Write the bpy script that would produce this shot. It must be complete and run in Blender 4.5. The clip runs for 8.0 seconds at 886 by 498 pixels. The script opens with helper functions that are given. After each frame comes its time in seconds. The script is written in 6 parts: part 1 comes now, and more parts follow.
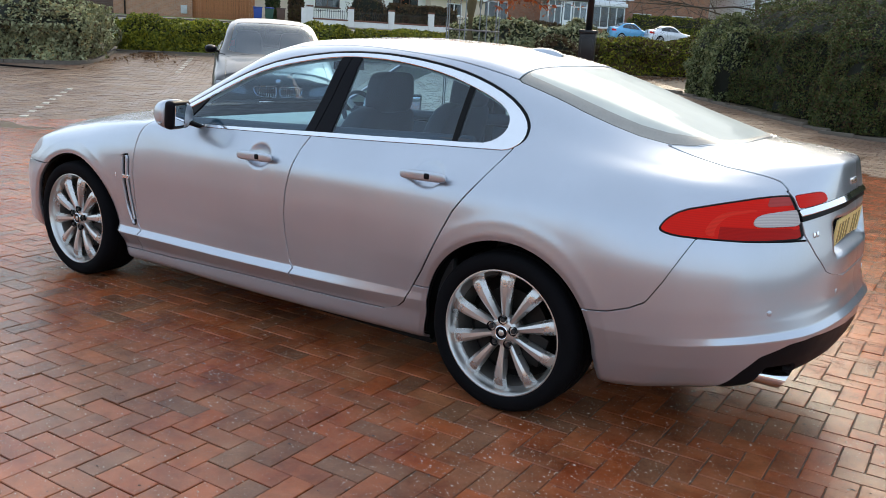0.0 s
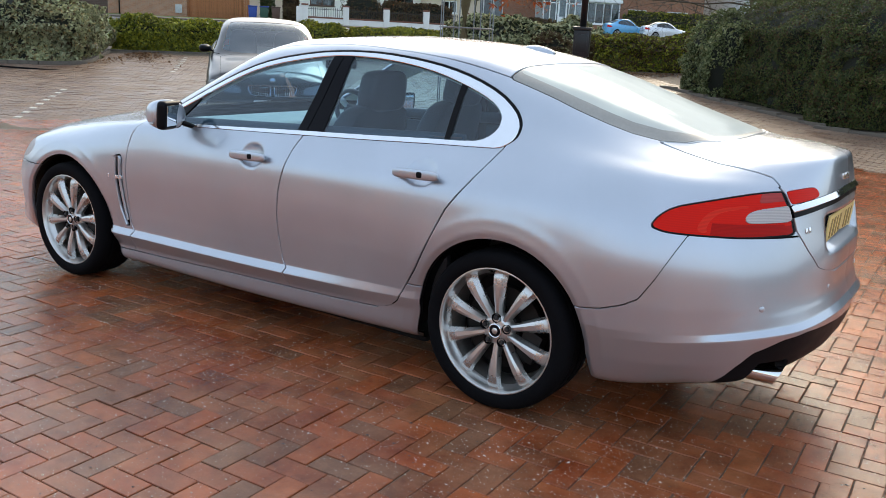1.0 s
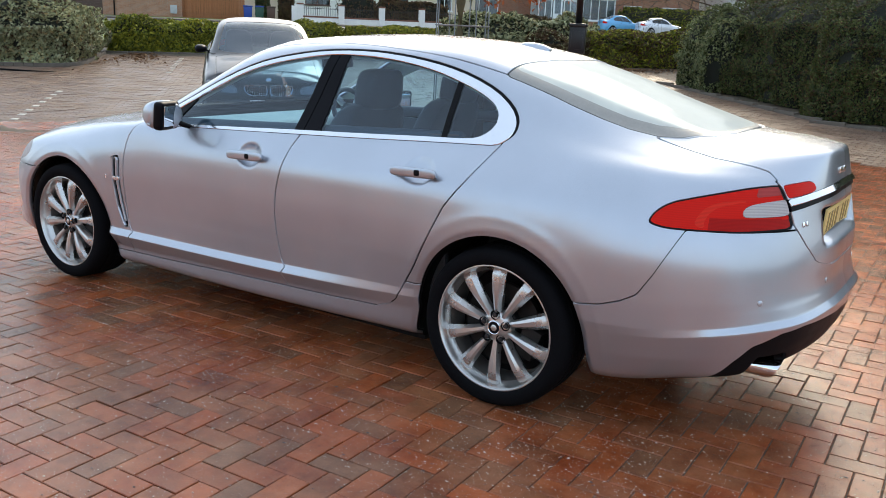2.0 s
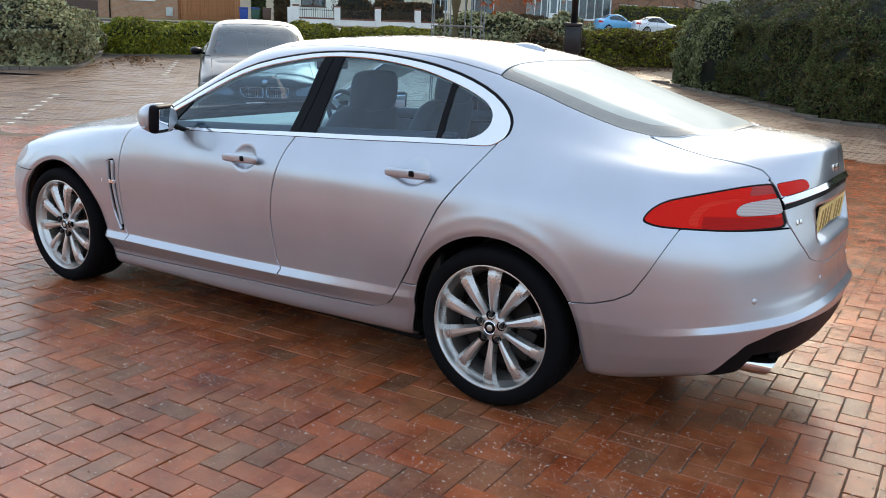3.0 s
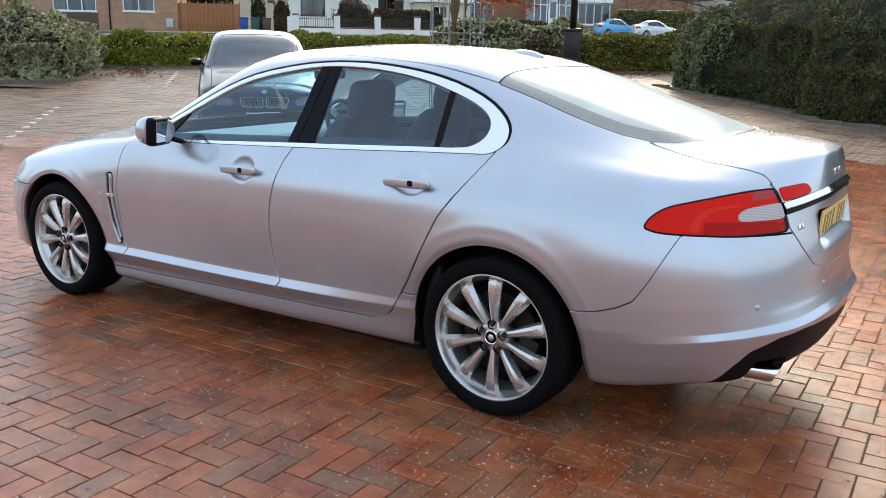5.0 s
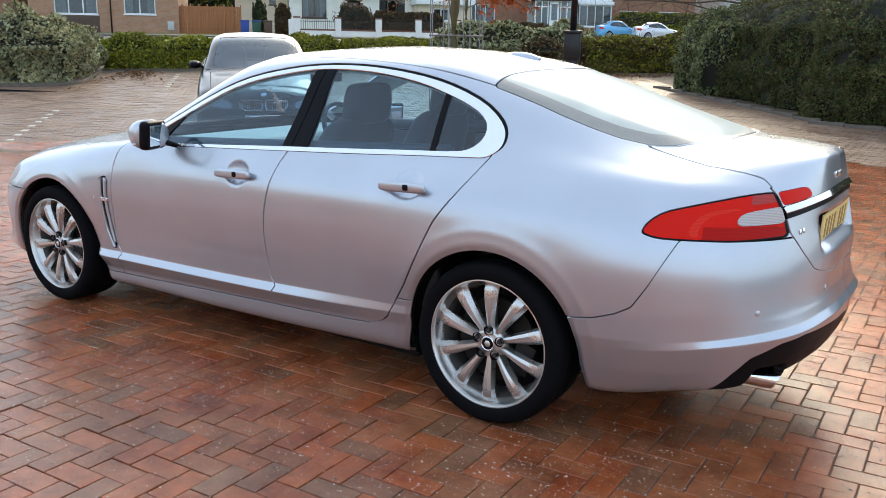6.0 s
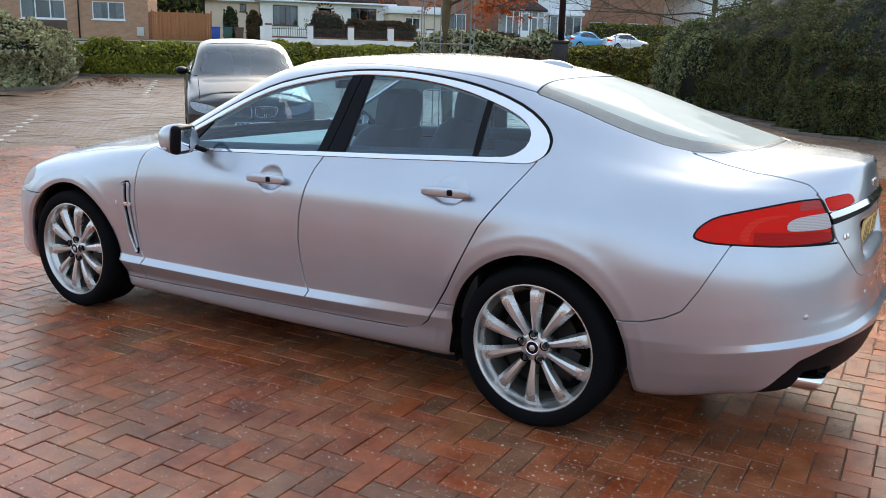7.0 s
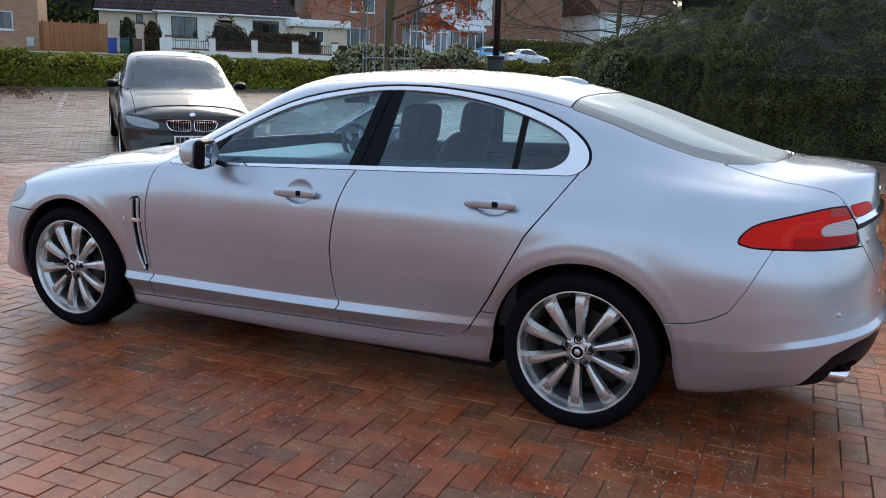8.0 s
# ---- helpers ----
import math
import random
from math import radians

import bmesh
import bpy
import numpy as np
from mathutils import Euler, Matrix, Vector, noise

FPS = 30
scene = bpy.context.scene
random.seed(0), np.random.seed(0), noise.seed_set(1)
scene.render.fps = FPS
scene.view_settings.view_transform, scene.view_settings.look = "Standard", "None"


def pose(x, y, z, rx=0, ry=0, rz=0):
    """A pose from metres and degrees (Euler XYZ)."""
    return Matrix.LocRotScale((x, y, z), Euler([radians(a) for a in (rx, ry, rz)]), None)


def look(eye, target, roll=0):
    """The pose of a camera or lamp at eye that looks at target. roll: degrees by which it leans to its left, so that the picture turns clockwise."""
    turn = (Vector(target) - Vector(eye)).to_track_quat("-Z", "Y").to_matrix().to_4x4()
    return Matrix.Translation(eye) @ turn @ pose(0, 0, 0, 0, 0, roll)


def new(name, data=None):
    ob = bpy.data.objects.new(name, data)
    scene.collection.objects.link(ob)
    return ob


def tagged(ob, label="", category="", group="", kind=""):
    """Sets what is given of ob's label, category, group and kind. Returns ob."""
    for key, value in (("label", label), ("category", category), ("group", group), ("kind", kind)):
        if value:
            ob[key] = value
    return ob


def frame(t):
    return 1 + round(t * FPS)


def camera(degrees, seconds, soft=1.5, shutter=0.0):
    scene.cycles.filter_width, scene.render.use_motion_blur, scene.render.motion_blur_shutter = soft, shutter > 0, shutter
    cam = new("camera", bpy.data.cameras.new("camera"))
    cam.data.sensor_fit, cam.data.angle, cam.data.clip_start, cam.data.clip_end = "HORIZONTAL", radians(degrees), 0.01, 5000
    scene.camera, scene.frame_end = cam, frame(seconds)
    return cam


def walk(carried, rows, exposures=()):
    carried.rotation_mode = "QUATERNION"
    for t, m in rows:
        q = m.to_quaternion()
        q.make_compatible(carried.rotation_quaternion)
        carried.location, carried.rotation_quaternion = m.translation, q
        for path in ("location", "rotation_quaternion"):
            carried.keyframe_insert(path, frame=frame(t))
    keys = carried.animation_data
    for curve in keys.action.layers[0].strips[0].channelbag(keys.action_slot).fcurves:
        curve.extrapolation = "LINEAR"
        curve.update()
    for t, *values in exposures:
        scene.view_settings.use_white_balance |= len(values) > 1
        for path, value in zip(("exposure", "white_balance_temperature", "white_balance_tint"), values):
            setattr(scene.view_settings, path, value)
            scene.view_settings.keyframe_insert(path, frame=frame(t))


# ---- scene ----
cam = camera(54.3, 8.0, soft=0.8)
PATH = [
    (0, (1.642, -3.807, 1.484), (0.564, -2.19, 1.013), 3.4),
    (0.5, (1.651, -3.798, 1.485), (0.575, -2.18, 1.01), 3.2),
    (1, (1.655, -3.795, 1.488), (0.583, -2.175, 1.012), 3.0),
    (1.5, (1.652, -3.799, 1.486), (0.582, -2.178, 1.008), 2.7),
    (3, (1.67, -3.801, 1.491), (0.607, -2.177, 1.012), 2.0),
    (3.5, (1.669, -3.802, 1.495), (0.604, -2.176, 1.023), 1.8),
    (4, (1.67, -3.804, 1.497), (0.604, -2.178, 1.029), 1.6),
    (4.5, (1.667, -3.798, 1.497), (0.599, -2.173, 1.03), 1.3),
    (6, (1.659, -3.715, 1.498), (0.583, -2.093, 1.038), 1.0),
    (6.5, (1.593, -3.742, 1.484), (0.52, -2.117, 1.028), 1.2),
    (7, (1.407, -3.904, 1.481), (0.392, -2.237, 1.042), 1.6),
    (7.5, (1.156, -4.122, 1.47), (0.218, -2.408, 1.045), 1.4),
    (8, (0.919, -4.284, 1.473), (0.104, -2.502, 1.071), 2.0),
]
walk(cam, [(t, look(eye, target, roll)) for t, eye, target, roll in PATH],
     exposures=[(0, 1.92, 7000, 5), (1.5, 1.94, 7000, 5), (3, 2.02, 7000, 5), (4.5, 2.10, 7000, 5), (6.5, 2.16, 7000, 5), (7, 1.99, 6900, 5), (8, 1.64, 6450, 5)])
# ---- daylight ----
world = bpy.data.worlds.new("daylight")
scene.world = world
world.use_nodes = True
sky = world.node_tree.nodes.new("ShaderNodeTexSky")
sky.sky_type = "NISHITA"
sky.sun_disc = False
sky.sun_elevation = radians(34)
sky.sun_rotation = radians(-21.6)
sky.dust_density = 3.0
sky.air_density, sky.ozone_density = 1.0, 0.6
# thin high cloud over the whole sky
veil = world.node_tree.nodes.new("ShaderNodeMix")
veil.data_type, veil.blend_type = "RGBA", "MIX"
veil.inputs[0].default_value = 0.74
veil.inputs[7].default_value = (1.42, 1.74, 2.34, 1)
world.node_tree.links.new(sky.outputs[0], veil.inputs[6])
world.node_tree.links.new(veil.outputs[2], world.node_tree.nodes["Background"].inputs[0])
world.node_tree.nodes["Background"].inputs[1].default_value = 0.15
SUN_FROM = Vector((-0.36, 0.91, 0.63)).normalized()
sun = new("sun", bpy.data.lights.new("sun", "SUN"))
sun.data.energy, sun.data.angle, sun.data.color = 0.40, radians(28), (1.0, 0.90, 0.76)
sun.matrix_world = look(SUN_FROM * 40, (0, 0, 0))
# ---- materials ----
def nodes_of(name):
    m = bpy.data.materials.new(name)
    m.use_nodes = True
    nt = m.node_tree
    return m, nt, nt.nodes["Principled BSDF"]


def add(nt, kind, **values):
    n = nt.nodes.new(kind)
    for k, v in values.items():
        n.inputs[k.replace("_", " ")].default_value = v
    return n


def noise_node(nt, scale, detail=6.0, rough=0.6, space="Object"):
    tc = nt.nodes.new("ShaderNodeTexCoord")
    n = add(nt, "ShaderNodeTexNoise", Scale=scale, Detail=detail, Roughness=rough)
    nt.links.new(tc.outputs[space], n.inputs["Vector"])
    return n


def ramp(nt, source, stops):
    r = nt.nodes.new("ShaderNodeValToRGB")
    while len(r.color_ramp.elements) < len(stops):
        r.color_ramp.elements.new(0.5)
    for e, (p, c) in zip(r.color_ramp.elements, stops):
        e.position, e.color = p, (*c, 1)
    nt.links.new(source, r.inputs[0])
    return r


def mixed(nt, fac, a, b, blend="MIX"):
    n = nt.nodes.new("ShaderNodeMix")
    n.data_type, n.blend_type = "RGBA", blend
    for sock, val in ((n.inputs[0], fac), (n.inputs[6], a), (n.inputs[7], b)):
        if isinstance(val, bpy.types.NodeSocket):
            nt.links.new(val, sock)
        elif isinstance(val, (int, float)):
            sock.default_value = val
        else:
            sock.default_value = (*val, 1)
    return n.outputs[2]


def bump(nt, bsdf, height, strength, distance=0.01, sock="Normal"):
    b = add(nt, "ShaderNodeBump", Strength=strength, Distance=distance)
    nt.links.new(height, b.inputs["Height"])
    nt.links.new(b.outputs[0], bsdf.inputs[sock])
    return b


def plain(name, col, rough=0.5, metal=0.0, vary=0.15, scale=8.0, relief=0.0, coat=0.0, grain=90.0, spec=0.5):
    """A surface of one colour with blotches, grain and relief."""
    m, nt, b = nodes_of(name)
    big, small = noise_node(nt, scale), noise_node(nt, grain, 3.0)
    lo, hi = [c * (1 - vary) for c in col], [min(1, c * (1 + vary)) for c in col]
    c1 = ramp(nt, big.outputs[0], [(0.3, lo), (0.7, hi)])
    c2 = mixed(nt, 0.25, c1.outputs[0], ramp(nt, small.outputs[0], [(0.35, lo), (0.65, hi)]).outputs[0])
    nt.links.new(c2, b.inputs["Base Color"])
    r = ramp(nt, big.outputs[0], [(0.3, [max(0.02, rough * 0.85)] * 3), (0.7, [min(1, rough * 1.15)] * 3)])
    nt.links.new(r.outputs[0], b.inputs["Roughness"])
    b.inputs["Metallic"].default_value = metal
    b.inputs["Coat Weight"].default_value = coat
    b.inputs["Coat Roughness"].default_value = 0.04
    b.inputs["Specular IOR Level"].default_value = spec
    if relief:
        bump(nt, b, small.outputs[0], relief, 0.004)
    return m


def paint_material():
    """Silver-blue metallic lacquer with rain beads on the faces that look up."""
    m, nt, b = nodes_of("silver_paint")
    flake = noise_node(nt, 900, 2.0)
    dirt = noise_node(nt, 2.3, 5.0)
    col = ramp(nt, flake.outputs[0], [(0.3, (0.40, 0.433, 0.485)), (0.7, (0.52, 0.555, 0.61))])
    low = mixed(nt, 0.10, col.outputs[0], ramp(nt, dirt.outputs[0], [(0.4, (0.45, 0.45, 0.45)), (0.7, (0.75, 0.76, 0.8))]).outputs[0])
    nt.links.new(low, b.inputs["Base Color"])
    b.inputs["Metallic"].default_value = 0.84
    # dried runs of rain down the panels
    tcs = nt.nodes.new("ShaderNodeTexCoord")
    stretch = nt.nodes.new("ShaderNodeMapping")
    stretch.inputs["Scale"].default_value = (1.0, 1.0, 0.06)
    nt.links.new(tcs.outputs["Object"], stretch.inputs[0])
    runs = add(nt, "ShaderNodeTexNoise", Scale=14.0, Detail=2.0, Roughness=0.6)
    nt.links.new(stretch.outputs[0], runs.inputs["Vector"])
    film = ramp(nt, runs.outputs[0], [(0.35, (0.31, 0.31, 0.31)), (0.7, (0.36, 0.36, 0.36))])
    nt.links.new(film.outputs[0], b.inputs["Roughness"])
    b.inputs["Coat Weight"].default_value = 1.0
    b.inputs["Coat Roughness"].default_value = 0.03
    geo = nt.nodes.new("ShaderNodeNewGeometry")
    sep = nt.nodes.new("ShaderNodeSeparateXYZ")
    nt.links.new(geo.outputs["Normal"], sep.inputs[0])
    up = add(nt, "ShaderNodeMapRange", From_Min=0.90, From_Max=0.975)
    nt.links.new(sep.outputs[2], up.inputs["Value"])
    tc = nt.nodes.new("ShaderNodeTexCoord")
    vor = add(nt, "ShaderNodeTexVoronoi", Scale=150.0)
    nt.links.new(tc.outputs["Object"], vor.inputs["Vector"])
    bead = ramp(nt, vor.outputs["Distance"], [(0.0, (1, 1, 1)), (0.42, (0, 0, 0))])
    mul = nt.nodes.new("ShaderNodeMath")
    mul.operation = "MULTIPLY"
    nt.links.new(bead.outputs[0], mul.inputs[0])
    nt.links.new(up.outputs[0], mul.inputs[1])
    bump(nt, b, mul.outputs[0], 0.8, 0.005, "Coat Normal")
    return m


def glass_material(name, tint, haze=0.0, sheen=0.07):
    """Thin glazing: tinted see-through with a mirror sheen that grows at flat angles."""
    m, nt, b = nodes_of(name)
    out = nt.nodes["Material Output"]
    clear = nt.nodes.new("ShaderNodeBsdfTransparent")
    clear.inputs[0].default_value = (*tint, 1)
    gloss = nt.nodes.new("ShaderNodeBsdfGlossy")
    gloss.inputs["Roughness"].default_value = 0.02
    gloss.inputs["Color"].default_value = (0.85, 0.93, 1, 1)
    lw = nt.nodes.new("ShaderNodeLayerWeight")
    lw.inputs["Blend"].default_value = 0.5
    pw = nt.nodes.new("ShaderNodeMath")
    pw.operation, pw.inputs[1].default_value = "POWER", 4.0
    nt.links.new(lw.outputs["Facing"], pw.inputs[0])
    fr = add(nt, "ShaderNodeMapRange", To_Min=0.04 if haze else sheen, To_Max=0.12 if haze else 0.95)
    nt.links.new(pw.outputs[0], fr.inputs["Value"])
    body = clear.outputs[0]
    if haze:
        fog = nt.nodes.new("ShaderNodeBsdfTranslucent")
        dif = nt.nodes.new("ShaderNodeBsdfDiffuse")
        n = noise_node(nt, 3.0, 4.0)
        cr = ramp(nt, n.outputs[0], [(0.3, (0.62, 0.63, 0.57)), (0.7, (0.70, 0.71, 0.64))])
        nt.links.new(cr.outputs[0], fog.inputs[0])
        nt.links.new(cr.outputs[0], dif.inputs[0])
        two = nt.nodes.new("ShaderNodeMixShader")
        two.inputs[0].default_value = 0.93
        nt.links.new(fog.outputs[0], two.inputs[1])
        nt.links.new(dif.outputs[0], two.inputs[2])
        mx = nt.nodes.new("ShaderNodeMixShader")
        mx.inputs[0].default_value = haze
        nt.links.new(body, mx.inputs[1])
        nt.links.new(two.outputs[0], mx.inputs[2])
        body = mx.outputs[0]
    mix = nt.nodes.new("ShaderNodeMixShader")
    nt.links.new(fr.outputs[0], mix.inputs[0])
    nt.links.new(body, mix.inputs[1])
    nt.links.new(gloss.outputs[0], mix.inputs[2])
    nt.links.new(mix.outputs[0], out.inputs[0])
    nt.nodes.remove(b)
    return m


def lens_material(name, col, ribs=70.0, dark=0.80):
    """Moulded lamp plastic with a ribbed inside."""
    m, nt, b = nodes_of(name)
    tc = nt.nodes.new("ShaderNodeTexCoord")
    wave = add(nt, "ShaderNodeTexWave", Scale=ribs, Distortion=0.3)
    wave.bands_direction = "Z"
    nt.links.new(tc.outputs["Object"], wave.inputs["Vector"])
    lo = [c * dark for c in col]
    cr = ramp(nt, wave.outputs[0], [(0.2, lo), (0.8, col)])
    nt.links.new(cr.outputs[0], b.inputs["Base Color"])
    b.inputs["Roughness"].default_value = 0.35
    b.inputs["Coat Weight"].default_value = 0.16
    b.inputs["Coat Roughness"].default_value = 0.03
    b.inputs["Specular IOR Level"].default_value = 0.05
    bump(nt, b, wave.outputs[0], 0.08, 0.002)
    return m


PAINT = paint_material()
GLASS = glass_material("side_glass", (0.50, 0.68, 0.80))
PARKGLASS = glass_material("parked_car_glass", (0.26, 0.31, 0.33), sheen=0.10)
MISTED = glass_material("misted_glass", (0.7, 0.75, 0.72), 0.84)
CHROME = plain("chrome", (0.80, 0.81, 0.83), 0.10, 1.0, 0.04)
BLACK = plain("black_trim", (0.005, 0.005, 0.006), 0.5, 0.0, 0.2, spec=0.12)
GLOSSBLACK = plain("gloss_black", (0.004, 0.004, 0.006), 0.35, 0.0, 0.1, spec=0.10)
RUBBER = plain("tyre_rubber", (0.006, 0.006, 0.007), 0.8, 0.0, 0.25, 14, 0.25, spec=0.05)
ALLOY = plain("alloy", (0.58, 0.57, 0.55), 0.30, 0.85, 0.05, 6, coat=0.5)
# alloy dulled by brake dust and darkened for the shade behind the spokes
BARREL = plain("dusty_shaded_barrel", (0.20, 0.185, 0.17), 0.45, 0.6, 0.2, 20)
STEEL = plain("brake_steel", (0.016, 0.015, 0.014), 0.5, 0.5, 0.25, 20)
DARKMETAL = plain("dark_metal", (0.05, 0.05, 0.05), 0.5, 0.6, 0.2)
LEATHER = plain("charcoal_leather", (0.030, 0.032, 0.038), 0.5, 0.0, 0.2, 10, 0.2)
TRIM = plain("pale_trim", (0.60, 0.60, 0.50), 0.6, 0.0, 0.1, 6, 0.1)
DASH = plain("dash_trim", (0.56, 0.57, 0.47), 0.55, 0.0, 0.2, 12, 0.15)
DOORTRIM = plain("door_trim", (0.05, 0.055, 0.062), 0.55, 0.0, 0.2, 12, 0.15)
REDLENS = lens_material("red_lens", (0.66, 0.009, 0.003), 40.0, 0.93)
BRIGHTLENS = lens_material("bright_red_lens", (0.74, 0.030, 0.014))
DEEPLENS = lens_material("deep_red_lens", (0.42, 0.006, 0.003))
PALELENS = lens_material("clear_lens", (0.54, 0.51, 0.49), 60.0, 0.74)
PINKLENS = lens_material("pale_red_lens", (0.42, 0.06, 0.055))
PLATEYELLOW = plain("plate_yellow", (0.78, 0.60, 0.24), 0.4, 0.0, 0.1)
PLATEWHITE = plain("plate_white", (0.75, 0.75, 0.72), 0.4, 0.0, 0.08)
INK = plain("ink", (0.02, 0.02, 0.02), 0.5)
MIRROR = plain("mirror_silver", (0.85, 0.87, 0.88), 0.02, 1.0, 0.01)
# ---- mesh helpers ----
def mesh_of(name, verts, faces, material, smooth=False, normals=None):
    me = bpy.data.meshes.new(name)
    me.from_pydata([tuple(float(c) for c in v) for v in verts], [], [tuple(int(i) for i in f) for f in faces])
    me.materials.append(material)
    if smooth or normals is not None:
        me.shade_smooth()
    if normals is not None:
        me.normals_split_custom_set_from_vertices([tuple(float(c) for c in n) for n in normals])
    return me


def part(name, me, parent, label="", at=None):
    """Links a mesh (or bmesh result) as one object under parent."""
    ob = new(name, me)
    ob.parent = parent
    if at is not None:
        ob.matrix_basis = at
    if label:
        tagged(ob, label)
    return ob


def thing(name, at, label, category, group="", kind=""):
    ob = new(name)
    ob.matrix_basis = at
    ob.empty_display_size = 0.2
    return tagged(ob, label, category, group, kind)


def from_bm(name, bm, material, smooth=True, angle=40):
    me = bpy.data.meshes.new(name)
    bmesh.ops.recalc_face_normals(bm, faces=bm.faces)
    if smooth:
        for f in bm.faces:
            f.smooth = True
        for e in bm.edges:
            e.smooth = len(e.link_faces) == 2 and e.calc_face_angle(0) < radians(angle)
    bm.to_mesh(me)
    bm.free()
    me.materials.append(material)
    return me


def block(name, lo, hi, material, bevel=0.0, seg=2, taper=None):
    """A box with rounded edges; taper scales its top in x and y."""
    bm = bmesh.new()
    bmesh.ops.create_cube(bm, size=1)
    for v in bm.verts:
        for k in range(3):
            v.co[k] = lo[k] + (v.co[k] + 0.5) * (hi[k] - lo[k])
    if taper:
        cx, cy = (lo[0] + hi[0]) / 2, (lo[1] + hi[1]) / 2
        for v in bm.verts:
            if v.co.z > (lo[2] + hi[2]) / 2:
                v.co.x, v.co.y = cx + (v.co.x - cx) * taper[0], cy + (v.co.y - cy) * taper[1]
    if bevel:
        bmesh.ops.bevel(bm, geom=list(bm.edges), offset=bevel, segments=seg, affect="EDGES", profile=0.6)
    return from_bm(name, bm, material)


def lathe(name, profile, material, n=48, axis="y", close=False):
    """A turned shape: profile rows of (radius, along the axis)."""
    v, f = [], []
    k = len(profile)
    for i in range(n):
        a = 2 * math.pi * i / n
        for r, h in profile:
            p = (r * math.cos(a), h, r * math.sin(a)) if axis == "y" else (r * math.cos(a), r * math.sin(a), h)
            v.append(p)
    for i in range(n):
        for j in range(k - (0 if close else 1)):
            f.append((i * k + j, i * k + (j + 1) % k, ((i + 1) % n) * k + (j + 1) % k, ((i + 1) % n) * k + j))
    bm = bmesh.new()
    me = mesh_of("tmp", v, f, material)
    bm.from_mesh(me)
    bpy.data.meshes.remove(me)
    bmesh.ops.remove_doubles(bm, verts=bm.verts, dist=1e-5)
    return from_bm(name, bm, material)


def tube(name, pts, radius, material, n=10, taper=1.0, caps=True):
    """A round bar along points; the radius shrinks to taper times at the end."""
    pts = [Vector(p) for p in pts]
    v, f = [], []
    for i, p in enumerate(pts):
        d = (pts[min(i + 1, len(pts) - 1)] - pts[max(i - 1, 0)]).normalized()
        q = d.to_track_quat("Z", "Y")
        r = radius * (1 + (taper - 1) * i / max(1, len(pts) - 1))
        for k in range(n):
            a = 2 * math.pi * k / n
            v.append(p + q @ Vector((r * math.cos(a), r * math.sin(a), 0)))
    for i in range(len(pts) - 1):
        for k in range(n):
            f.append((i * n + k, i * n + (k + 1) % n, (i + 1) * n + (k + 1) % n, (i + 1) * n + k))
    if caps:
        f.append(tuple(range(n))[::-1])
        f.append(tuple(range((len(pts) - 1) * n, len(pts) * n)))
    return mesh_of(name, v, f, material, True)
# ---- lie of the land: level round the saloon, rising gently towards the road; s along the road, t away from the bays ----
RISE_D, RISE_Z = (7.5, 20.5, 60.0, 200.0, 900.0), (0.0, 0.90, 1.98, 2.6, 4.0)


def lie(x, y):
    d = -0.55 * x + 0.83 * y
    return np.interp(d, RISE_D, RISE_Z)


def site(s, t, up=0.0):
    """The place at s along and t away, on the ground."""
    x, y = (s - t) * 0.70711, (s + t) * 0.70711
    return x, y, float(lie(x, y)) + up


def at(s, t, up=0.0, turn=0.0):
    return pose(*site(s, t, up), 0, 0, 45 + turn)


def piece_random(nt):
    """One random number for each piece, whether it is an object or an island of one mesh."""
    info, geo = nt.nodes.new("ShaderNodeObjectInfo"), nt.nodes.new("ShaderNodeNewGeometry")
    sm = nt.nodes.new("ShaderNodeMath")
    sm.operation = "ADD"
    nt.links.new(info.outputs["Random"], sm.inputs[0])
    nt.links.new(geo.outputs["Random Per Island"], sm.inputs[1])
    fr = nt.nodes.new("ShaderNodeMath")
    fr.operation = "FRACT"
    nt.links.new(sm.outputs[0], fr.inputs[0])
    return fr.outputs[0]


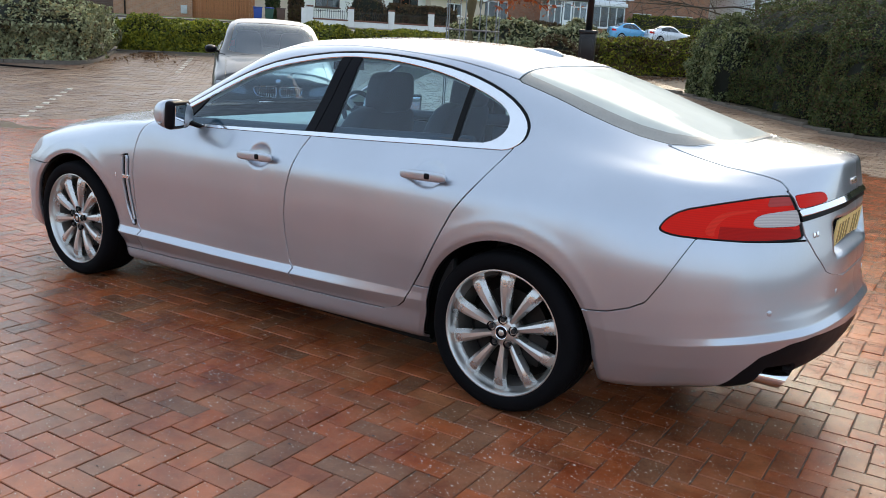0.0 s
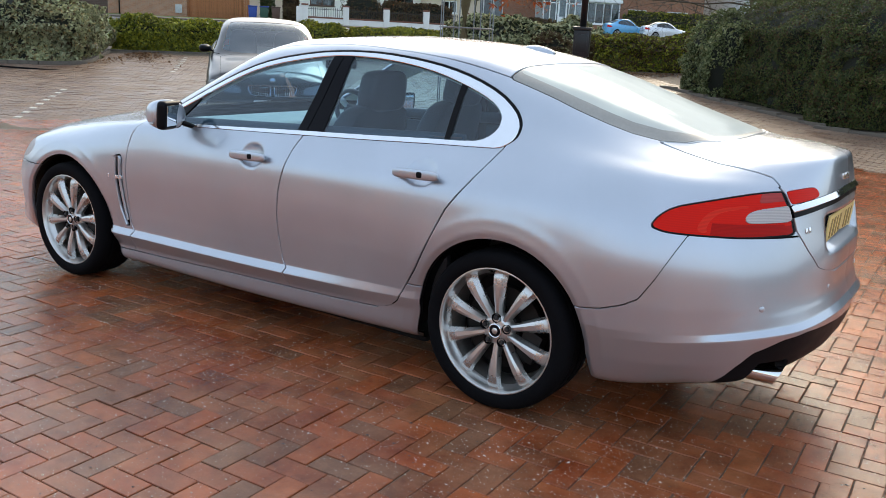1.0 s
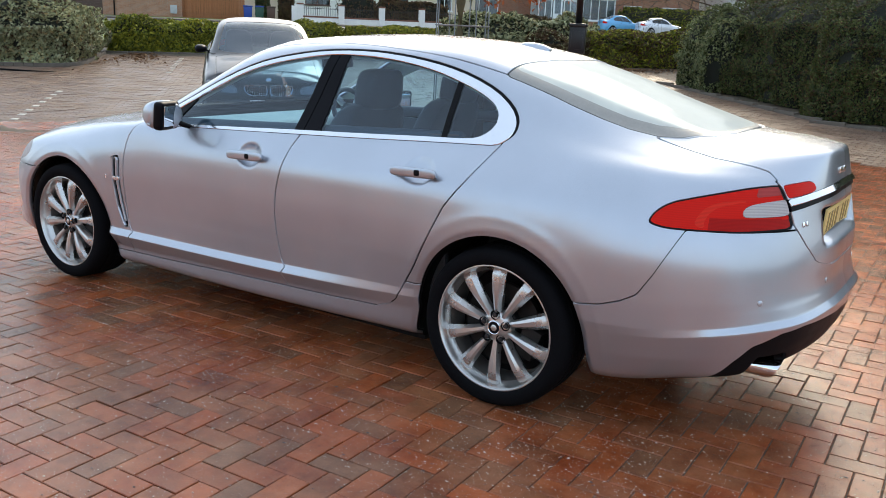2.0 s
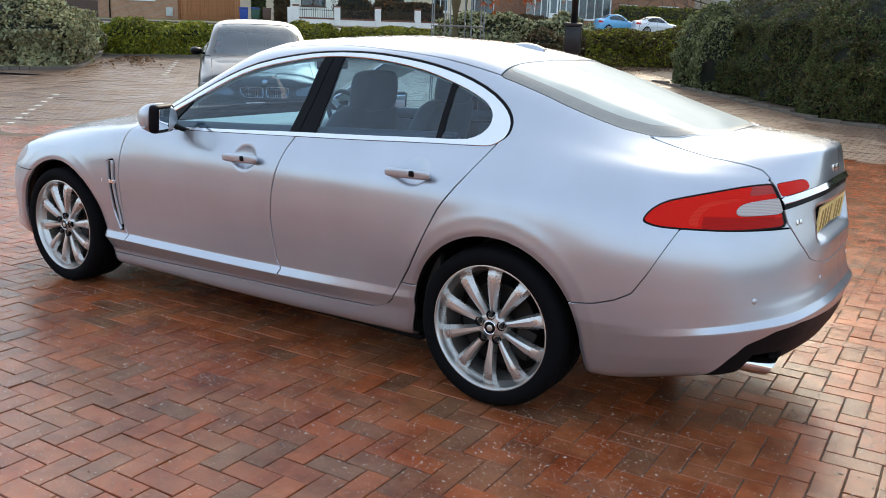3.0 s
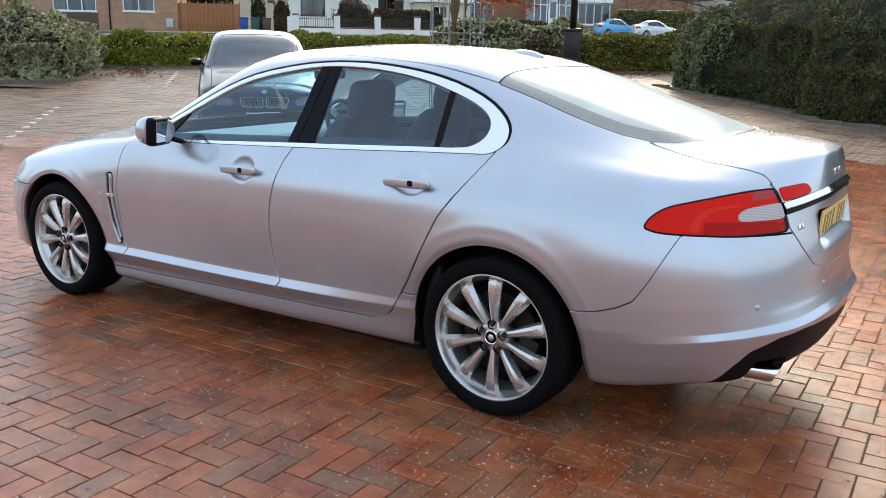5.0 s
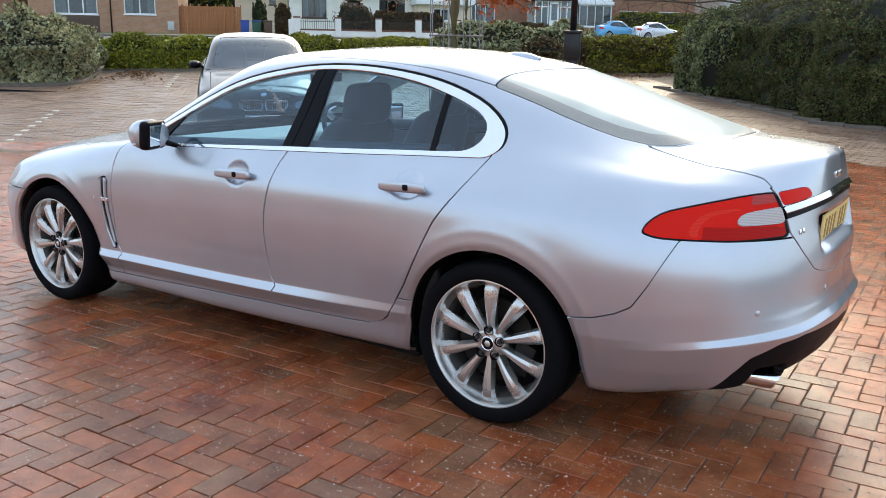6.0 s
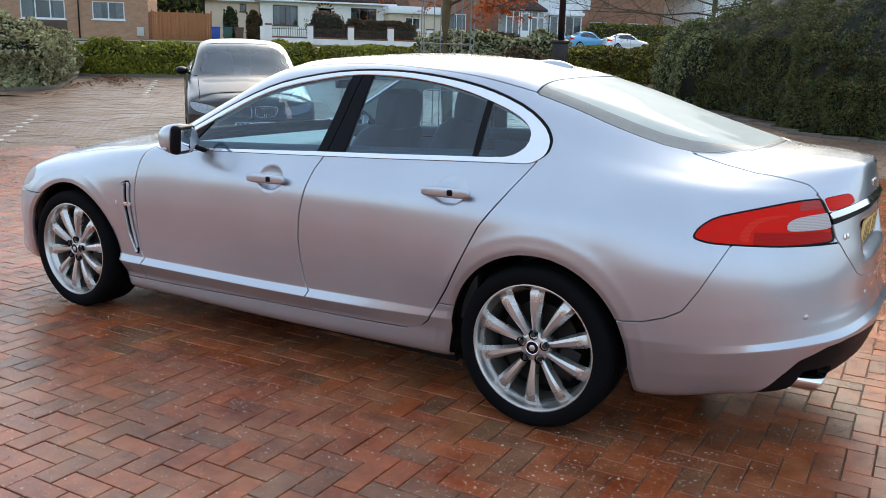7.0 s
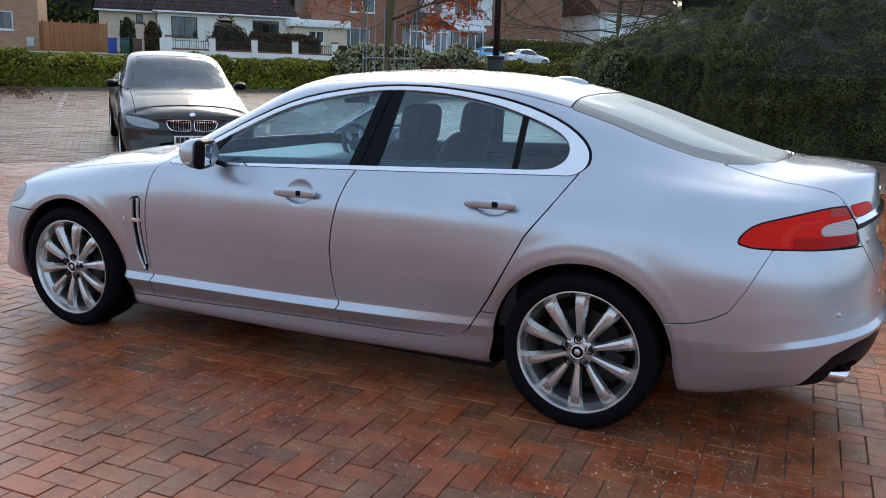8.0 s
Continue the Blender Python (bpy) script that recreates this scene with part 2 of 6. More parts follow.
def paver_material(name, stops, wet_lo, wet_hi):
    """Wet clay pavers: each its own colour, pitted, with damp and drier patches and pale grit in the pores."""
    m, nt, b = nodes_of(name)
    tc = nt.nodes.new("ShaderNodeNewGeometry")
    per = ramp(nt, piece_random(nt), stops)
    per.color_ramp.interpolation = "LINEAR"

    def n(scale, detail=6.0):
        k = add(nt, "ShaderNodeTexNoise", Scale=scale, Detail=detail, Roughness=0.65)
        nt.links.new(tc.outputs["Position"], k.inputs["Vector"])
        return k.outputs[0]

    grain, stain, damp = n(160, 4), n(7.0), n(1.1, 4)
    c1 = mixed(nt, ramp(nt, grain, [(0.35, (0, 0, 0)), (0.75, (0.55, 0.55, 0.55))]).outputs[0], per.outputs[0], (0.40, 0.17, 0.09), "MIX")
    c2 = mixed(nt, 0.75, c1, ramp(nt, stain, [(0.3, (0.50, 0.50, 0.48)), (0.7, (1.30, 1.32, 1.25))]).outputs[0], "MULTIPLY")
    spots = ramp(nt, n(75, 2), [(0.70, (0, 0, 0)), (0.78, (0.7, 0.7, 0.7))])
    c3 = mixed(nt, spots.outputs[0], c2, (0.40, 0.31, 0.23))
    pits = ramp(nt, n(230, 2), [(0.28, (0.75, 0.75, 0.75)), (0.38, (0, 0, 0))])
    c3 = mixed(nt, pits.outputs[0], c3, (0.05, 0.028, 0.02))
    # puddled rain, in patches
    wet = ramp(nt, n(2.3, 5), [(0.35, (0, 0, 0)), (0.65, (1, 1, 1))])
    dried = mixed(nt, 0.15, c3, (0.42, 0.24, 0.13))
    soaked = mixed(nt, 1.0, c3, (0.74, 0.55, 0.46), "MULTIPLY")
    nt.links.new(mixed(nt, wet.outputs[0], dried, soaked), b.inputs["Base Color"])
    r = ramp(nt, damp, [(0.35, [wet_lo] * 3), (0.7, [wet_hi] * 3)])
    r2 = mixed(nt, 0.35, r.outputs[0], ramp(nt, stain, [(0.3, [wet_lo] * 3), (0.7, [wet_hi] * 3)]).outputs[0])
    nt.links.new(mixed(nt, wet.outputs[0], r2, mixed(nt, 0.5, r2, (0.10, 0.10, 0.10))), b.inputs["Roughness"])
    b.inputs["Specular IOR Level"].default_value = 0.44
    bump(nt, b, mixed(nt, 0.4, grain, n(55, 4)), 0.55, 0.004)
    return m


def ground_material():
    """Damp joint sand and earth."""
    m, nt, b = nodes_of("joint_sand")
    tc = nt.nodes.new("ShaderNodeNewGeometry")
    k = add(nt, "ShaderNodeTexNoise", Scale=30.0, Detail=8.0, Roughness=0.7)
    nt.links.new(tc.outputs["Position"], k.inputs["Vector"])
    k2 = add(nt, "ShaderNodeTexNoise", Scale=1.5, Detail=4.0)
    nt.links.new(tc.outputs["Position"], k2.inputs["Vector"])
    c = ramp(nt, k.outputs[0], [(0.3, (0.035, 0.025, 0.017)), (0.7, (0.17, 0.12, 0.08))])
    c2 = mixed(nt, ramp(nt, k2.outputs[0], [(0.5, (0, 0, 0)), (0.7, (0.5, 0.5, 0.5))]).outputs[0], c.outputs[0], (0.05, 0.06, 0.02))
    nt.links.new(c2, b.inputs["Base Color"])
    b.inputs["Roughness"].default_value = 0.8
    bump(nt, b, k.outputs[0], 0.6, 0.01)
    return m


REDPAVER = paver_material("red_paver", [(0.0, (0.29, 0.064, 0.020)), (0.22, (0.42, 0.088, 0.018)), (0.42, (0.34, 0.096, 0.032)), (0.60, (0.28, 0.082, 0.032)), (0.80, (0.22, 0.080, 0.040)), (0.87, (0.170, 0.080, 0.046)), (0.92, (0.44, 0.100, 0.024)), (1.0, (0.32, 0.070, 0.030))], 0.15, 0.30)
GREYPAVER = paver_material("grey_paver", [(0.0, (0.125, 0.115, 0.095)), (0.3, (0.165, 0.148, 0.118)), (0.6, (0.105, 0.098, 0.084)), (0.8, (0.18, 0.155, 0.12)), (1.0, (0.13, 0.118, 0.10))], 0.45, 0.75)
WHITEPAVER = plain("white_block", (0.50, 0.47, 0.41), 0.5, 0, 0.2, 5, 0.2)
SAND = ground_material()
KERB = plain("kerb_concrete", (0.115, 0.095, 0.075), 0.8, 0, 0.3, 5, 0.4)
TARMAC = plain("road_tarmac", (0.055, 0.055, 0.058), 0.6, 0, 0.25, 2, 0.5)
GRASS = plain("verge_grass", (0.10, 0.14, 0.03), 0.8, 0, 0.35, 1.2, 0.8, grain=40)
SOIL = plain("bed_soil", (0.055, 0.038, 0.028), 0.9, 0, 0.4, 6, 0.8)


def leaf_material(name, dark, light, gold, amount):
    """Leaves that differ one by one, thin enough to let light through."""
    m, nt, b = nodes_of(name)
    geo = nt.nodes.new("ShaderNodeNewGeometry")
    cr = ramp(nt, geo.outputs["Random Per Island"], [(0.0, dark), (0.6, light), (1 - amount, light), (1.0, gold)])
    k = add(nt, "ShaderNodeTexNoise", Scale=1.6, Detail=3.0)
    nt.links.new(geo.outputs["Position"], k.inputs["Vector"])
    c = mixed(nt, 0.6, cr.outputs[0], ramp(nt, k.outputs[0], [(0.3, (0.6, 0.6, 0.6)), (0.7, (1.3, 1.3, 1.2))]).outputs[0], "MULTIPLY")
    nt.links.new(c, b.inputs["Base Color"])
    b.inputs["Roughness"].default_value = 0.6
    b.inputs["Specular IOR Level"].default_value = 0.3
    tr = nt.nodes.new("ShaderNodeBsdfTranslucent")
    nt.links.new(c, tr.inputs[0])
    mx = nt.nodes.new("ShaderNodeMixShader")
    mx.inputs[0].default_value = 0.25
    nt.links.new(b.outputs[0], mx.inputs[1])
    nt.links.new(tr.outputs[0], mx.inputs[2])
    nt.links.new(mx.outputs[0], nt.nodes["Material Output"].inputs[0])
    return m


YEWLEAF = leaf_material("hedge_leaf", (0.050, 0.070, 0.012), (0.22, 0.23, 0.022), (0.42, 0.37, 0.04), 0.36)
DARKLEAF = leaf_material("shrub_leaf", (0.016, 0.027, 0.010), (0.058, 0.075, 0.024), (0.13, 0.085, 0.035), 0.16)
SILVERLEAF = leaf_material("silver_leaf", (0.13, 0.14, 0.07), (0.46, 0.47, 0.28), (0.42, 0.30, 0.13), 0.20)
BROWNLEAF = leaf_material("brown_leaf", (0.055, 0.03, 0.018), (0.12, 0.07, 0.035), (0.10, 0.10, 0.03), 0.25)
RUSTLEAF = leaf_material("autumn_leaf", (0.24, 0.045, 0.012), (0.42, 0.10, 0.025), (0.46, 0.17, 0.05), 0.3)
# near-black: the shade deep between the leaves is put into this colour
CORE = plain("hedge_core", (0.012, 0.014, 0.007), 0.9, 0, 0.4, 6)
BARK = plain("mossy_bark", (0.11, 0.095, 0.045), 0.85, 0, 0.35, 9, 0.8)
TWIG = plain("twig_bark", (0.075, 0.052, 0.038), 0.85, 0, 0.3, 9, 0.5)
# ---- body surface of the saloon: lofted through fourteen character lines, half a car, mirrored later ----
# x runs to the rear (rear axle at 0), w is the half width, z is up
FRONT_U = [-4.3, -4.1, -3.9, -3.7, -3.5]
MID_X = [-3.3, -2.9, -2.5, -2.2, -1.9, -1.6, -1.2, -0.8, -0.4, 0.0, 0.3, 0.55]
REAR_U = [0.75, 0.92, 1.06, 1.2, 1.35]
BODY_LINES = []


def body_line(front, w, z, rear):
    rows = [(u, *p) for u, p in zip(FRONT_U, front)]
    rows += [(x, x, a, b) for x, a, b in zip(MID_X, w, z)]
    rows += [(u, *p) for u, p in zip(REAR_U, rear)]
    BODY_LINES.append(np.array(rows))


body_line([(-3.7, 0, 0.2), (-3.69, 0.35, 0.2), (-3.62, 0.6, 0.2), (-3.52, 0.7, 0.2), (-3.42, 0.74, 0.19)],  # underside edge
          [0.76, 0.79, 0.79, 0.79, 0.79, 0.79, 0.79, 0.79, 0.79, 0.79, 0.78, 0.77],
          [0.18, 0.17, 0.165, 0.165, 0.165, 0.165, 0.17, 0.178, 0.188, 0.195, 0.205, 0.228],
          [(0.75, 0.74, 0.272), (0.9, 0.68, 0.296), (1.01, 0.52, 0.33), (1.08, 0.28, 0.355), (1.095, 0, 0.362)])
body_line([(-3.77, 0, 0.24), (-3.75, 0.35, 0.24), (-3.68, 0.62, 0.24), (-3.57, 0.76, 0.24), (-3.45, 0.81, 0.23)],  # sill, lower
          [0.84, 0.87, 0.85, 0.845, 0.845, 0.845, 0.845, 0.845, 0.845, 0.845, 0.825, 0.815],
          [0.22, 0.2, 0.19, 0.19, 0.19, 0.19, 0.195, 0.205, 0.215, 0.22, 0.225, 0.246],
          [(0.75, 0.775, 0.288), (0.93, 0.7, 0.312), (1.05, 0.53, 0.346), (1.12, 0.28, 0.37), (1.135, 0, 0.378)])
body_line([(-3.74, 0, 0.34), (-3.72, 0.35, 0.34), (-3.66, 0.62, 0.34), (-3.54, 0.78, 0.34), (-3.433, 0.845, 0.32)],  # sill, upper
          [0.88, 0.9, 0.865, 0.862, 0.862, 0.862, 0.862, 0.865, 0.873, 0.88, 0.86, 0.85],
          [0.3, 0.3, 0.27, 0.275, 0.28, 0.285, 0.295, 0.31, 0.335, 0.33, 0.33, 0.335],
          [(0.76, 0.805, 0.358), (0.953, 0.7, 0.378), (1.077, 0.53, 0.405), (1.143, 0.28, 0.428), (1.16, 0, 0.434)])
body_line([(-3.7, 0, 0.42), (-3.68, 0.35, 0.42), (-3.62, 0.62, 0.42), (-3.5, 0.79, 0.42), (-3.416, 0.86, 0.4)],  # crease, outer
          [0.895, 0.91, 0.9, 0.898, 0.897, 0.895, 0.892, 0.888, 0.886, 0.89, 0.885, 0.87],
          [0.36, 0.36, 0.335, 0.337, 0.34, 0.343, 0.35, 0.362, 0.385, 0.4, 0.42, 0.43],
          [(0.76, 0.825, 0.455), (0.963, 0.715, 0.49), (1.097, 0.54, 0.51), (1.163, 0.28, 0.53), (1.175, 0, 0.535)])
body_line([(-3.685, 0, 0.5), (-3.66, 0.35, 0.5), (-3.605, 0.62, 0.5), (-3.49, 0.79, 0.5), (-3.413, 0.87, 0.48)],  # crease, inner
          [0.9, 0.925, 0.885, 0.878, 0.875, 0.873, 0.873, 0.878, 0.886, 0.91, 0.895, 0.875],
          [0.42, 0.42, 0.375, 0.375, 0.377, 0.38, 0.39, 0.405, 0.42, 0.45, 0.46, 0.465],
          [(0.76, 0.822, 0.485), (0.958, 0.7, 0.515), (1.082, 0.53, 0.535), (1.143, 0.28, 0.555), (1.155, 0, 0.56)])
body_line([(-3.675, 0, 0.58), (-3.655, 0.33, 0.58), (-3.6, 0.6, 0.58), (-3.49, 0.78, 0.58), (-3.41, 0.87, 0.57)],  # lower flank
          [0.905, 0.935, 0.905, 0.892, 0.89, 0.89, 0.89, 0.893, 0.908, 0.928, 0.905, 0.88],
          [0.56, 0.58, 0.56, 0.56, 0.56, 0.56, 0.56, 0.57, 0.58, 0.58, 0.58, 0.58],
          [(0.755, 0.825, 0.59), (0.943, 0.705, 0.6), (1.062, 0.53, 0.61), (1.123, 0.28, 0.62), (1.135, 0, 0.62)])
body_line([(-3.64, 0, 0.66), (-3.63, 0.3, 0.66), (-3.58, 0.56, 0.66), (-3.485, 0.74, 0.66), (-3.399, 0.845, 0.67)],  # upper flank
          [0.885, 0.915, 0.913, 0.905, 0.902, 0.902, 0.902, 0.904, 0.912, 0.918, 0.9, 0.875],
          [0.68, 0.72, 0.72, 0.72, 0.73, 0.73, 0.74, 0.75, 0.755, 0.76, 0.755, 0.745],
          [(0.75, 0.815, 0.735), (0.929, 0.7, 0.735), (1.051, 0.52, 0.735), (1.123, 0.27, 0.735), (1.133, 0, 0.735)])
body_line([(-3.64, 0, 0.74), (-3.63, 0.28, 0.74), (-3.58, 0.5, 0.74), (-3.5, 0.67, 0.74), (-3.403, 0.78, 0.745)],  # shoulder, low
          [0.84, 0.875, 0.895, 0.895, 0.893, 0.892, 0.89, 0.888, 0.888, 0.886, 0.865, 0.828],
          [0.765, 0.81, 0.83, 0.845, 0.85, 0.86, 0.87, 0.885, 0.9, 0.9, 0.895, 0.885],
          [(0.74, 0.775, 0.875), (0.904, 0.67, 0.87), (1.026, 0.5, 0.865), (1.098, 0.26, 0.865), (1.113, 0, 0.865)])
body_line([(-3.58, 0, 0.795), (-3.57, 0.22, 0.795), (-3.53, 0.42, 0.795), (-3.46, 0.57, 0.79), (-3.368, 0.68, 0.79)],  # belt, haunch
          [0.74, 0.79, 0.835, 0.862, 0.855, 0.845, 0.825, 0.8, 0.776, 0.775, 0.76, 0.735],
          [0.81, 0.875, 0.925, 0.95, 0.965, 0.98, 1.005, 1.025, 1.042, 1.045, 1.03, 1.015],
          [(0.74, 0.69, 1.005), (0.884, 0.6, 0.999), (1.001, 0.465, 0.997), (1.073, 0.25, 1.002), (1.088, 0, 1.002)])
body_line([(-3.52, 0, 0.825), (-3.51, 0.18, 0.825), (-3.47, 0.34, 0.825), (-3.41, 0.47, 0.825), (-3.34, 0.54, 0.835)],  # side glass
          [0.58, 0.62, 0.68, 0.8, 0.795, 0.775, 0.755, 0.735, 0.705, 0.68, 0.66, 0.64],
          [0.85, 0.925, 0.965, 1, 1.076, 1.121, 1.166, 1.181, 1.181, 1.15, 1.098, 1.065],
          [(0.74, 0.61, 1.05), (0.874, 0.53, 1.05), (0.981, 0.42, 1.054), (1.058, 0.24, 1.067), (1.078, 0, 1.071)])
body_line([(-3.46, 0, 0.845), (-3.45, 0.14, 0.845), (-3.41, 0.26, 0.845), (-3.36, 0.36, 0.845), (-3.32, 0.41, 0.852)],  # gutter
          [0.44, 0.47, 0.52, 0.7, 0.715, 0.695, 0.665, 0.635, 0.6, 0.575, 0.54, 0.5],
          [0.865, 0.945, 0.99, 1.055, 1.18, 1.305, 1.387, 1.397, 1.352, 1.266, 1.178, 1.122],
          [(0.74, 0.47, 1.103), (0.878, 0.41, 1.103), (0.982, 0.33, 1.103), (1.05, 0.2, 1.106), (1.07, 0, 1.107)])
body_line([(-3.4, 0, 0.855), (-3.39, 0.1, 0.855), (-3.37, 0.18, 0.855), (-3.34, 0.24, 0.857), (-3.31, 0.28, 0.865)],  # roof edge
          [0.3, 0.32, 0.36, 0.52, 0.565, 0.57, 0.55, 0.54, 0.525, 0.475, 0.44, 0.4],
          [0.875, 0.957, 1.005, 1.11, 1.245, 1.381, 1.443, 1.445, 1.41, 1.324, 1.234, 1.169],
          [(0.74, 0.32, 1.134), (0.868, 0.28, 1.129), (0.967, 0.22, 1.123), (1.03, 0.13, 1.12), (1.05, 0, 1.119)])
body_line([(-3.37, 0, 0.862), (-3.365, 0.05, 0.862), (-3.35, 0.09, 0.862), (-3.33, 0.12, 0.865), (-3.31, 0.14, 0.872)],  # roof, half way
          [0.15, 0.16, 0.18, 0.27, 0.29, 0.29, 0.28, 0.275, 0.265, 0.245, 0.22, 0.2],
          [0.88, 0.965, 1.015, 1.135, 1.286, 1.417, 1.471, 1.476, 1.446, 1.359, 1.264, 1.189],
          [(0.74, 0.16, 1.144), (0.858, 0.14, 1.139), (0.952, 0.11, 1.131), (1.015, 0.065, 1.126), (1.03, 0, 1.125)])
body_line([(-3.35, 0, 0.865), (-3.345, 0, 0.865), (-3.335, 0, 0.866), (-3.32, 0, 0.87), (-3.305, 0, 0.876)],  # centre line
          [0] * 12,
          [0.885, 0.968, 1.02, 1.145, 1.296, 1.427, 1.481, 1.486, 1.456, 1.369, 1.274, 1.199],
          [(0.74, 0, 1.149), (0.848, 0, 1.144), (0.932, 0, 1.135), (0.99, 0, 1.13), (1.01, 0, 1.129)])

def hermite(ts, vals, tq):
    """Smooth curve through the rows vals at the rising parameters ts."""
    ts, vals, tq = np.asarray(ts, float), np.asarray(vals, float), np.asarray(tq, float)
    h = np.diff(ts)
    d = np.diff(vals, axis=0) / h[:, None]
    m = np.empty_like(vals)
    m[0], m[-1] = d[0], d[-1]
    m[1:-1] = (d[:-1] * h[1:, None] + d[1:] * h[:-1, None]) / (h[1:] + h[:-1])[:, None]
    k = np.clip(np.searchsorted(ts, tq, "right") - 1, 0, len(h) - 1)
    hk = h[k][:, None]
    s = ((tq - ts[k]) / h[k])[:, None]
    return ((2 * s**3 - 3 * s**2 + 1) * vals[k] + (s**3 - 2 * s**2 + s) * hk * m[k]
            + (3 * s**2 - 2 * s**3) * vals[k + 1] + (s**3 - s**2) * hk * m[k + 1])


def loft(lines, nu, per, smooth=6):
    """Grid of points (nu columns, per cells between lines) with its normals and (u, v)."""
    us = np.linspace(lines[0][0, 0], lines[0][-1, 0], nu)
    net = np.stack([hermite(l[:, 0], l[:, 1:], us) for l in lines], axis=1)
    for _ in range(smooth):
        net[1:-1] = 0.25 * net[:-2] + 0.5 * net[1:-1] + 0.25 * net[2:]
    n = len(lines)
    vs = np.linspace(0, n - 1, (n - 1) * per + 1)
    grid = np.empty((nu, len(vs), 3))
    crisp = np.interp(vs, [1.9, 2.3, 4.5, 5.0], [0, 0.9, 0.9, 0])
    for i in range(nu):
        chord = np.maximum(np.linalg.norm(np.diff(net[i], axis=0), axis=1), 1e-4) ** 0.6
        ts = np.concatenate(([0], np.cumsum(chord)))
        grid[i] = hermite(ts, net[i], np.interp(vs, np.arange(n), ts))
        straight = np.stack([np.interp(vs, np.arange(n), net[i, :, k]) for k in range(3)], axis=1)
        grid[i] += (straight - grid[i]) * crisp[:, None]
    grid[:, :, 1] = np.maximum(grid[:, :, 1], 0)
    grid[:, -1, 1] = 0
    du = np.gradient(grid, axis=0)
    dv = np.gradient(grid, axis=1)
    nor = np.cross(dv, du)
    nor[:, -1, 1] = 0
    ln = np.linalg.norm(nor, axis=2, keepdims=True)
    nor = nor / np.maximum(ln, 1e-12)
    return grid, nor, us, vs
# ---- ground, one sheet to the horizon ----
def ground_sheet():
    edges = np.concatenate([[-900, -500, -250, -140, -90], np.arange(-60, 61, 1.5), [90, 140, 250, 500, 900]])
    v = [(x, y, float(lie(x, y)) - 0.0065) for x in edges for y in edges]
    n = len(edges)
    f = [(i * n + j, (i + 1) * n + j, (i + 1) * n + j + 1, i * n + j + 1) for i in range(n - 1) for j in range(n - 1)]
    return mesh_of("ground", v, f, SAND)


tagged(new("ground", ground_sheet()), "damp sandy ground under block paving", "ground", kind="structure")


def strip(name, s0, s1, t0, t1, up, material, label, step=2.0, thick=0.12):
    """A slab that follows the lie of the land."""
    ns, nt_ = max(1, int((s1 - s0) / step)), max(1, int((t1 - t0) / step))
    v, f = [], []
    for i in range(ns + 1):
        for j in range(nt_ + 1):
            v.append(site(s0 + (s1 - s0) * i / ns, t0 + (t1 - t0) * j / nt_, up))
    k = nt_ + 1
    f = [(i * k + j, (i + 1) * k + j, (i + 1) * k + j + 1, i * k + j + 1) for i in range(ns) for j in range(nt_)]
    rim = [i * k for i in range(ns + 1)] + [ns * k + j for j in range(1, k)] + [i * k + nt_ for i in range(ns - 1, -1, -1)] + [j for j in range(nt_ - 1, 0, -1)]
    base = len(v)
    v += [(v[i][0], v[i][1], v[i][2] - thick) for i in rim]
    m = len(rim)
    f += [(rim[a], base + a, base + (a + 1) % m, rim[(a + 1) % m]) for a in range(m)]
    return tagged(new(name, mesh_of(name, v, f, material)), label, name.split("_")[0], kind="structure")


strip("verge", -60, 60, 21.4, 45.0, 0.03, GRASS, "mown grass verge beside the road")
strip("road", -80, 80, 45.0, 51.5, 0.02, TARMAC, "grey tarmac road beyond the hedge")
strip("pavement", -80, 80, 51.5, 54.2, 0.10, KERB, "pale concrete pavement along the garden walls")
strip("garden", -80, 80, 55.6, 120.0, 0.04, GRASS, "front gardens of the houses")
# ---- the silver saloon ----
def signed(px, py, poly):
    """Signed distance to a closed outline, negative inside."""
    p = np.asarray(poly, float)
    q = np.roll(p, -1, axis=0)
    best = np.full(px.shape, 1e9)
    inside = np.zeros(px.shape, bool)
    for (ax, ay), (bx, by) in zip(p, q):
        dx, dy = bx - ax, by - ay
        t = np.clip(((px - ax) * dx + (py - ay) * dy) / (dx * dx + dy * dy + 1e-12), 0, 1)
        best = np.minimum(best, np.hypot(px - ax - t * dx, py - ay - t * dy))
        cross = (ay > py) != (by > py)
        with np.errstate(divide="ignore", invalid="ignore"):
            inside ^= cross & (px < ax + (py - ay) / (by - ay + 1e-15) * dx)
    return np.where(inside, -best, best)


def rounded(poly, times=2):
    """An outline with its corners cut round."""
    p = np.asarray(poly, float)
    for _ in range(times):
        q = np.roll(p, -1, axis=0)
        p = np.stack([0.75 * p + 0.25 * q, 0.25 * p + 0.75 * q], 1).reshape(-1, 2)
    return p


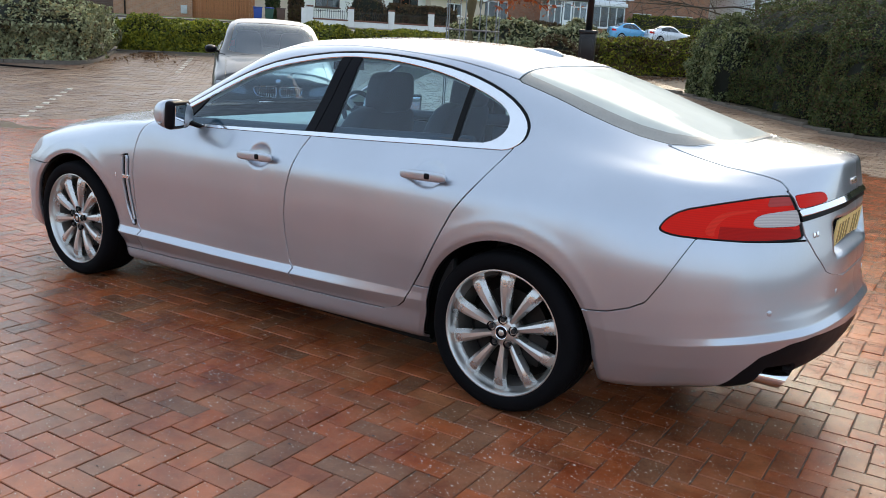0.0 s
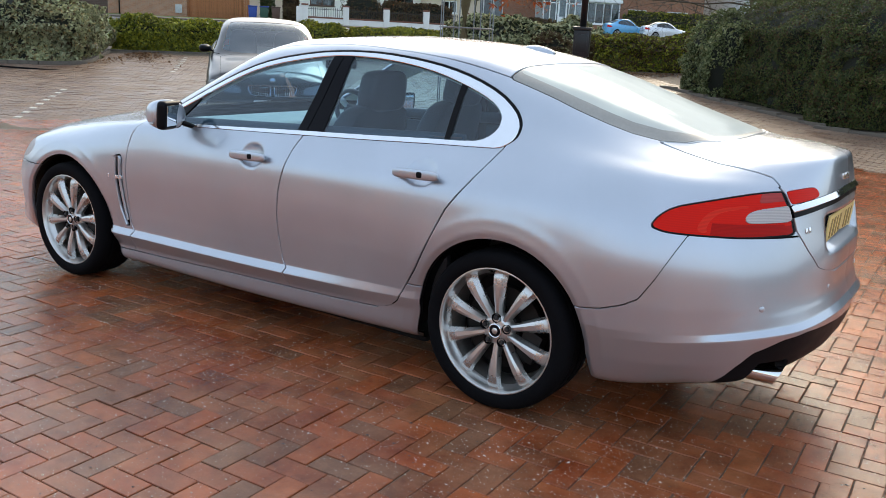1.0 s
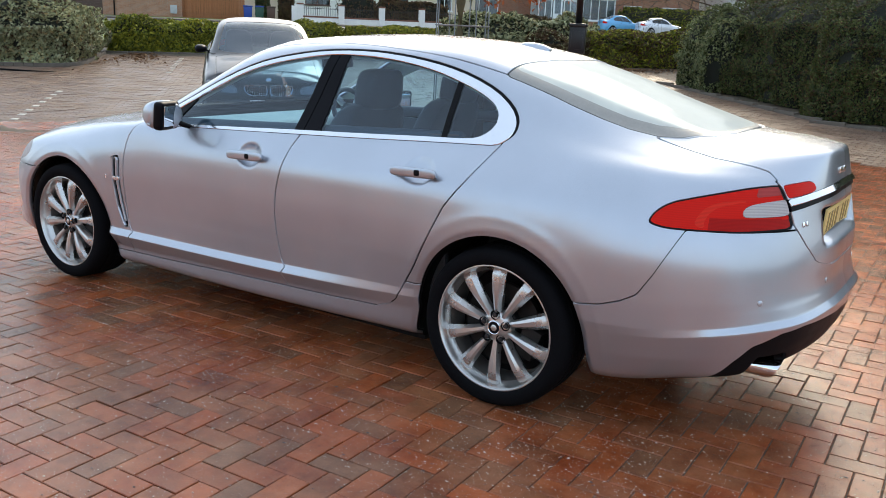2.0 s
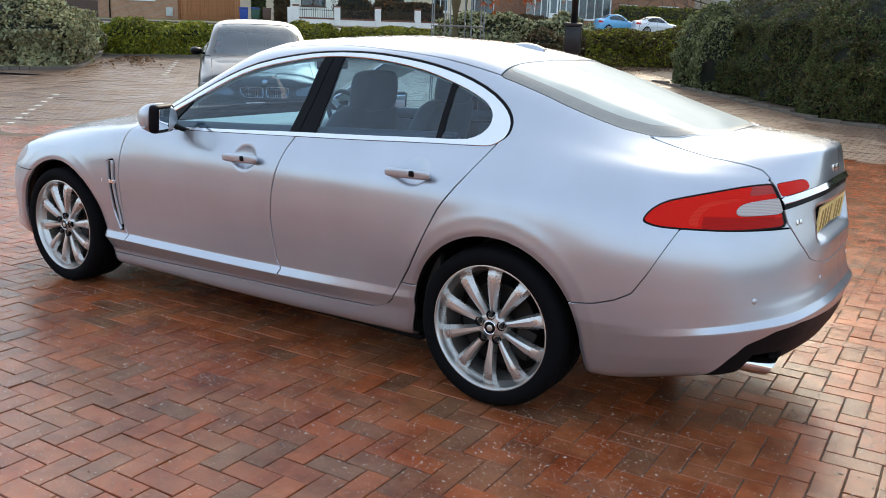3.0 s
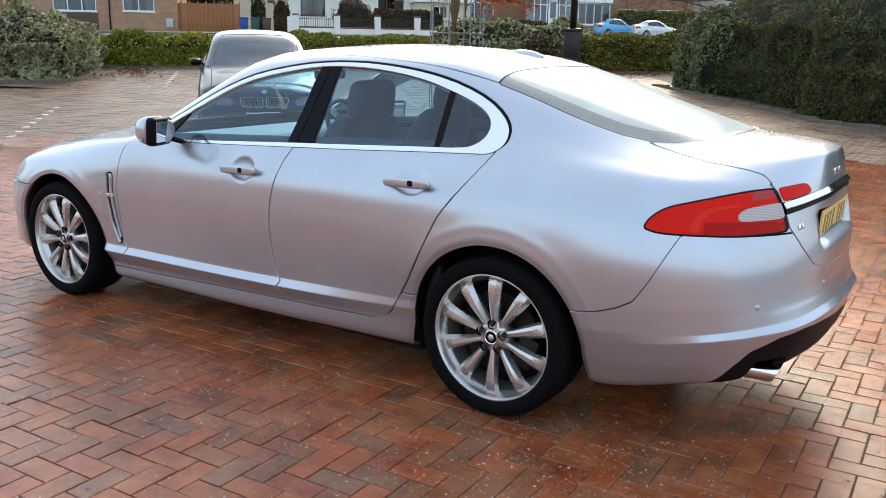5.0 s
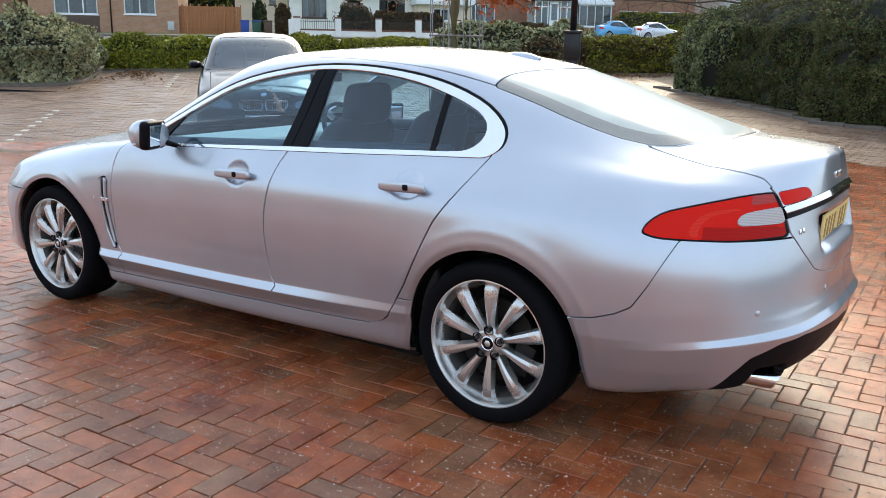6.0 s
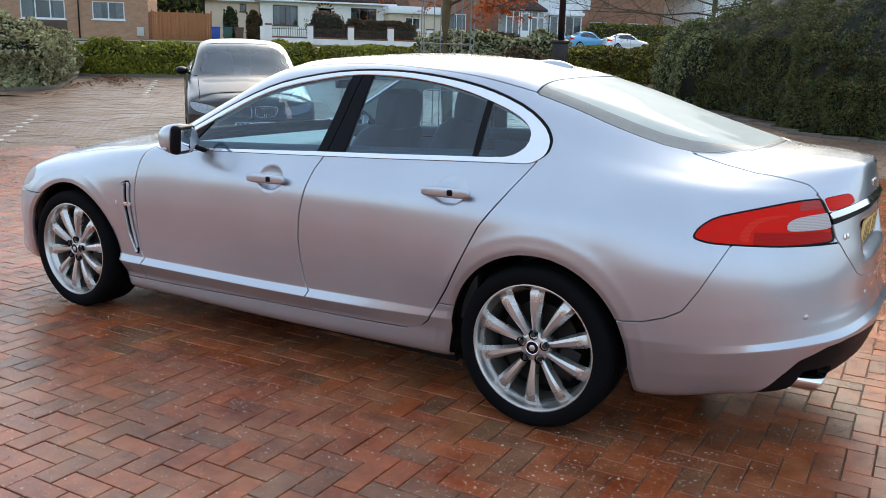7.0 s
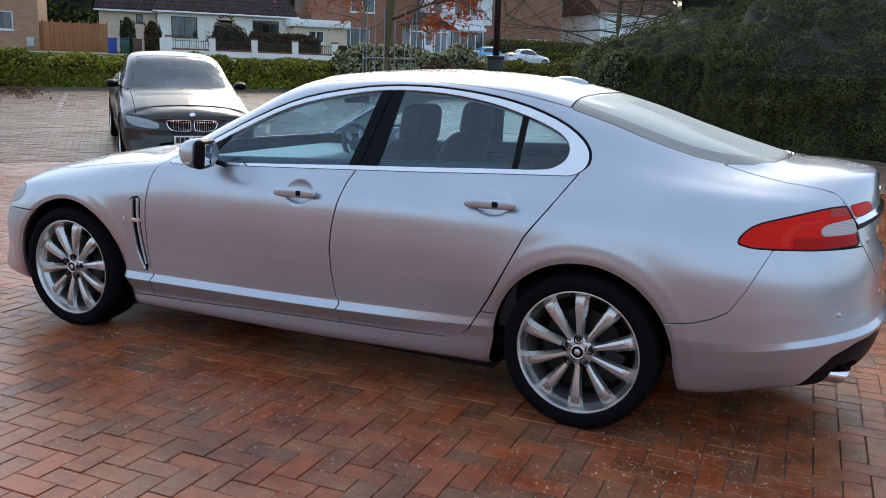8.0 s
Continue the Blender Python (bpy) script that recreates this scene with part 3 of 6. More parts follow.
def clip(sheet, f):
    """The part of a sheet (points, normals, line number, triangles) where f is negative."""
    P, N, V, F = sheet
    neg = f < 0
    cnt = neg[F].sum(1)
    keep = [F[cnt == 3]]
    extra, base = [], len(P)
    pairs = {}

    def cut(a, b):
        key = (a, b) if a < b else (b, a)
        if key not in pairs:
            pairs[key] = base + len(extra)
            i, j = key
            t = f[i] / (f[i] - f[j])
            extra.append((i, j, t))
        return pairs[key]

    tri = []
    for t in F[(cnt == 1) | (cnt == 2)]:
        for k in range(3):
            a, b, c = int(t[k]), int(t[(k + 1) % 3]), int(t[(k + 2) % 3])
            if neg[a] and not neg[b] and not neg[c]:
                tri.append((a, cut(a, b), cut(a, c)))
            elif not neg[a] and neg[b] and neg[c]:
                x, y = cut(a, b), cut(a, c)
                tri += [(x, b, c), (x, c, y)]
    if tri:
        keep.append(np.array(tri))
    F2 = np.concatenate(keep)
    if extra:
        i = np.array([e[0] for e in extra])
        j = np.array([e[1] for e in extra])
        t = np.array([e[2] for e in extra])
        P = np.concatenate([P, P[i] + (P[j] - P[i]) * t[:, None]])
        n2 = N[i] + (N[j] - N[i]) * t[:, None]
        N = np.concatenate([N, n2 / np.maximum(np.linalg.norm(n2, axis=1, keepdims=True), 1e-9)])
        V = np.concatenate([V, V[i] + (V[j] - V[i]) * t])
    used, inv = np.unique(F2, return_inverse=True)
    return P[used], N[used], V[used], inv.reshape(F2.shape)


def carve(sheet, fn, gap=0.004):
    """Splits a sheet along fn = 0 into its inside and outside, a gap apart."""
    f = fn(sheet)
    return clip(sheet, f + gap / 2), clip(sheet, gap / 2 - f)


def rim_edges(F):
    e = np.concatenate([F[:, [0, 1]], F[:, [1, 2]], F[:, [2, 0]]])
    key = np.sort(e, axis=1)
    _, idx, cnt = np.unique(key, axis=0, return_index=True, return_counts=True)
    return e[idx[cnt == 1]]


def facet_normals(P, F):
    """Smooth normals of a sheet, on the body's outer side."""
    n = np.zeros_like(P)
    fn = np.cross(P[F[:, 2]] - P[F[:, 0]], P[F[:, 1]] - P[F[:, 0]])
    for k in range(3):
        np.add.at(n, F[:, k], fn)
    n /= np.maximum(np.linalg.norm(n, axis=1, keepdims=True), 1e-12)
    return n if n[:, 2].sum() > 0 else -n


def shell(name, sheets, material, depth=0.012, push=0.0, back=False):
    """A panel: the sheet's face, its edge turned inwards by depth, optional back face. sheets: (sheet, side)."""
    verts, norms, faces = [], [], []
    for (P, N, V, F), side in sheets:
        if len(F) == 0:
            continue
        s = np.array([1, side, 1])
        base = len(verts)
        out = push(P)[:, None] if callable(push) else push
        pts, nor = (P + N * out) * s, N * s
        if callable(push):
            nor = facet_normals(P + N * out, F) * s
        verts += list(pts)
        norms += list(nor)
        G = F if side < 0 else F[:, ::-1]
        faces += list(G + base)
        if depth:
            e = rim_edges(F)
            e = e[~((P[e[:, 0], 1] < 1e-4) & (P[e[:, 1], 1] < 1e-4))]
            b2 = len(verts)
            a, b = e[:, 0], e[:, 1]
            mid = P[F].mean(1).mean(0)
            for k, (i, j) in enumerate(e):
                d = pts[j] - pts[i]
                n = np.cross(d, nor[i])
                n = n / max(np.linalg.norm(n), 1e-9) * (1 if side < 0 else -1)
                q = len(verts)
                verts += [pts[i], pts[j], pts[j] - nor[j] * depth, pts[i] - nor[i] * depth]
                norms += [nor[i] * 0.5 + n * 0.5, nor[j] * 0.5 + n * 0.5, n, n]
                faces.append((q, q + 3, q + 2, q + 1) if side < 0 else (q, q + 1, q + 2, q + 3))
    return mesh_of(name, verts, faces, material, True, norms)


ARCHES = ((0.0, 0.335, 0.388), (-2.899, 0.335, 0.390))


def arch_distance(x, z):
    """Distance outside the wheel openings, which run down straighter below the hub."""
    best = np.full(x.shape, 1e9)
    for cx, cz, r in ARCHES:
        d = np.hypot(x - cx, np.maximum(z - cz, 0)) - r - 0.22 * np.maximum(cz - z, 0)
        best = np.minimum(best, d)
    return best


HANDLES = ((-1.404, 0.890), (-0.418, 0.929))
GRID, GNOR, GU, GV = loft(BODY_LINES, 640, 12)
gx, gw, gzz = GRID[..., 0], GRID[..., 1].copy(), GRID[..., 2]
side_face = np.clip((gw - 0.7) / 0.08, 0, 1)
lip = np.clip(1 - arch_distance(gx, gzz) / 0.024, 0, 1) * side_face
gw -= 0.011 * lip**1.4
gw += 0.0025 * np.clip(1 - np.abs(arch_distance(gx, gzz) - 0.075) / 0.05, 0, 1) ** 2 * side_face
for hx, hz in HANDLES:
    d = np.hypot((gx - hx - 0.005) / 0.076, (gzz - hz - 0.003) / 0.056)
    gw -= 0.027 * np.clip(1.0 - d**2, 0, 1) ** 0.8
GRID[..., 1] = np.maximum(gw, 0)
# recess for the number plate in the boot lid
ease = lambda q: np.clip(q, 0, 1) ** 2 * (3 - 2 * np.clip(q, 0, 1))
GRID[..., 0] -= 0.040 * ease((0.325 - GRID[..., 1]) / 0.035) * ease((gzz - 0.765) / 0.03) * ease((0.912 - gzz) / 0.02) * (gx > 0.9)
du, dv = np.gradient(GRID, axis=0), np.gradient(GRID, axis=1)
du[:, -1, 1] = du[:, -1, 1] * 0
GNOR = np.cross(dv, du)
GNOR[:, -1, 1] = 0
GNOR /= np.maximum(np.linalg.norm(GNOR, axis=2, keepdims=True), 1e-12)
nu, nv = GRID.shape[:2]
ii, jj = np.meshgrid(np.arange(nu - 1), np.arange(nv - 1), indexing="ij")
a, b, c, d = (ii * nv + jj).ravel(), ((ii + 1) * nv + jj).ravel(), ((ii + 1) * nv + jj + 1).ravel(), (ii * nv + jj + 1).ravel()
BODY = (GRID.reshape(-1, 3), GNOR.reshape(-1, 3), np.tile(GV, nu), np.concatenate([np.stack([a, b, c], 1), np.stack([a, c, d], 1)]))

X = lambda s: s[0][:, 0]
Wd = lambda s: s[0][:, 1]
Z = lambda s: s[0][:, 2]
FAR = 1.0


def side_outline(poly, lo=0.35, front=-9, rear=9):
    """Outline in side view, valid on the flanks alone."""
    return lambda s: np.where((Wd(s) > lo) & (X(s) > front) & (X(s) < rear), signed(X(s), Z(s), poly), FAR)


def plan_outline(poly, low):
    both = list(poly) + [(x, -w) for x, w in poly[::-1] if w > 0]
    return lambda s: np.where(Z(s) > low, signed(X(s), Wd(s), both), FAR)


def tail_outline(poly, front=0.8):
    both = list(poly) + [(-w, z) for w, z in poly[::-1] if w > 0]
    return lambda s: np.where(X(s) > front, signed(Wd(s), Z(s), both if any(w == 0 for w, z in poly) else poly), FAR)


def curve_x(zs, xs):
    return lambda z: np.interp(z, zs, xs)


door_front = curve_x([.25, .31, .345, .363, .40, .51, .64, .75, .85, .90, .94, .96, 1.0], [-2.336, -2.332, -2.328, -2.312, -2.332, -2.341, -2.339, -2.331, -2.318, -2.306, -2.286, -2.262, -2.2])
door_split = curve_x([.26, .30, .35, .377, .41, .53, .63, .75, .86, .955, 1.02, 1.396], [-1.165, -1.172, -1.186, -1.172, -1.195, -1.214, -1.219, -1.205, -1.180, -1.155, -1.121, -1.012])
door_rear = curve_x([.295, .309, .33, .357, .431, .523, .663, .806, .919, 1.012, 1.07], [-.66, -.587, -.535, -.502, -.458, -.401, -.328, -.256, -.174, -.118, -.082])
sill_top = lambda x: np.interp(x, [-2.5, -2.1, -1.6, -1.2, -.88, -.62], [.243, .25, .268, .278, .287, .300])
bumper_top = lambda x: np.interp(x, [.353, .45, .527, .584, .636, .68, .718], [.520, .535, .562, .595, .679, .769, .848])

DLO = rounded([(-2.25, .961), (-1.957, .978), (-1.522, .996), (-1.123, 1.014), (-.783, 1.028), (-.44, 1.046), (-.185, 1.058), (-.105, 1.062), (-.068, 1.085), (-.052, 1.118),
       (-.060, 1.160), (-.104, 1.210), (-.195, 1.268), (-.33, 1.320), (-.468, 1.356), (-.604, 1.379), (-.743, 1.394), (-.864, 1.400), (-1.02, 1.398),
       (-1.194, 1.382), (-1.433, 1.338), (-1.6, 1.284), (-1.794, 1.196), (-1.95, 1.114), (-2.05, 1.060), (-2.15, 1.005)], 1)
OPENING = rounded([(-2.13, .984), (-1.928, .990), (-1.5, 1.012), (-1.163, 1.031), (-.8, 1.047), (-.471, 1.064), (-.239, 1.074), (-.179, 1.092), (-.141, 1.13),
                   (-.146, 1.182), (-.191, 1.225), (-.269, 1.262), (-.37, 1.297), (-.5, 1.336), (-.65, 1.364), (-.8, 1.380), (-.95, 1.384), (-1.07, 1.379),
                   (-1.2, 1.362), (-1.43, 1.318), (-1.6, 1.264), (-1.78, 1.178), (-1.93, 1.10), (-2.02, 1.05)], 1)
LAMP = rounded([(.583, .866), (.600, .902), (.645, .938), (.725, .961), (.806, .982), (.883, 1.0), (.953, 1.008), (.959, 1.002), (.985, .958), (1.003, .910), (1.022, .858),
                (1.014, .852), (.962, .849), (.885, .845), (.807, .845), (.718, .845), (.644, .846), (.600, .855)], 1)
CLEARLAMP = rounded([(.874, .908), (.876, .925), (.888, .938), (.915, .946), (.980, .958), (.985, .952), (1.003, .905), (.997, .900), (.905, .896), (.885, .898)], 1)
BOOTLAMP = rounded([(.512, 1.002), (.50, 1.008), (.39, 1.017), (.36, 1.011), (.348, .986), (.36, .978), (.50, .961), (.512, .964)], 1)
SCREEN = [(-.13, 0), (-.15, .25), (-.19, .552), (-.175, .562), (-.04, .561), (.12, .558), (.25, .547), (.365, .535), (.475, .507), (.56, .462), (.648, .365), (.685, .2), (.695, 0)]
WINDSCREEN = [(-1.52, 0), (-1.50, .3), (-1.47, .555), (-1.6, .595), (-1.9, .64), (-2.1, .675), (-2.2, .68), (-2.3, .60), (-2.4, .4), (-2.46, 0)]
VENT = rounded([(-2.478, .577), (-2.470, .66), (-2.458, .737), (-2.425, .775), (-2.366, .785), (-2.372, .70), (-2.372, .60), (-2.362, .50), (-2.345, .395), (-2.375, .388), (-2.440, .415), (-2.472, .48)], 1)
SLIT = [(-2.414, .770), (-2.384, .775), (-2.384, .62), (-2.372, .50), (-2.350, .400), (-2.366, .398), (-2.404, .50), (-2.416, .62)]
HEADLAMP = rounded([(-3.58, .70), (-3.33, .772), (-3.25, .768), (-3.233, .725), (-3.30, .668), (-3.5, .645), (-3.62, .65)], 1)

car = thing("car", Matrix.Identity(4), "silver metallic four-door saloon car wet with rain on red bricks", "car")
NEAR, OFF = -1, 1


def both(sheet):
    return [(sheet, NEAR), (sheet, OFF)]


def pair(name, sheet, material, label="", depth=0.012, push=0.0, parent=None):
    """A panel on the near flank and its twin on the far flank."""
    return [part(name, shell(name, [(sheet, s)], material, depth, push), parent or car, label) for s in (NEAR, OFF)]


skin = clip(BODY, -arch_distance(X(BODY), Z(BODY)) + np.where(Wd(BODY) > 0.55, 0, -9))
lamp, skin = carve(skin, side_outline(LAMP, 0.4, 0.5), 0.002)
boot_lamp, skin = carve(skin, tail_outline(BOOTLAMP), 0.002)
above_belt = lambda s: np.clip((Z(s) - 0.975 - 0.047 * (X(s) + 2.25)) / 0.03, 0, 1)
black_ring, skin = carve(skin, lambda s: side_outline(DLO, 0.4, -2.4, 0.08)(s) - 0.002 - 0.010 * above_belt(s), 0.001)
opening, chrome_ring = carve(black_ring, side_outline(OPENING, 0.4, -2.4, 0.05), 0.001)
seal, chrome_ring = carve(chrome_ring, lambda s: -signed(X(s), Z(s), DLO), 0.0)
screen_all, skin = carve(skin, plan_outline(SCREEN, 1.06), 0.008)
windscreen, skin = carve(skin, plan_outline(WINDSCREEN, 0.98), 0.006)
headlamp, skin = carve(skin, side_outline(HEADLAMP, 0.3, -4, -3.1), 0.003)
vent, skin = carve(skin, side_outline(VENT, 0.6), 0.010)
slit, vent = carve(vent, side_outline(SLIT, 0.6), 0.0)
skirt, skin = carve(skin, lambda s: np.where(X(s) > 0.8, Z(s) - np.interp(Wd(s), [0, .3, .5, .61, .695, .725, .748, .78], [.480, .494, .496, .478, .43, .374, .315, .2]), FAR), 0.007)
UNDERCUT = lambda s: np.where(X(s) > 0.78, Z(s) - np.interp(Wd(s), [.46, .54, .66, .71], [.28, .392, .385, .25]), FAR)
skirt = carve(skirt, UNDERCUT, 0.0)[1]
boot_lid, skin = carve(skin, lambda s: np.where((X(s) > 0.35) & (Z(s) > 0.6), np.maximum(
    np.maximum(Wd(s) - np.where(Z(s) > 1.02, np.interp(X(s), [.35, .557, .72, .82, .91, .956], [.51, .522, .544, .528, .503, .516]),
                                np.interp(Z(s), [.64, .68, .70, .723, .79, .865, .93, 1.01], [.0, .22, .33, .40, .46, .508, .516, .520])), 0.690 - Z(s)),
    np.interp(Wd(s), [0, .2, .365, .462, .507, .545], [.708, .698, .661, .573, .49, .40]) - X(s)), FAR), 0.009)
bar_z = lambda s: Z(s) - 0.04 * (1 - np.clip(Wd(s) / 0.52, 0, 1) ** 2)
bar, boot_lid = carve(boot_lid, lambda s: np.where(X(s) > 0.9, np.maximum(np.maximum(bar_z(s) - 0.956, 0.912 - bar_z(s)), Wd(s) - 0.514), FAR), 0.001)
rear_bumper, skin = carve(skin, lambda s: np.where((X(s) > 0.2) & (Z(s) < 0.862), Z(s) - bumper_top(X(s)), FAR), 0.007)
front_bumper, skin = carve(skin, lambda s: np.where(X(s) < -2.9, np.maximum(Z(s) - 0.637, X(s) + 2.95), FAR), 0.007)
sill, skin = carve(skin, lambda s: np.where((X(s) > -2.62) & (X(s) < -0.2) & (Wd(s) > 0.5), np.maximum(
    Z(s) - np.where(X(s) < -.62, sill_top(X(s)), 0.449), np.where(X(s) > -.62, door_rear(Z(s)) - X(s), -1)), FAR), 0.007)
front_door, skin = carve(skin, lambda s: np.where((X(s) > -2.5) & (X(s) < -0.9) & (Wd(s) > 0.6), np.maximum(np.maximum(door_front(Z(s)) - X(s), X(s) - door_split(Z(s))), Z(s) - 1.06), FAR), 0.009)
rear_door, skin = carve(skin, lambda s: np.where((X(s) > -1.4) & (X(s) < 0.0) & (Wd(s) > 0.6), np.maximum(X(s) - door_rear(Z(s)), Z(s) - 1.075), FAR), 0.009)
bonnet, skin = carve(skin, lambda s: np.where((X(s) < -2.2) & (Z(s) > 0.72), np.maximum(np.maximum(
    Wd(s) - np.interp(X(s), [-3.5, -3.3, -3.0, -2.4], [.50, .66, .755, .80]), X(s) + np.interp(Wd(s), [0, .4, .7, .82], [2.50, 2.44, 2.36, 2.33])), -3.52 - X(s)), FAR), 0.009)
fender, skin = carve(skin, lambda s: np.where(X(s) < -2.1, X(s) - np.where(Z(s) < 0.95, door_front(Z(s)), -2.262), FAR), 0.0)
cowl, fender = carve(fender, lambda s: np.where((Z(s) > 0.88) & (X(s) > -2.7), Wd(s) - 0.66, FAR), 0.002)
roof, skin = carve(skin, lambda s: np.where(Z(s) > 1.3, np.maximum(np.maximum(Wd(s) - np.interp(X(s), [-1.5, -1.2, -.75, -.475, -.19], [.60, .605, .594, .572, .557]), X(s) + .165), -1.53 - X(s)), FAR), 0.007)

part("rear_quarter", shell("rear_quarter", [(skin, NEAR)], PAINT), car)
part("rear_quarter", shell("rear_quarter", [(skin, OFF)], PAINT), car)
sun_panel, roof = carve(roof, lambda s: np.maximum(np.maximum(-1.30 - X(s) + 0.3 * Wd(s) ** 2, X(s) + 0.84 - 0.75 * Wd(s) ** 2), Wd(s) - 0.445), 0.008)
part("sunroof", shell("sunroof", both(sun_panel), PAINT), car, "sliding roof panel")
part("roof", shell("roof", both(roof), PAINT), car)
part("bonnet", shell("bonnet", both(bonnet), PAINT), car)
part("cowl", shell("cowl", both(cowl), BLACK, 0.012, -0.006), car, "black plastic scuttle panel below the windscreen")
part("boot_lid", shell("boot_lid", both(boot_lid), PAINT), car)
part("rear_bumper", shell("rear_bumper", both(rear_bumper), PAINT, 0.03), car)
part("front_bumper", shell("front_bumper", both(front_bumper), PAINT, 0.03), car)
part("rear_skirt", shell("rear_skirt", both(skirt), BLACK, 0.02, -0.006), car, "black plastic lower bumper insert")
pair("sill", sill, PAINT)
pair("front_wing", fender, PAINT)
front_doors = pair("front_door", front_door, PAINT)
rear_doors = pair("rear_door", rear_door, PAINT)
pair("window_seal", seal, BLACK, "black rubber seal", 0.02, -0.002)
pair("window_surround", chrome_ring, CHROME, "polished chrome window surround", 0.014, 0.003)
vents = pair("side_vent", vent, PAINT, "", 0.018, 0.011)
for o, s in zip(vents, (NEAR, OFF)):
    part("vent_slot", shell("vent_slot", [(slit, s)], BLACK, 0.01, -0.014), o, "black slot")
    me = block("vent_bar", (-2.480, -0.010, 0.650), (-2.362, 0.010, 0.670), CHROME, 0.004)
    part("vent_bar", me, o, "chrome bar", pose(0, s * 0.909, 0))

# glazing: the opening is divided by sail, door pillars and quarter-light bar
sail, opening = carve(opening, lambda s: X(s) - np.interp(Z(s), [.97, 1.12], [-2.0, -1.885]), 0.0)
pillar, opening = carve(opening, lambda s: np.maximum(np.interp(Z(s), [1.03, 1.385], [-1.172, -1.070]) - X(s), X(s) - np.interp(Z(s), [1.03, 1.385], [-1.024, -.962])), 0.0)
front_glass, opening = carve(opening, lambda s: X(s) + 1.1, 0.0)
divider, opening = carve(opening, lambda s: np.abs(X(s) - np.interp(Z(s), [1.06, 1.29], [-.367, -.369])) - 0.013, 0.0)
rear_glass, quarter_glass = carve(opening, lambda s: X(s) + .367, 0.0)
for o, s in zip(front_doors, (NEAR, OFF)):
    part("door_glass", shell("door_glass", [(front_glass, s)], GLASS, 0, -0.008), o, "tinted door glass")
    part("sail_panel", shell("sail_panel", [(sail, s)], BLACK, 0.01, -0.003), o, "black sail panel")
front_half, rear_half = carve(pillar, lambda s: X(s) - door_split(Z(s)), 0.006)
for o, s in zip(rear_doors, (NEAR, OFF)):
    part("door_glass", shell("door_glass", [(rear_glass, s)], GLASS, 0, -0.008), o, "tinted door glass")
    part("quarter_glass", shell("quarter_glass", [(quarter_glass, s)], GLASS, 0, -0.008), o, "tinted quarter light")
    part("quarter_bar", shell("quarter_bar", [(divider, s)], BLACK, 0.02, -0.003), o, "black bar")
    part("door_pillar", shell("door_pillar", [(rear_half, s)], GLOSSBLACK, 0.02, -0.003), o, "gloss black pillar cover")
for o, s in zip(front_doors, (NEAR, OFF)):
    part("door_pillar", shell("door_pillar", [(front_half, s)], GLOSSBLACK, 0.02, -0.003), o, "gloss black pillar cover")
inner_screen, band = carve(screen_all, plan_outline([(x + (0.018 if x < 0 else -0.02), max(0, w - 0.055) if w > 0.3 else w) for x, w in SCREEN], 1.0), 0.0)
rear_screen = part("rear_screen", shell("rear_screen", both(inner_screen), MISTED, 0, -0.004), car, "misted rear window beaded with rain")
part("screen_band", shell("screen_band", both(band), plain("screen_band", (0.27, 0.26, 0.235), 0.4, coat=0.2), 0.01, -0.004), rear_screen, "grey printed border")
part("windscreen", shell("windscreen", both(windscreen), GLASS, 0, -0.004), car, "clear windscreen")

# lamps
reverse, lamp_red = carve(lamp, side_outline(CLEARLAMP, 0.4, 0.5), 0.001)
edge, lamp_red = carve(lamp_red, lambda s: -signed(X(s), Z(s), LAMP) - 0.006, 0.0)
pale, lamp_red = carve(lamp_red, lambda s: np.where(X(s) > 0.5, np.maximum(0.885 + 0.05 * np.clip((X(s) - .87) / .1, 0, 1) - X(s), 0.962 + 0.22 * (X(s) - 0.885) * 0.6 - Z(s)), FAR), 0.0)
BRAKE = rounded([(.735, .872), (.752, .918), (.79, .945), (.875, .958), (.880, .948), (.800, .932), (.775, .905), (.765, .872), (.775, .858), (.75, .858)], 1)
arc, lamp_red = carve(lamp_red, side_outline(BRAKE, 0.4, 0.5), 0.0)
low_red, lamp_red = carve(lamp_red, lambda s: np.where((X(s) > .775) & (Z(s) < .90), Z(s) - .893, FAR), 0.0)
for s in (NEAR, OFF):
    o = part("tail_lamp", shell("tail_lamp", [(lamp_red, s)], REDLENS, 0.012, 0.001), car, "red tail lamp with a clear reversing lens")
    part("light_guide", shell("light_guide", [(arc, s)], BRIGHTLENS, 0.004, 0.0), o, "paler red light guide")
    part("brake_lens", shell("brake_lens", [(low_red, s)], DEEPLENS, 0.004, -0.001), o, "deep red brake lens")
    part("reversing_lens", shell("reversing_lens", [(reverse, s)], PALELENS, 0.006, 0.004), o, "clear ribbed lens")
    part("upper_lens", shell("upper_lens", [(pale, s)], PINKLENS, 0.006, 0.002), o, "pale red lens")
    part("lamp_seal", shell("lamp_seal", [(edge, s)], BLACK, 0.02, -0.001), o, "black lamp edge")
    part("boot_lamp", shell("boot_lamp", [(boot_lamp, s)], REDLENS, 0.012, 0.001), car, "red boot-lid lamp")
    part("headlamp", shell("headlamp", [(headlamp, s)], PALELENS, 0.02, 0.0), car, "clear headlamp")
chrome_bar, black_bar = carve(bar, lambda s: 0.935 - bar_z(s), 0.0)
part("boot_bar", shell("boot_bar", both(chrome_bar), CHROME, 0.012, lambda P: 0.003 + 0.011 * np.clip((0.956 - P[:, 2] + 0.04 * (1 - np.clip(P[:, 1] / 0.52, 0, 1) ** 2)) / 0.021, 0, 1)), car, "polished chrome bar across the boot lid")
part("boot_bar_base", shell("boot_bar_base", both(black_bar), GLOSSBLACK, 0.016, 0.003), car, "gloss black strip")

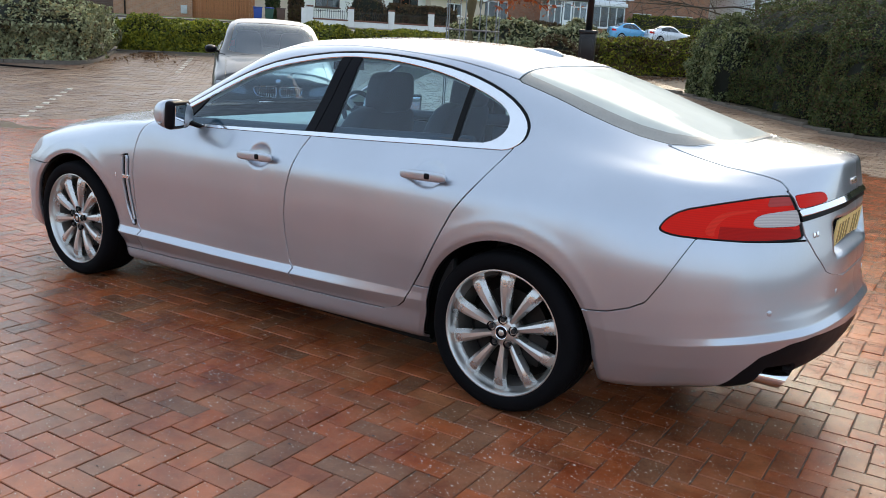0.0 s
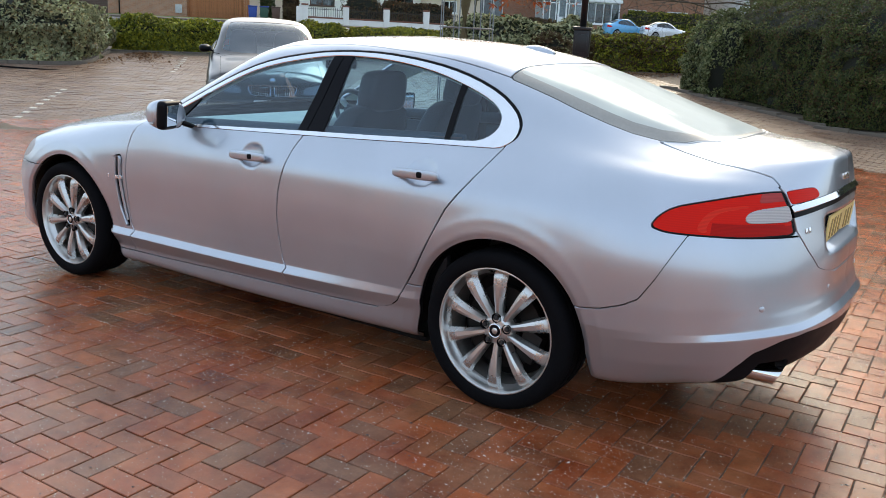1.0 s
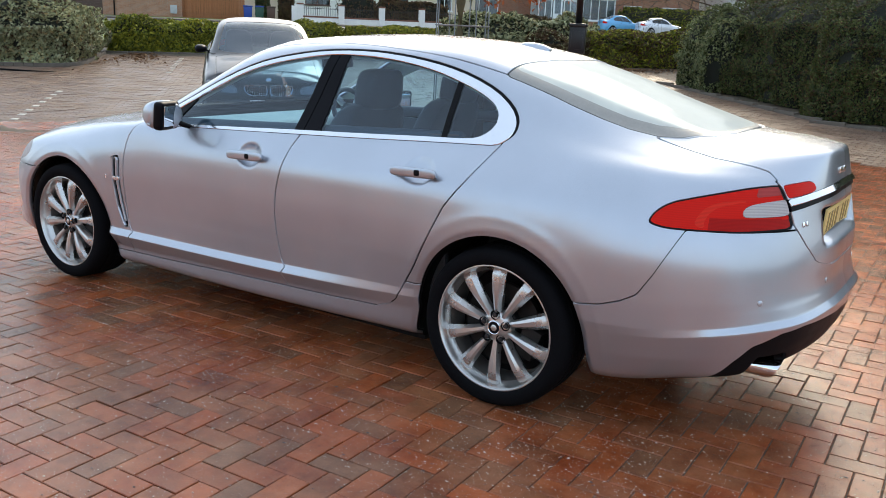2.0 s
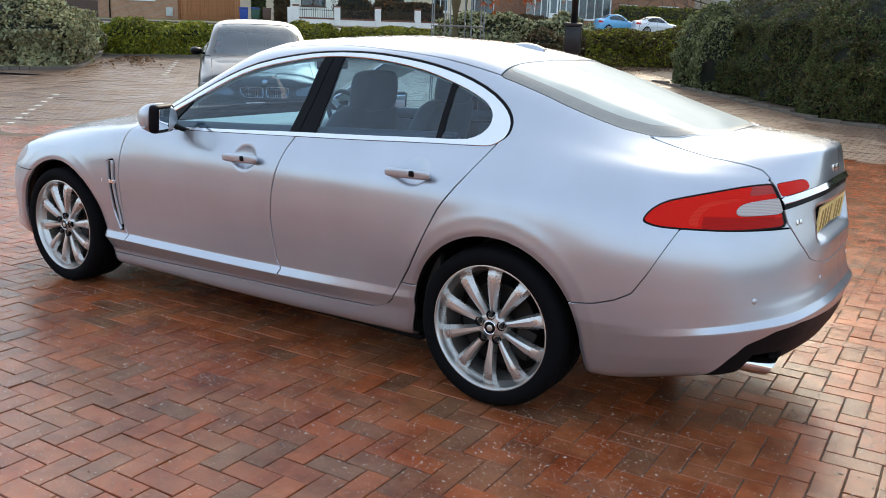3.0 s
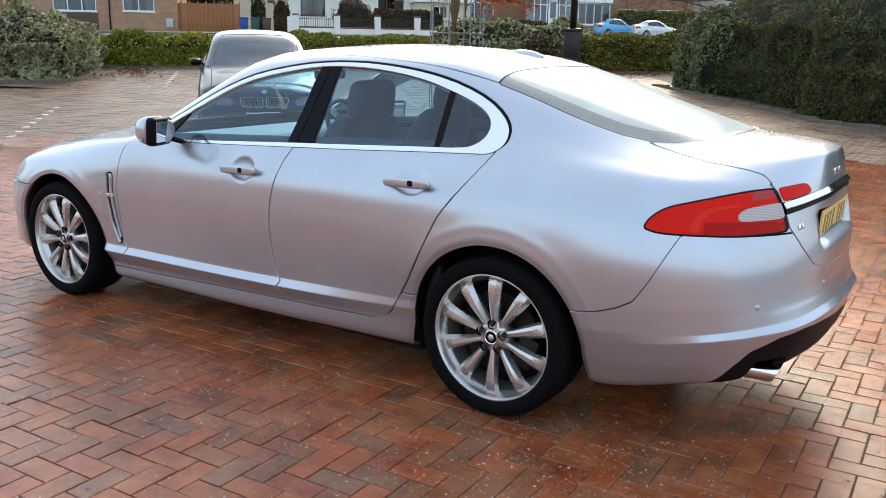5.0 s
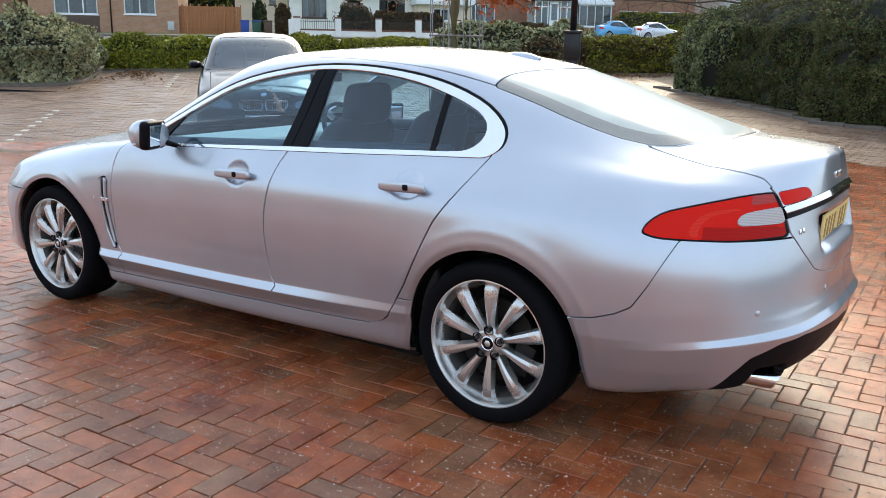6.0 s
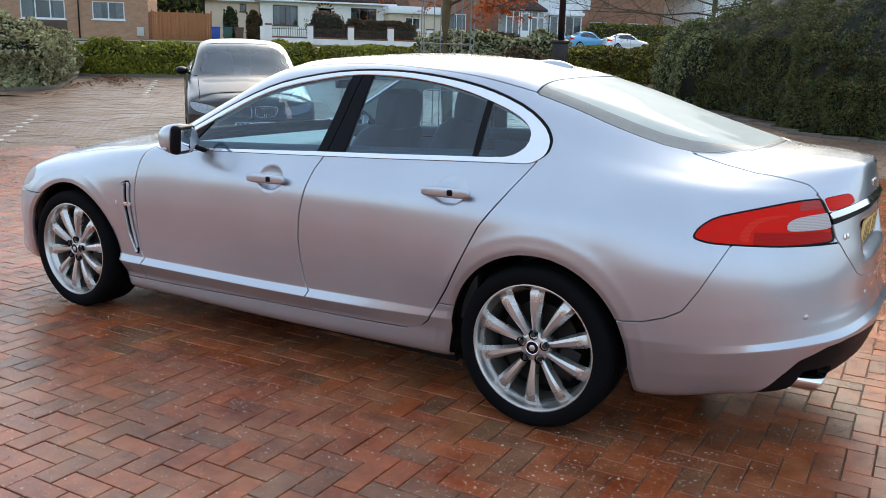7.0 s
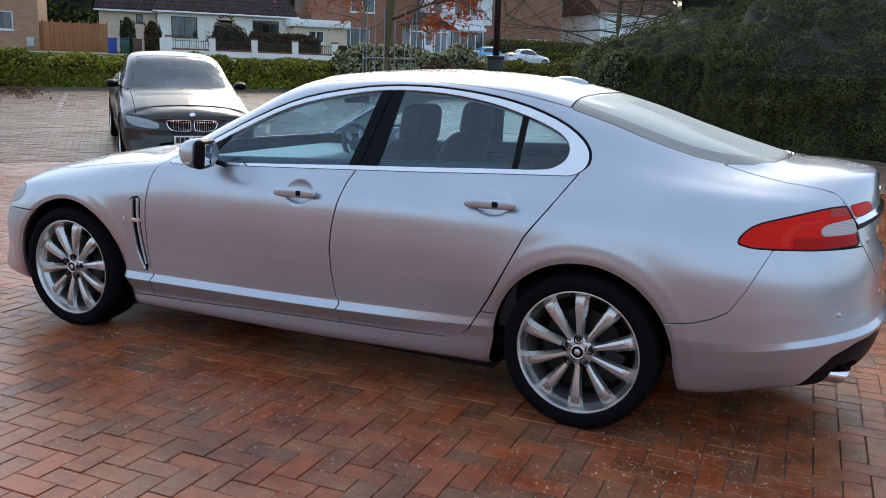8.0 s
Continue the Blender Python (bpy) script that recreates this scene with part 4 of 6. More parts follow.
# dark shell behind the panels
inner = clip(BODY, -arch_distance(X(BODY), Z(BODY)) - 0.004 + np.where(Wd(BODY) > 0.55, 0, -9))
for fn in (side_outline(OPENING, 0.4, -2.4, 0.05), plan_outline(SCREEN, 1.06), plan_outline(WINDSCREEN, 0.98), UNDERCUT):
    inner = carve(inner, fn, 0.0)[1]
upper_inner, lower_inner = carve(inner, lambda s: np.where((X(s) > -2.3) & (X(s) < 0.6), 1.07 - Z(s), FAR), 0.0)
part("inner_body", shell("inner_body", both(lower_inner), BLACK, 0.0, -0.022), car, "black inner body")
part("headlining", shell("headlining", both(upper_inner), TRIM, 0.0, -0.03), car, "pale cloth headlining")
# flat floor pan and wheel boxes
part("floor_pan", block("floor_pan", (-3.30, -0.76, 0.150), (-0.42, 0.76, 0.175), BLACK, 0.01), car, "black floor pan")
for cx, cz, r in ARCHES:
    for s in (NEAR, OFF):
        n = 28
        v, f = [], []
        for i in range(n + 1):
            ang = math.pi * (-0.05 + 1.10 * i / n)
            for w in (0.895 if i not in (0, n) else 0.85, 0.56):
                v.append((cx + (r + 0.012) * math.cos(ang), s * min(w, 0.835), cz + (r + 0.012) * math.sin(ang)))
        for i in range(n):
            f.append((2 * i, 2 * i + 1, 2 * i + 3, 2 * i + 2))
        k = len(v)
        v.append((cx, s * 0.56, cz))
        f += [(k, 2 * i + 1, 2 * i + 3) for i in range(n)]
        part("wheel_liner", mesh_of("wheel_liner", v, f, BLACK, True), car, "black wheel-arch liner")
# ---- wheels ----
TREAD = [(.262, -.103), (.270, -.118), (.290, -.127), (.315, -.127), (.333, -.117), (.341, -.098), (.3435, -.062), (.337, -.060), (.337, -.050), (.3435, -.048), (.3435, -.014),
         (.337, -.012), (.337, .012), (.3435, .014), (.3435, .048), (.337, .050), (.337, .060), (.3435, .062), (.341, .098), (.333, .117), (.315, .127), (.290, .127), (.262, .103)]
BARREL_LINE = [(.236, .098), (.228, .02), (.232, -.045), (.240, -.066)]
RIM = [(.240, -.066), (.245, -.076), (.252, -.084), (.2565, -.098), (.260, -.112), (.266, -.119), (.2715, -.118), (.2725, -.108), (.266, -.098), (.262, -.07)]


def spoke_mesh():
    """One spoke, widening towards the rim, with a ridge along one side."""
    bm = bmesh.new()
    rings = []
    for r, half, face, deep in ((.040, .0165, -.092, .050), (.075, .0160, -.096, .048), (.11, .0190, -.102, .046), (.15, .0245, -.107, .044), (.19, .0295, -.109, .042), (.225, .0330, -.107, .040), (.245, .0335, -.100, .034), (.258, .0330, -.088, .026)):
        rings.append([bm.verts.new(p) for p in ((-half, face + .026, r), (-half * .72, face + .006, r), (-half * .25, face + .0005, r), (half * .45, face + .002, r), (half, face + .022, r), (half * .8, face + deep, r), (-half * .8, face + deep, r))])
    for p, q in zip(rings, rings[1:]):
        for k in range(7):
            bm.faces.new((p[k], p[(k + 1) % 7], q[(k + 1) % 7], q[k]))
    bm.faces.new(rings[-1])
    return from_bm("spoke", bm, ALLOY, True, 24)


SPOKE = spoke_mesh()
TYRE = lathe("tyre", TREAD, RUBBER, 72, close=True)
RIMMESH = lathe("rim", RIM, ALLOY, 72)
BARRELMESH = lathe("barrel", BARREL_LINE, BARREL, 48)
HUB = lathe("hub", [(.001, -.098), (.030, -.098), (.034, -.096), (.046, -.098), (.062, -.090), (.072, -.070), (.074, -.03), (.05, .0)], ALLOY, 40)
CAP = lathe("hub_cap", [(.0005, -.1065), (.020, -.1060), (.0265, -.104), (.027, -.097)], GLOSSBLACK, 32)
CAPRING = lathe("cap_ring", [(.0255, -.105), (.028, -.1065), (.031, -.105), (.031, -.097)], CHROME, 32)
EMBLEM = lathe("emblem", [(.0005, -.109), (.012, -.108), (.0155, -.1058)], ALLOY, 6)
NUT = lathe("wheel_nut", [(.0005, -.105), (.0095, -.104), (.0115, -.099), (.0125, -.088)], DARKMETAL, 6)
NUTWELL = lathe("nut_well", [(.0205, -.1000), (.0180, -.096), (.0165, -.084), (.0005, -.084)], BLACK, 16)
DISC = lathe("brake_disc", [(.06, -.055), (.085, -.055), (.09, -.03), (.178, -.03), (.178, -.005), (.09, -.005)], STEEL, 48)
DARKBACK = lathe("brake_shield", [(.0005, .02), (.225, .02), (.228, .03)], BLACK, 32)


def wheel(x, side, turn, wide):
    hub = new("wheel")
    hub.parent = car
    hub.matrix_basis = pose(x, side * 0.776, 0.3367) @ (pose(0, 0, 0, 0, turn, 0) if side < 0 else pose(0, 0, 0, 0, 0, 180) @ pose(0, 0, 0, 0, turn, 0)) @ Matrix.Diagonal((0.98, 1, 0.98, 1))
    tagged(hub, "ten-spoke silver alloy wheel with a low black tyre")
    part("tyre", TYRE, hub, "black rubber tyre")
    part("rim", RIMMESH, hub)
    part("barrel", BARRELMESH, hub, "dusty wheel barrel darkened for the shade behind the spokes")
    part("hub", HUB, hub)
    part("hub_cap", CAP, hub, "black centre cap")
    part("cap_ring", CAPRING, hub, "chrome ring")
    part("emblem", EMBLEM, hub)
    for k in range(10):
        part("spoke", SPOKE, hub, "", pose(0, 0, 0, 0, 36 * k, 0))
    for k in range(5):
        m = pose(0, 0, 0, 0, 72 * k, 0) @ pose(0, -0.002, .0555)
        part("wheel_nut", NUT, hub, "dark wheel nut", m)
        part("nut_well", NUTWELL, hub, "", m @ pose(0, -.002, 0))
    part("brake_disc", DISC, hub, "grey steel brake disc")
    part("brake_shield", DARKBACK, hub)
    part("brake_caliper", block("brake_caliper", (.10, -.062, -.07), (.19, .01, .07), STEEL, .012), hub, "grey brake caliper", pose(0, 0, 0, 0, -turn + 20, 0))
    return hub


wheel(0.0, NEAR, 0, 1.0)
wheel(-2.909, NEAR, 9, 0.95)
wheel(0.0, OFF, 14, 1.0)
wheel(-2.909, OFF, 20, 0.95)

# ---- door handles, mirrors, aerial, plate, exhaust ----
def capsule(name, length, height, depth, material):
    bm = bmesh.new()
    bmesh.ops.create_uvsphere(bm, u_segments=24, v_segments=12, radius=1)
    for v in bm.verts:
        x = v.co.x
        v.co.x = math.copysign(abs(x) ** 0.34, x) * length / 2
        v.co.z = math.copysign(abs(v.co.z) ** 0.55, v.co.z) * height / 2
        v.co.y = math.copysign(abs(v.co.y) ** 0.7, v.co.y) * depth / 2
    return from_bm(name, bm, material)


for k, (hx, hz) in enumerate(HANDLES):
    doors = front_doors if k == 0 else rear_doors
    near_y = 0.895 if k == 0 else 0.888
    for door, s in zip(doors, (NEAR, OFF)):
        h = part("door_handle", capsule("door_handle", 0.236, 0.042, 0.026, PAINT), door, "silver pull handle", pose(hx, s * (near_y + .014), hz, 0, -1.5, 0))
        part("lock_cover", capsule("lock_cover", 0.030, 0.026, 0.012, BLACK), h, "black lock button", pose(0.028, s * 0.009, 0.001))
        for ex in (-0.085, 0.085):
            part("handle_foot", block("handle_foot", (ex - .014, -.015, -.010), (ex + .014, .015, .010), PAINT, .004), h, "", pose(0, -s * 0.012, 0))


def mirror_shell(name, material, s):
    """A door mirror: rounded housing, open to the rear."""
    bm = bmesh.new()
    bmesh.ops.create_uvsphere(bm, u_segments=28, v_segments=18, radius=1)
    for v in bm.verts:
        x, y, z = v.co
        front = x < 0
        v.co.x = (x * 0.135 if front else x * 0.022)
        v.co.y = math.copysign(abs(y) ** 0.85, y) * 0.098
        v.co.z = math.copysign(abs(z) ** 0.8, z) * (0.084 - 0.010 * y * s * -1)
        v.co.x += 0.10 * 0.25 * y * s * -1
    return from_bm(name, bm, material)


for s, door in zip((NEAR, OFF), front_doors):
    hold = new("door_mirror")
    hold.parent = door
    tagged(hold, "silver door mirror with a black rim")
    hold.matrix_basis = pose(-1.885, s * 0.972, 1.045) @ Matrix.Diagonal((0.86, 0.86, 0.88, 1))
    part("mirror_housing", mirror_shell("mirror_housing", PAINT, s), hold)
    part("mirror_rim", block("mirror_rim", (-.030, -.096, -.080), (.032, .096, .080), GLOSSBLACK, .030, 6), hold, "black mirror rim", pose(0.004, 0, 0, 0, 4, -18 * s))
    part("mirror_glass", block("mirror_glass", (.026, -.070, -.058), (.0345, .070, .058), MIRROR, .004), hold, "mirror glass", pose(0.004, 0, 0, 0, 4, -18 * s))
    part("mirror_arm", tube("mirror_arm", [(0.02, -s * .075, -.045), (0.03, -s * .13, -.065), (0.02, -s * .175, -.075)], .015, BLACK, 10), hold, "black mirror arm")
    part("mirror_lamp", capsule("mirror_lamp", .10, .014, .02, PALELENS), hold, "clear indicator strip", pose(-.045, s * .088, -.048, 0, 0, s * 35))

fin = bmesh.new()
rows = []
for u in np.linspace(0, 1, 15):
    h = 0.027 * math.sin(math.pi * (0.04 + 0.90 * u)) ** 0.7
    hw = 0.032 * math.sin(math.pi * (0.05 + 0.90 * u)) ** 0.6
    rows.append([fin.verts.new((-0.13 + 0.19 * u, y, z)) for y, z in ((-hw, -0.012), (-hw * .75, h * .55), (-hw * .25, h), (hw * .25, h), (hw * .75, h * .55), (hw, -0.012))])
for p, q in zip(rows, rows[1:]):
    for k in range(5):
        fin.faces.new((p[k], p[k + 1], q[k + 1], q[k]))
fin.faces.new(rows[0])
fin.faces.new(rows[-1])
part("roof_aerial", from_bm("roof_aerial", fin, PAINT), car, "silver shark-fin aerial", pose(-0.335, 0, 1.442, 0, 4, 0))

PLATEINK = plain("worn_plate_ink", (0.30, 0.21, 0.07), 0.5)
plate = part("number_plate", block("number_plate", (-.004, -0.26, -.0555), (.005, 0.26, .0555), PLATEYELLOW, .003), car, "yellow number plate with dark bars", pose(1.080, 0, 0.842, 0, 3, 0))
part("plate_surround", block("plate_surround", (-.010, -0.262, -.057), (-.003, 0.262, .057), BLACK, .003), plate, "black plate holder")
for y0, w in ((-.22, .022), (-.165, .03), (-.105, .02), (-.05, .03), (.065, .022), (.12, .03), (.185, .02)):
    part("plate_bar", block("plate_bar", (.0045, y0, -.038), (.0065, y0 + w, .038), PLATEINK), plate, "dark bar")


def on_body(x, w, z, side):
    """A place on the body's skin with z along its normal, x across, nearest to the point given."""
    k = int(np.argmin(((BODY[0] - (x, w, z)) ** 2).sum(1)))
    p, n = BODY[0][k] * (1, side, 1), BODY[1][k] * (1, side, 1)
    n = Vector(n).normalized()
    a = Vector((0, 0, 1)).cross(n).normalized()
    return Matrix((( a.x, n.cross(a).x, n.x, p[0]), (a.y, n.cross(a).y, n.y, p[1]), (a.z, n.cross(a).z, n.z, p[2]), (0, 0, 0, 1)))


for dx, w in ((-.012, .013), (.010, .011)):
    part("boot_badge", block("boot_badge", (dx - w / 2, -.010, -.002), (dx + w / 2, .010, .003), CHROME, .001), car, "small chrome badge", on_body(1.047, .449, .866, NEAR) @ pose(0, 0, 0, 0, 0, 6))
for dx in (-.036, -.012, .012, .036):
    part("boot_script", block("boot_script", (dx - .009, -.012, -.002), (dx + .009, .012, .005), CHROME, .002), car, "small chrome badge", on_body(1.08, .05, 1.035, NEAR))
SENSOR = lathe("parking_sensor", [(.0005, .003), (.0085, .0028), (.0105, .0015), (.0112, -.004)], PAINT, 20, "z")
for s in (NEAR, OFF):
    for px, py, pz in ((0.973, 0.672, 0.593), (1.122, 0.285, 0.625)):
        part("parking_sensor", SENSOR, car, "round parking sensor", on_body(px, py, pz, s))
    oval = bmesh.new()
    rings = []
    for x, k in ((0.86, 1.0), (1.062, 1.0), (1.070, 0.97), (1.062, 0.90), (0.93, 0.88)):
        rings.append([oval.verts.new((x + 0.02 * math.sin(a) * (1 if x > 1 else 0), 0.074 * k * math.cos(a), 0.046 * k * math.sin(a))) for a in np.linspace(0, 2 * math.pi, 33)[:-1]])
    for p, q in zip(rings, rings[1:]):
        for k in range(32):
            oval.faces.new((p[k], p[(k + 1) % 32], q[(k + 1) % 32], q[k]))
    tip = part("exhaust_tip", from_bm("exhaust_tip", oval, CHROME), car, "polished oval exhaust tip", pose(-0.035, s * 0.605, 0.338, 0, 2, -s * 8))
    part("exhaust_pipe", tube("exhaust_pipe", [(.35, 0, 0), (.92, 0, 0)], .034, BLACK, 16), tip)

# ---- cabin ----
def seat_shape(name, w, d, h, material, lean=0.0):
    """A padded slab with rounded edges."""
    bm = bmesh.new()
    bmesh.ops.create_cube(bm, size=1)
    bmesh.ops.subdivide_edges(bm, edges=bm.edges, cuts=6, use_grid_fill=True)
    for v in bm.verts:
        x, y, z = v.co * 2
        r = (abs(x)**5 + abs(y)**5 + abs(z)**5) ** 0.2
        k = 1 / max(r, 1e-6) * max(abs(x), abs(y), abs(z))
        bol = 0.10 * (abs(y) ** 3)
        v.co = Vector(((x * k) * d / 2 - bol * d * (1 if x < 0 else 0), y * k * w / 2 * (1 - 0.10 * max(0, z)), z * k * h / 2))
        v.co.x += lean * v.co.z
    return from_bm(name, bm, material)


def front_seat(y, label):
    o = new("front_seat")
    o.parent = car
    o.matrix_basis = pose(-1.225, y, 0.0)
    tagged(o, label)
    part("cushion", seat_shape("cushion", .52, .54, .16, LEATHER), o, "", pose(-0.22, 0, .50, 0, -6, 0))
    part("backrest", seat_shape("backrest", .51, .15, .64, LEATHER, .36), o, "", pose(0.07, 0, .83))
    part("headrest", seat_shape("headrest", .28, .11, .20, LEATHER, .12), o, "", pose(0.215, 0, 1.215))
    for dy in (-.06, .06):
        part("headrest_post", tube("headrest_post", [(.195, dy, 1.08), (.205, dy, 1.16)], .006, CHROME, 8), o, "chrome post")


front_seat(-0.37, "charcoal leather front seat")
front_seat(0.37, "charcoal leather front seat")
bench = new("rear_bench")
bench.parent = car
tagged(bench, "charcoal leather rear bench")
part("cushion", seat_shape("cushion", 1.30, .52, .18, LEATHER), bench, "", pose(-0.42, 0, .50))
part("backrest", seat_shape("backrest", 1.30, .16, .62, LEATHER, .42), bench, "", pose(-0.06, 0, .80))
for y in (-.32, .32):
    part("headrest", seat_shape("headrest", .27, .12, .17, LEATHER, .2), bench, "", pose(0.07, y, 1.13))
part("parcel_shelf", block("parcel_shelf", (0.05, -.62, 1.04), (.50, .62, 1.07), DASH, .01), car, "dark parcel shelf")
dash = part("dashboard", block("dashboard", (-2.30, -.74, .72), (-1.72, .74, .985), DASH, .05, 4, (.82, .96)), car, "grey dashboard with a pale lower half")
part("dash_trim", block("dash_trim", (-1.80, -.70, .80), (-1.715, .70, .90), TRIM, .02), dash, "pale trim strip")
for y in (-.62, -.12, .12, .62):
    part("air_vent", block("air_vent", (-1.72, y - .07, .825), (-1.705, y + .07, .875), BLACK, .006), dash, "black air vent")
wheel_at = pose(-1.80, 0.38, 0.985, 0, 65, 0)
steer = part("steering_wheel", lathe("steering_wheel", [(.168 + .015 * math.cos(q), .015 * math.sin(q)) for q in np.linspace(0, 2 * math.pi, 11)[:-1]], LEATHER, 40, "z", True), car, "dark leather steering wheel", wheel_at)
part("wheel_boss", seat_shape("wheel_boss", .16, .14, .06, LEATHER), steer)
for q in (0, 140, 220):
    part("wheel_spoke", block("wheel_spoke", (.04, -.018, -.01), (.165, .018, .008), ALLOY, .004), steer, "silver spoke", pose(0, 0, 0, 0, 0, q))
part("rear_view_mirror", block("rear_view_mirror", (-1.62, -.12, 1.285), (-1.59, .12, 1.35), BLACK, .012), car, "black rear-view mirror")
for door, s, x0, x1 in ((front_doors[0], NEAR, -2.15, -1.15), (front_doors[1], OFF, -2.15, -1.15), (rear_doors[0], NEAR, -1.08, -.32), (rear_doors[1], OFF, -1.08, -.32)):
    part("door_lining", block("door_lining", (x0, s * .755 - .02, .36), (x1, s * .755 + .02, .965 if x0 < -2 else .985), DOORTRIM, .015), door, "grey door lining")
    part("arm_rest", block("arm_rest", (x0 + .2, s * .72 - .03, .66), (x1 - .05, s * .72 + .03, .74), TRIM, .02), door, "pale arm rest")
for s in (NEAR, OFF):
    part("belt_trim", tube("belt_trim", [(x, s * (np.interp(x, [-2.15, -.3], [.80, .715])), 0.972 + 0.047 * (x + 2.25)) for x in np.linspace(-2.12, -.3, 8)], .034, DOORTRIM, 10), car, "dark belt trim")
part("centre_console", block("centre_console", (-1.9, -.13, .22), (-.75, .13, .62), DASH, .03), car, "grey centre console")
# ---- hedges, shrubs and trees ----
rng = np.random.default_rng(5)


def leaves(name, pts, nrm, size, material, parent, label="", spread=0.8, aspect=0.5):
    """Many small pointed leaves, each a folded diamond, at the points, turned roughly along the normals."""
    n = len(pts)
    up = nrm + rng.normal(0, spread, (n, 3))
    up /= np.linalg.norm(up, axis=1, keepdims=True)
    a = np.cross(up, rng.normal(0, 1, (n, 3)))
    a /= np.maximum(np.linalg.norm(a, axis=1, keepdims=True), 1e-6)
    b = np.cross(up, a)
    s = size * rng.uniform(0.6, 1.4, (n, 1))
    w = s * aspect
    v = np.stack([pts - a * s, pts + b * w + up * w * 0.4, pts + a * s, pts - b * w + up * w * 0.4], 1).reshape(-1, 3)
    k = np.arange(n)[:, None] * 4
    f = np.concatenate([k + [[0, 1, 2]], k + [[0, 2, 3]]])
    me = bpy.data.meshes.new(name)
    me.vertices.add(len(v))
    me.vertices.foreach_set("co", v.astype(np.float32).ravel())
    me.loops.add(len(f) * 3)
    me.loops.foreach_set("vertex_index", f.astype(np.int32).ravel())
    me.polygons.add(len(f))
    me.polygons.foreach_set("loop_start", np.arange(len(f), dtype=np.int32) * 3)
    me.update(calc_edges=True)
    me.validate()
    me.materials.append(material)
    ob = part(name, me, parent, label)
    ob["kind"] = "stuff"
    return ob


def lump(p, amp=0.18, scale=1.3, seed=0.0):
    return amp * (noise.noise(Vector(p) * scale + Vector((seed, 0, 0))) + 0.5 * noise.noise(Vector(p) * scale * 3.1))


def hedge(name, s0, s1, t0, t1, height, count, size, material, label, category="hedge", mix=None, seed=0.0, amp=0.16, frame_turn=None, origin=None, profile=None):
    """A clipped or shaggy hedge: near-black core for the shade inside, and a skin of leaves. Local x along, y deep, z
    up.
    """
    if origin is None:
        o = thing(name, at((s0 + s1) / 2, t0, 0), label, category)
    else:
        o = thing(name, origin, label, category)
    L, D = s1 - s0, t1 - t0
    profile = profile or (lambda y, q: height * (0.62 + 0.38 * math.sin(math.pi * min(1, max(0, y / D)) ** 0.8)))
    ground = lambda x, y: float(lie(*(o.matrix_basis @ Vector((x, y, 0))).xy)) - o.matrix_basis.translation.z
    nx, ny = max(6, int(L / 0.25)), 10

    def surf(x, q):
        """q from 0 (foot of the front) over the top to 1 (back)."""
        if q < 0.42:
            y, z = 0.0, height_at(x, 0.0) * q / 0.42
            out = Vector((0, -1, 0.15))
        else:
            y = D * (q - 0.42) / 0.58
            z = height_at(x, y)
            out = Vector((0, -0.25, 1))
        return y, z, out

    def height_at(x, y):
        endfall = min(1, (min(x + L / 2, L / 2 - x) + 0.25) / 0.6)
        return max(0.1, profile(y, x) * endfall ** 0.5)

    pts, nrm = [], []
    for _ in range(count):
        x, q = rng.uniform(-L / 2, L / 2), rng.uniform(0, 1)
        y, z, out = surf(x, q)
        k = lump((x, y, z), amp, 1.3, seed)
        inw = -abs(rng.normal(0, 0.06))
        p = Vector((x, y, z)) + out.normalized() * (k + inw)
        p.x += rng.normal(0, 0.03)
        pts.append((p.x, p.y, max(0.03, p.z)))
        nrm.append(tuple(out))
    for sx in (-1, 1):
        for _ in range(int(count * D / (L + D) * 0.35)):
            y = rng.uniform(0, D)
            z = rng.uniform(0, 1) * height_at(sx * (L / 2 - 0.3), y)
            x = sx * (L / 2 + lump((sx * 9, y, z), amp, 1.3, seed) - 0.05)
            pts.append((x, y, max(0.03, z)))
            nrm.append((sx, 0, 0.2))
    pts, nrm = np.array(pts), np.array(nrm)
    mb = np.array(o.matrix_basis)
    wx = pts[:, 0] * mb[0, 0] + pts[:, 1] * mb[0, 1] + mb[0, 3]
    wy = pts[:, 0] * mb[1, 0] + pts[:, 1] * mb[1, 1] + mb[1, 3]
    pts[:, 2] += lie(wx, wy) - mb[2, 3]
    if mix:
        pick = rng.uniform(0, 1, len(pts)) < mix[1]
        leaves("leaves", pts[pick], nrm[pick], size, mix[0], o)
        pts, nrm = pts[~pick], nrm[~pick]
    leaves("leaves", pts, nrm, size, material, o)
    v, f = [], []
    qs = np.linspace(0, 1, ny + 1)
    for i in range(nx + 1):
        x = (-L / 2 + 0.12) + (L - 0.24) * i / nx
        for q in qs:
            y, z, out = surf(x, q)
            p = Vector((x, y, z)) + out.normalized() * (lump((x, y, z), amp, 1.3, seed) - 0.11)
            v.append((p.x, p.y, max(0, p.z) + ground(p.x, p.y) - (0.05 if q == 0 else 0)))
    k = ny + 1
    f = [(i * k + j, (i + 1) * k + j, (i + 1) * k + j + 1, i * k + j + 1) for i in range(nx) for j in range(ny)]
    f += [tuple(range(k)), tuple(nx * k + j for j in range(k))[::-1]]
    part("shade_core", mesh_of("shade_core", v, f, CORE, True), o, "near-black core for the shade inside the foliage")
    return o


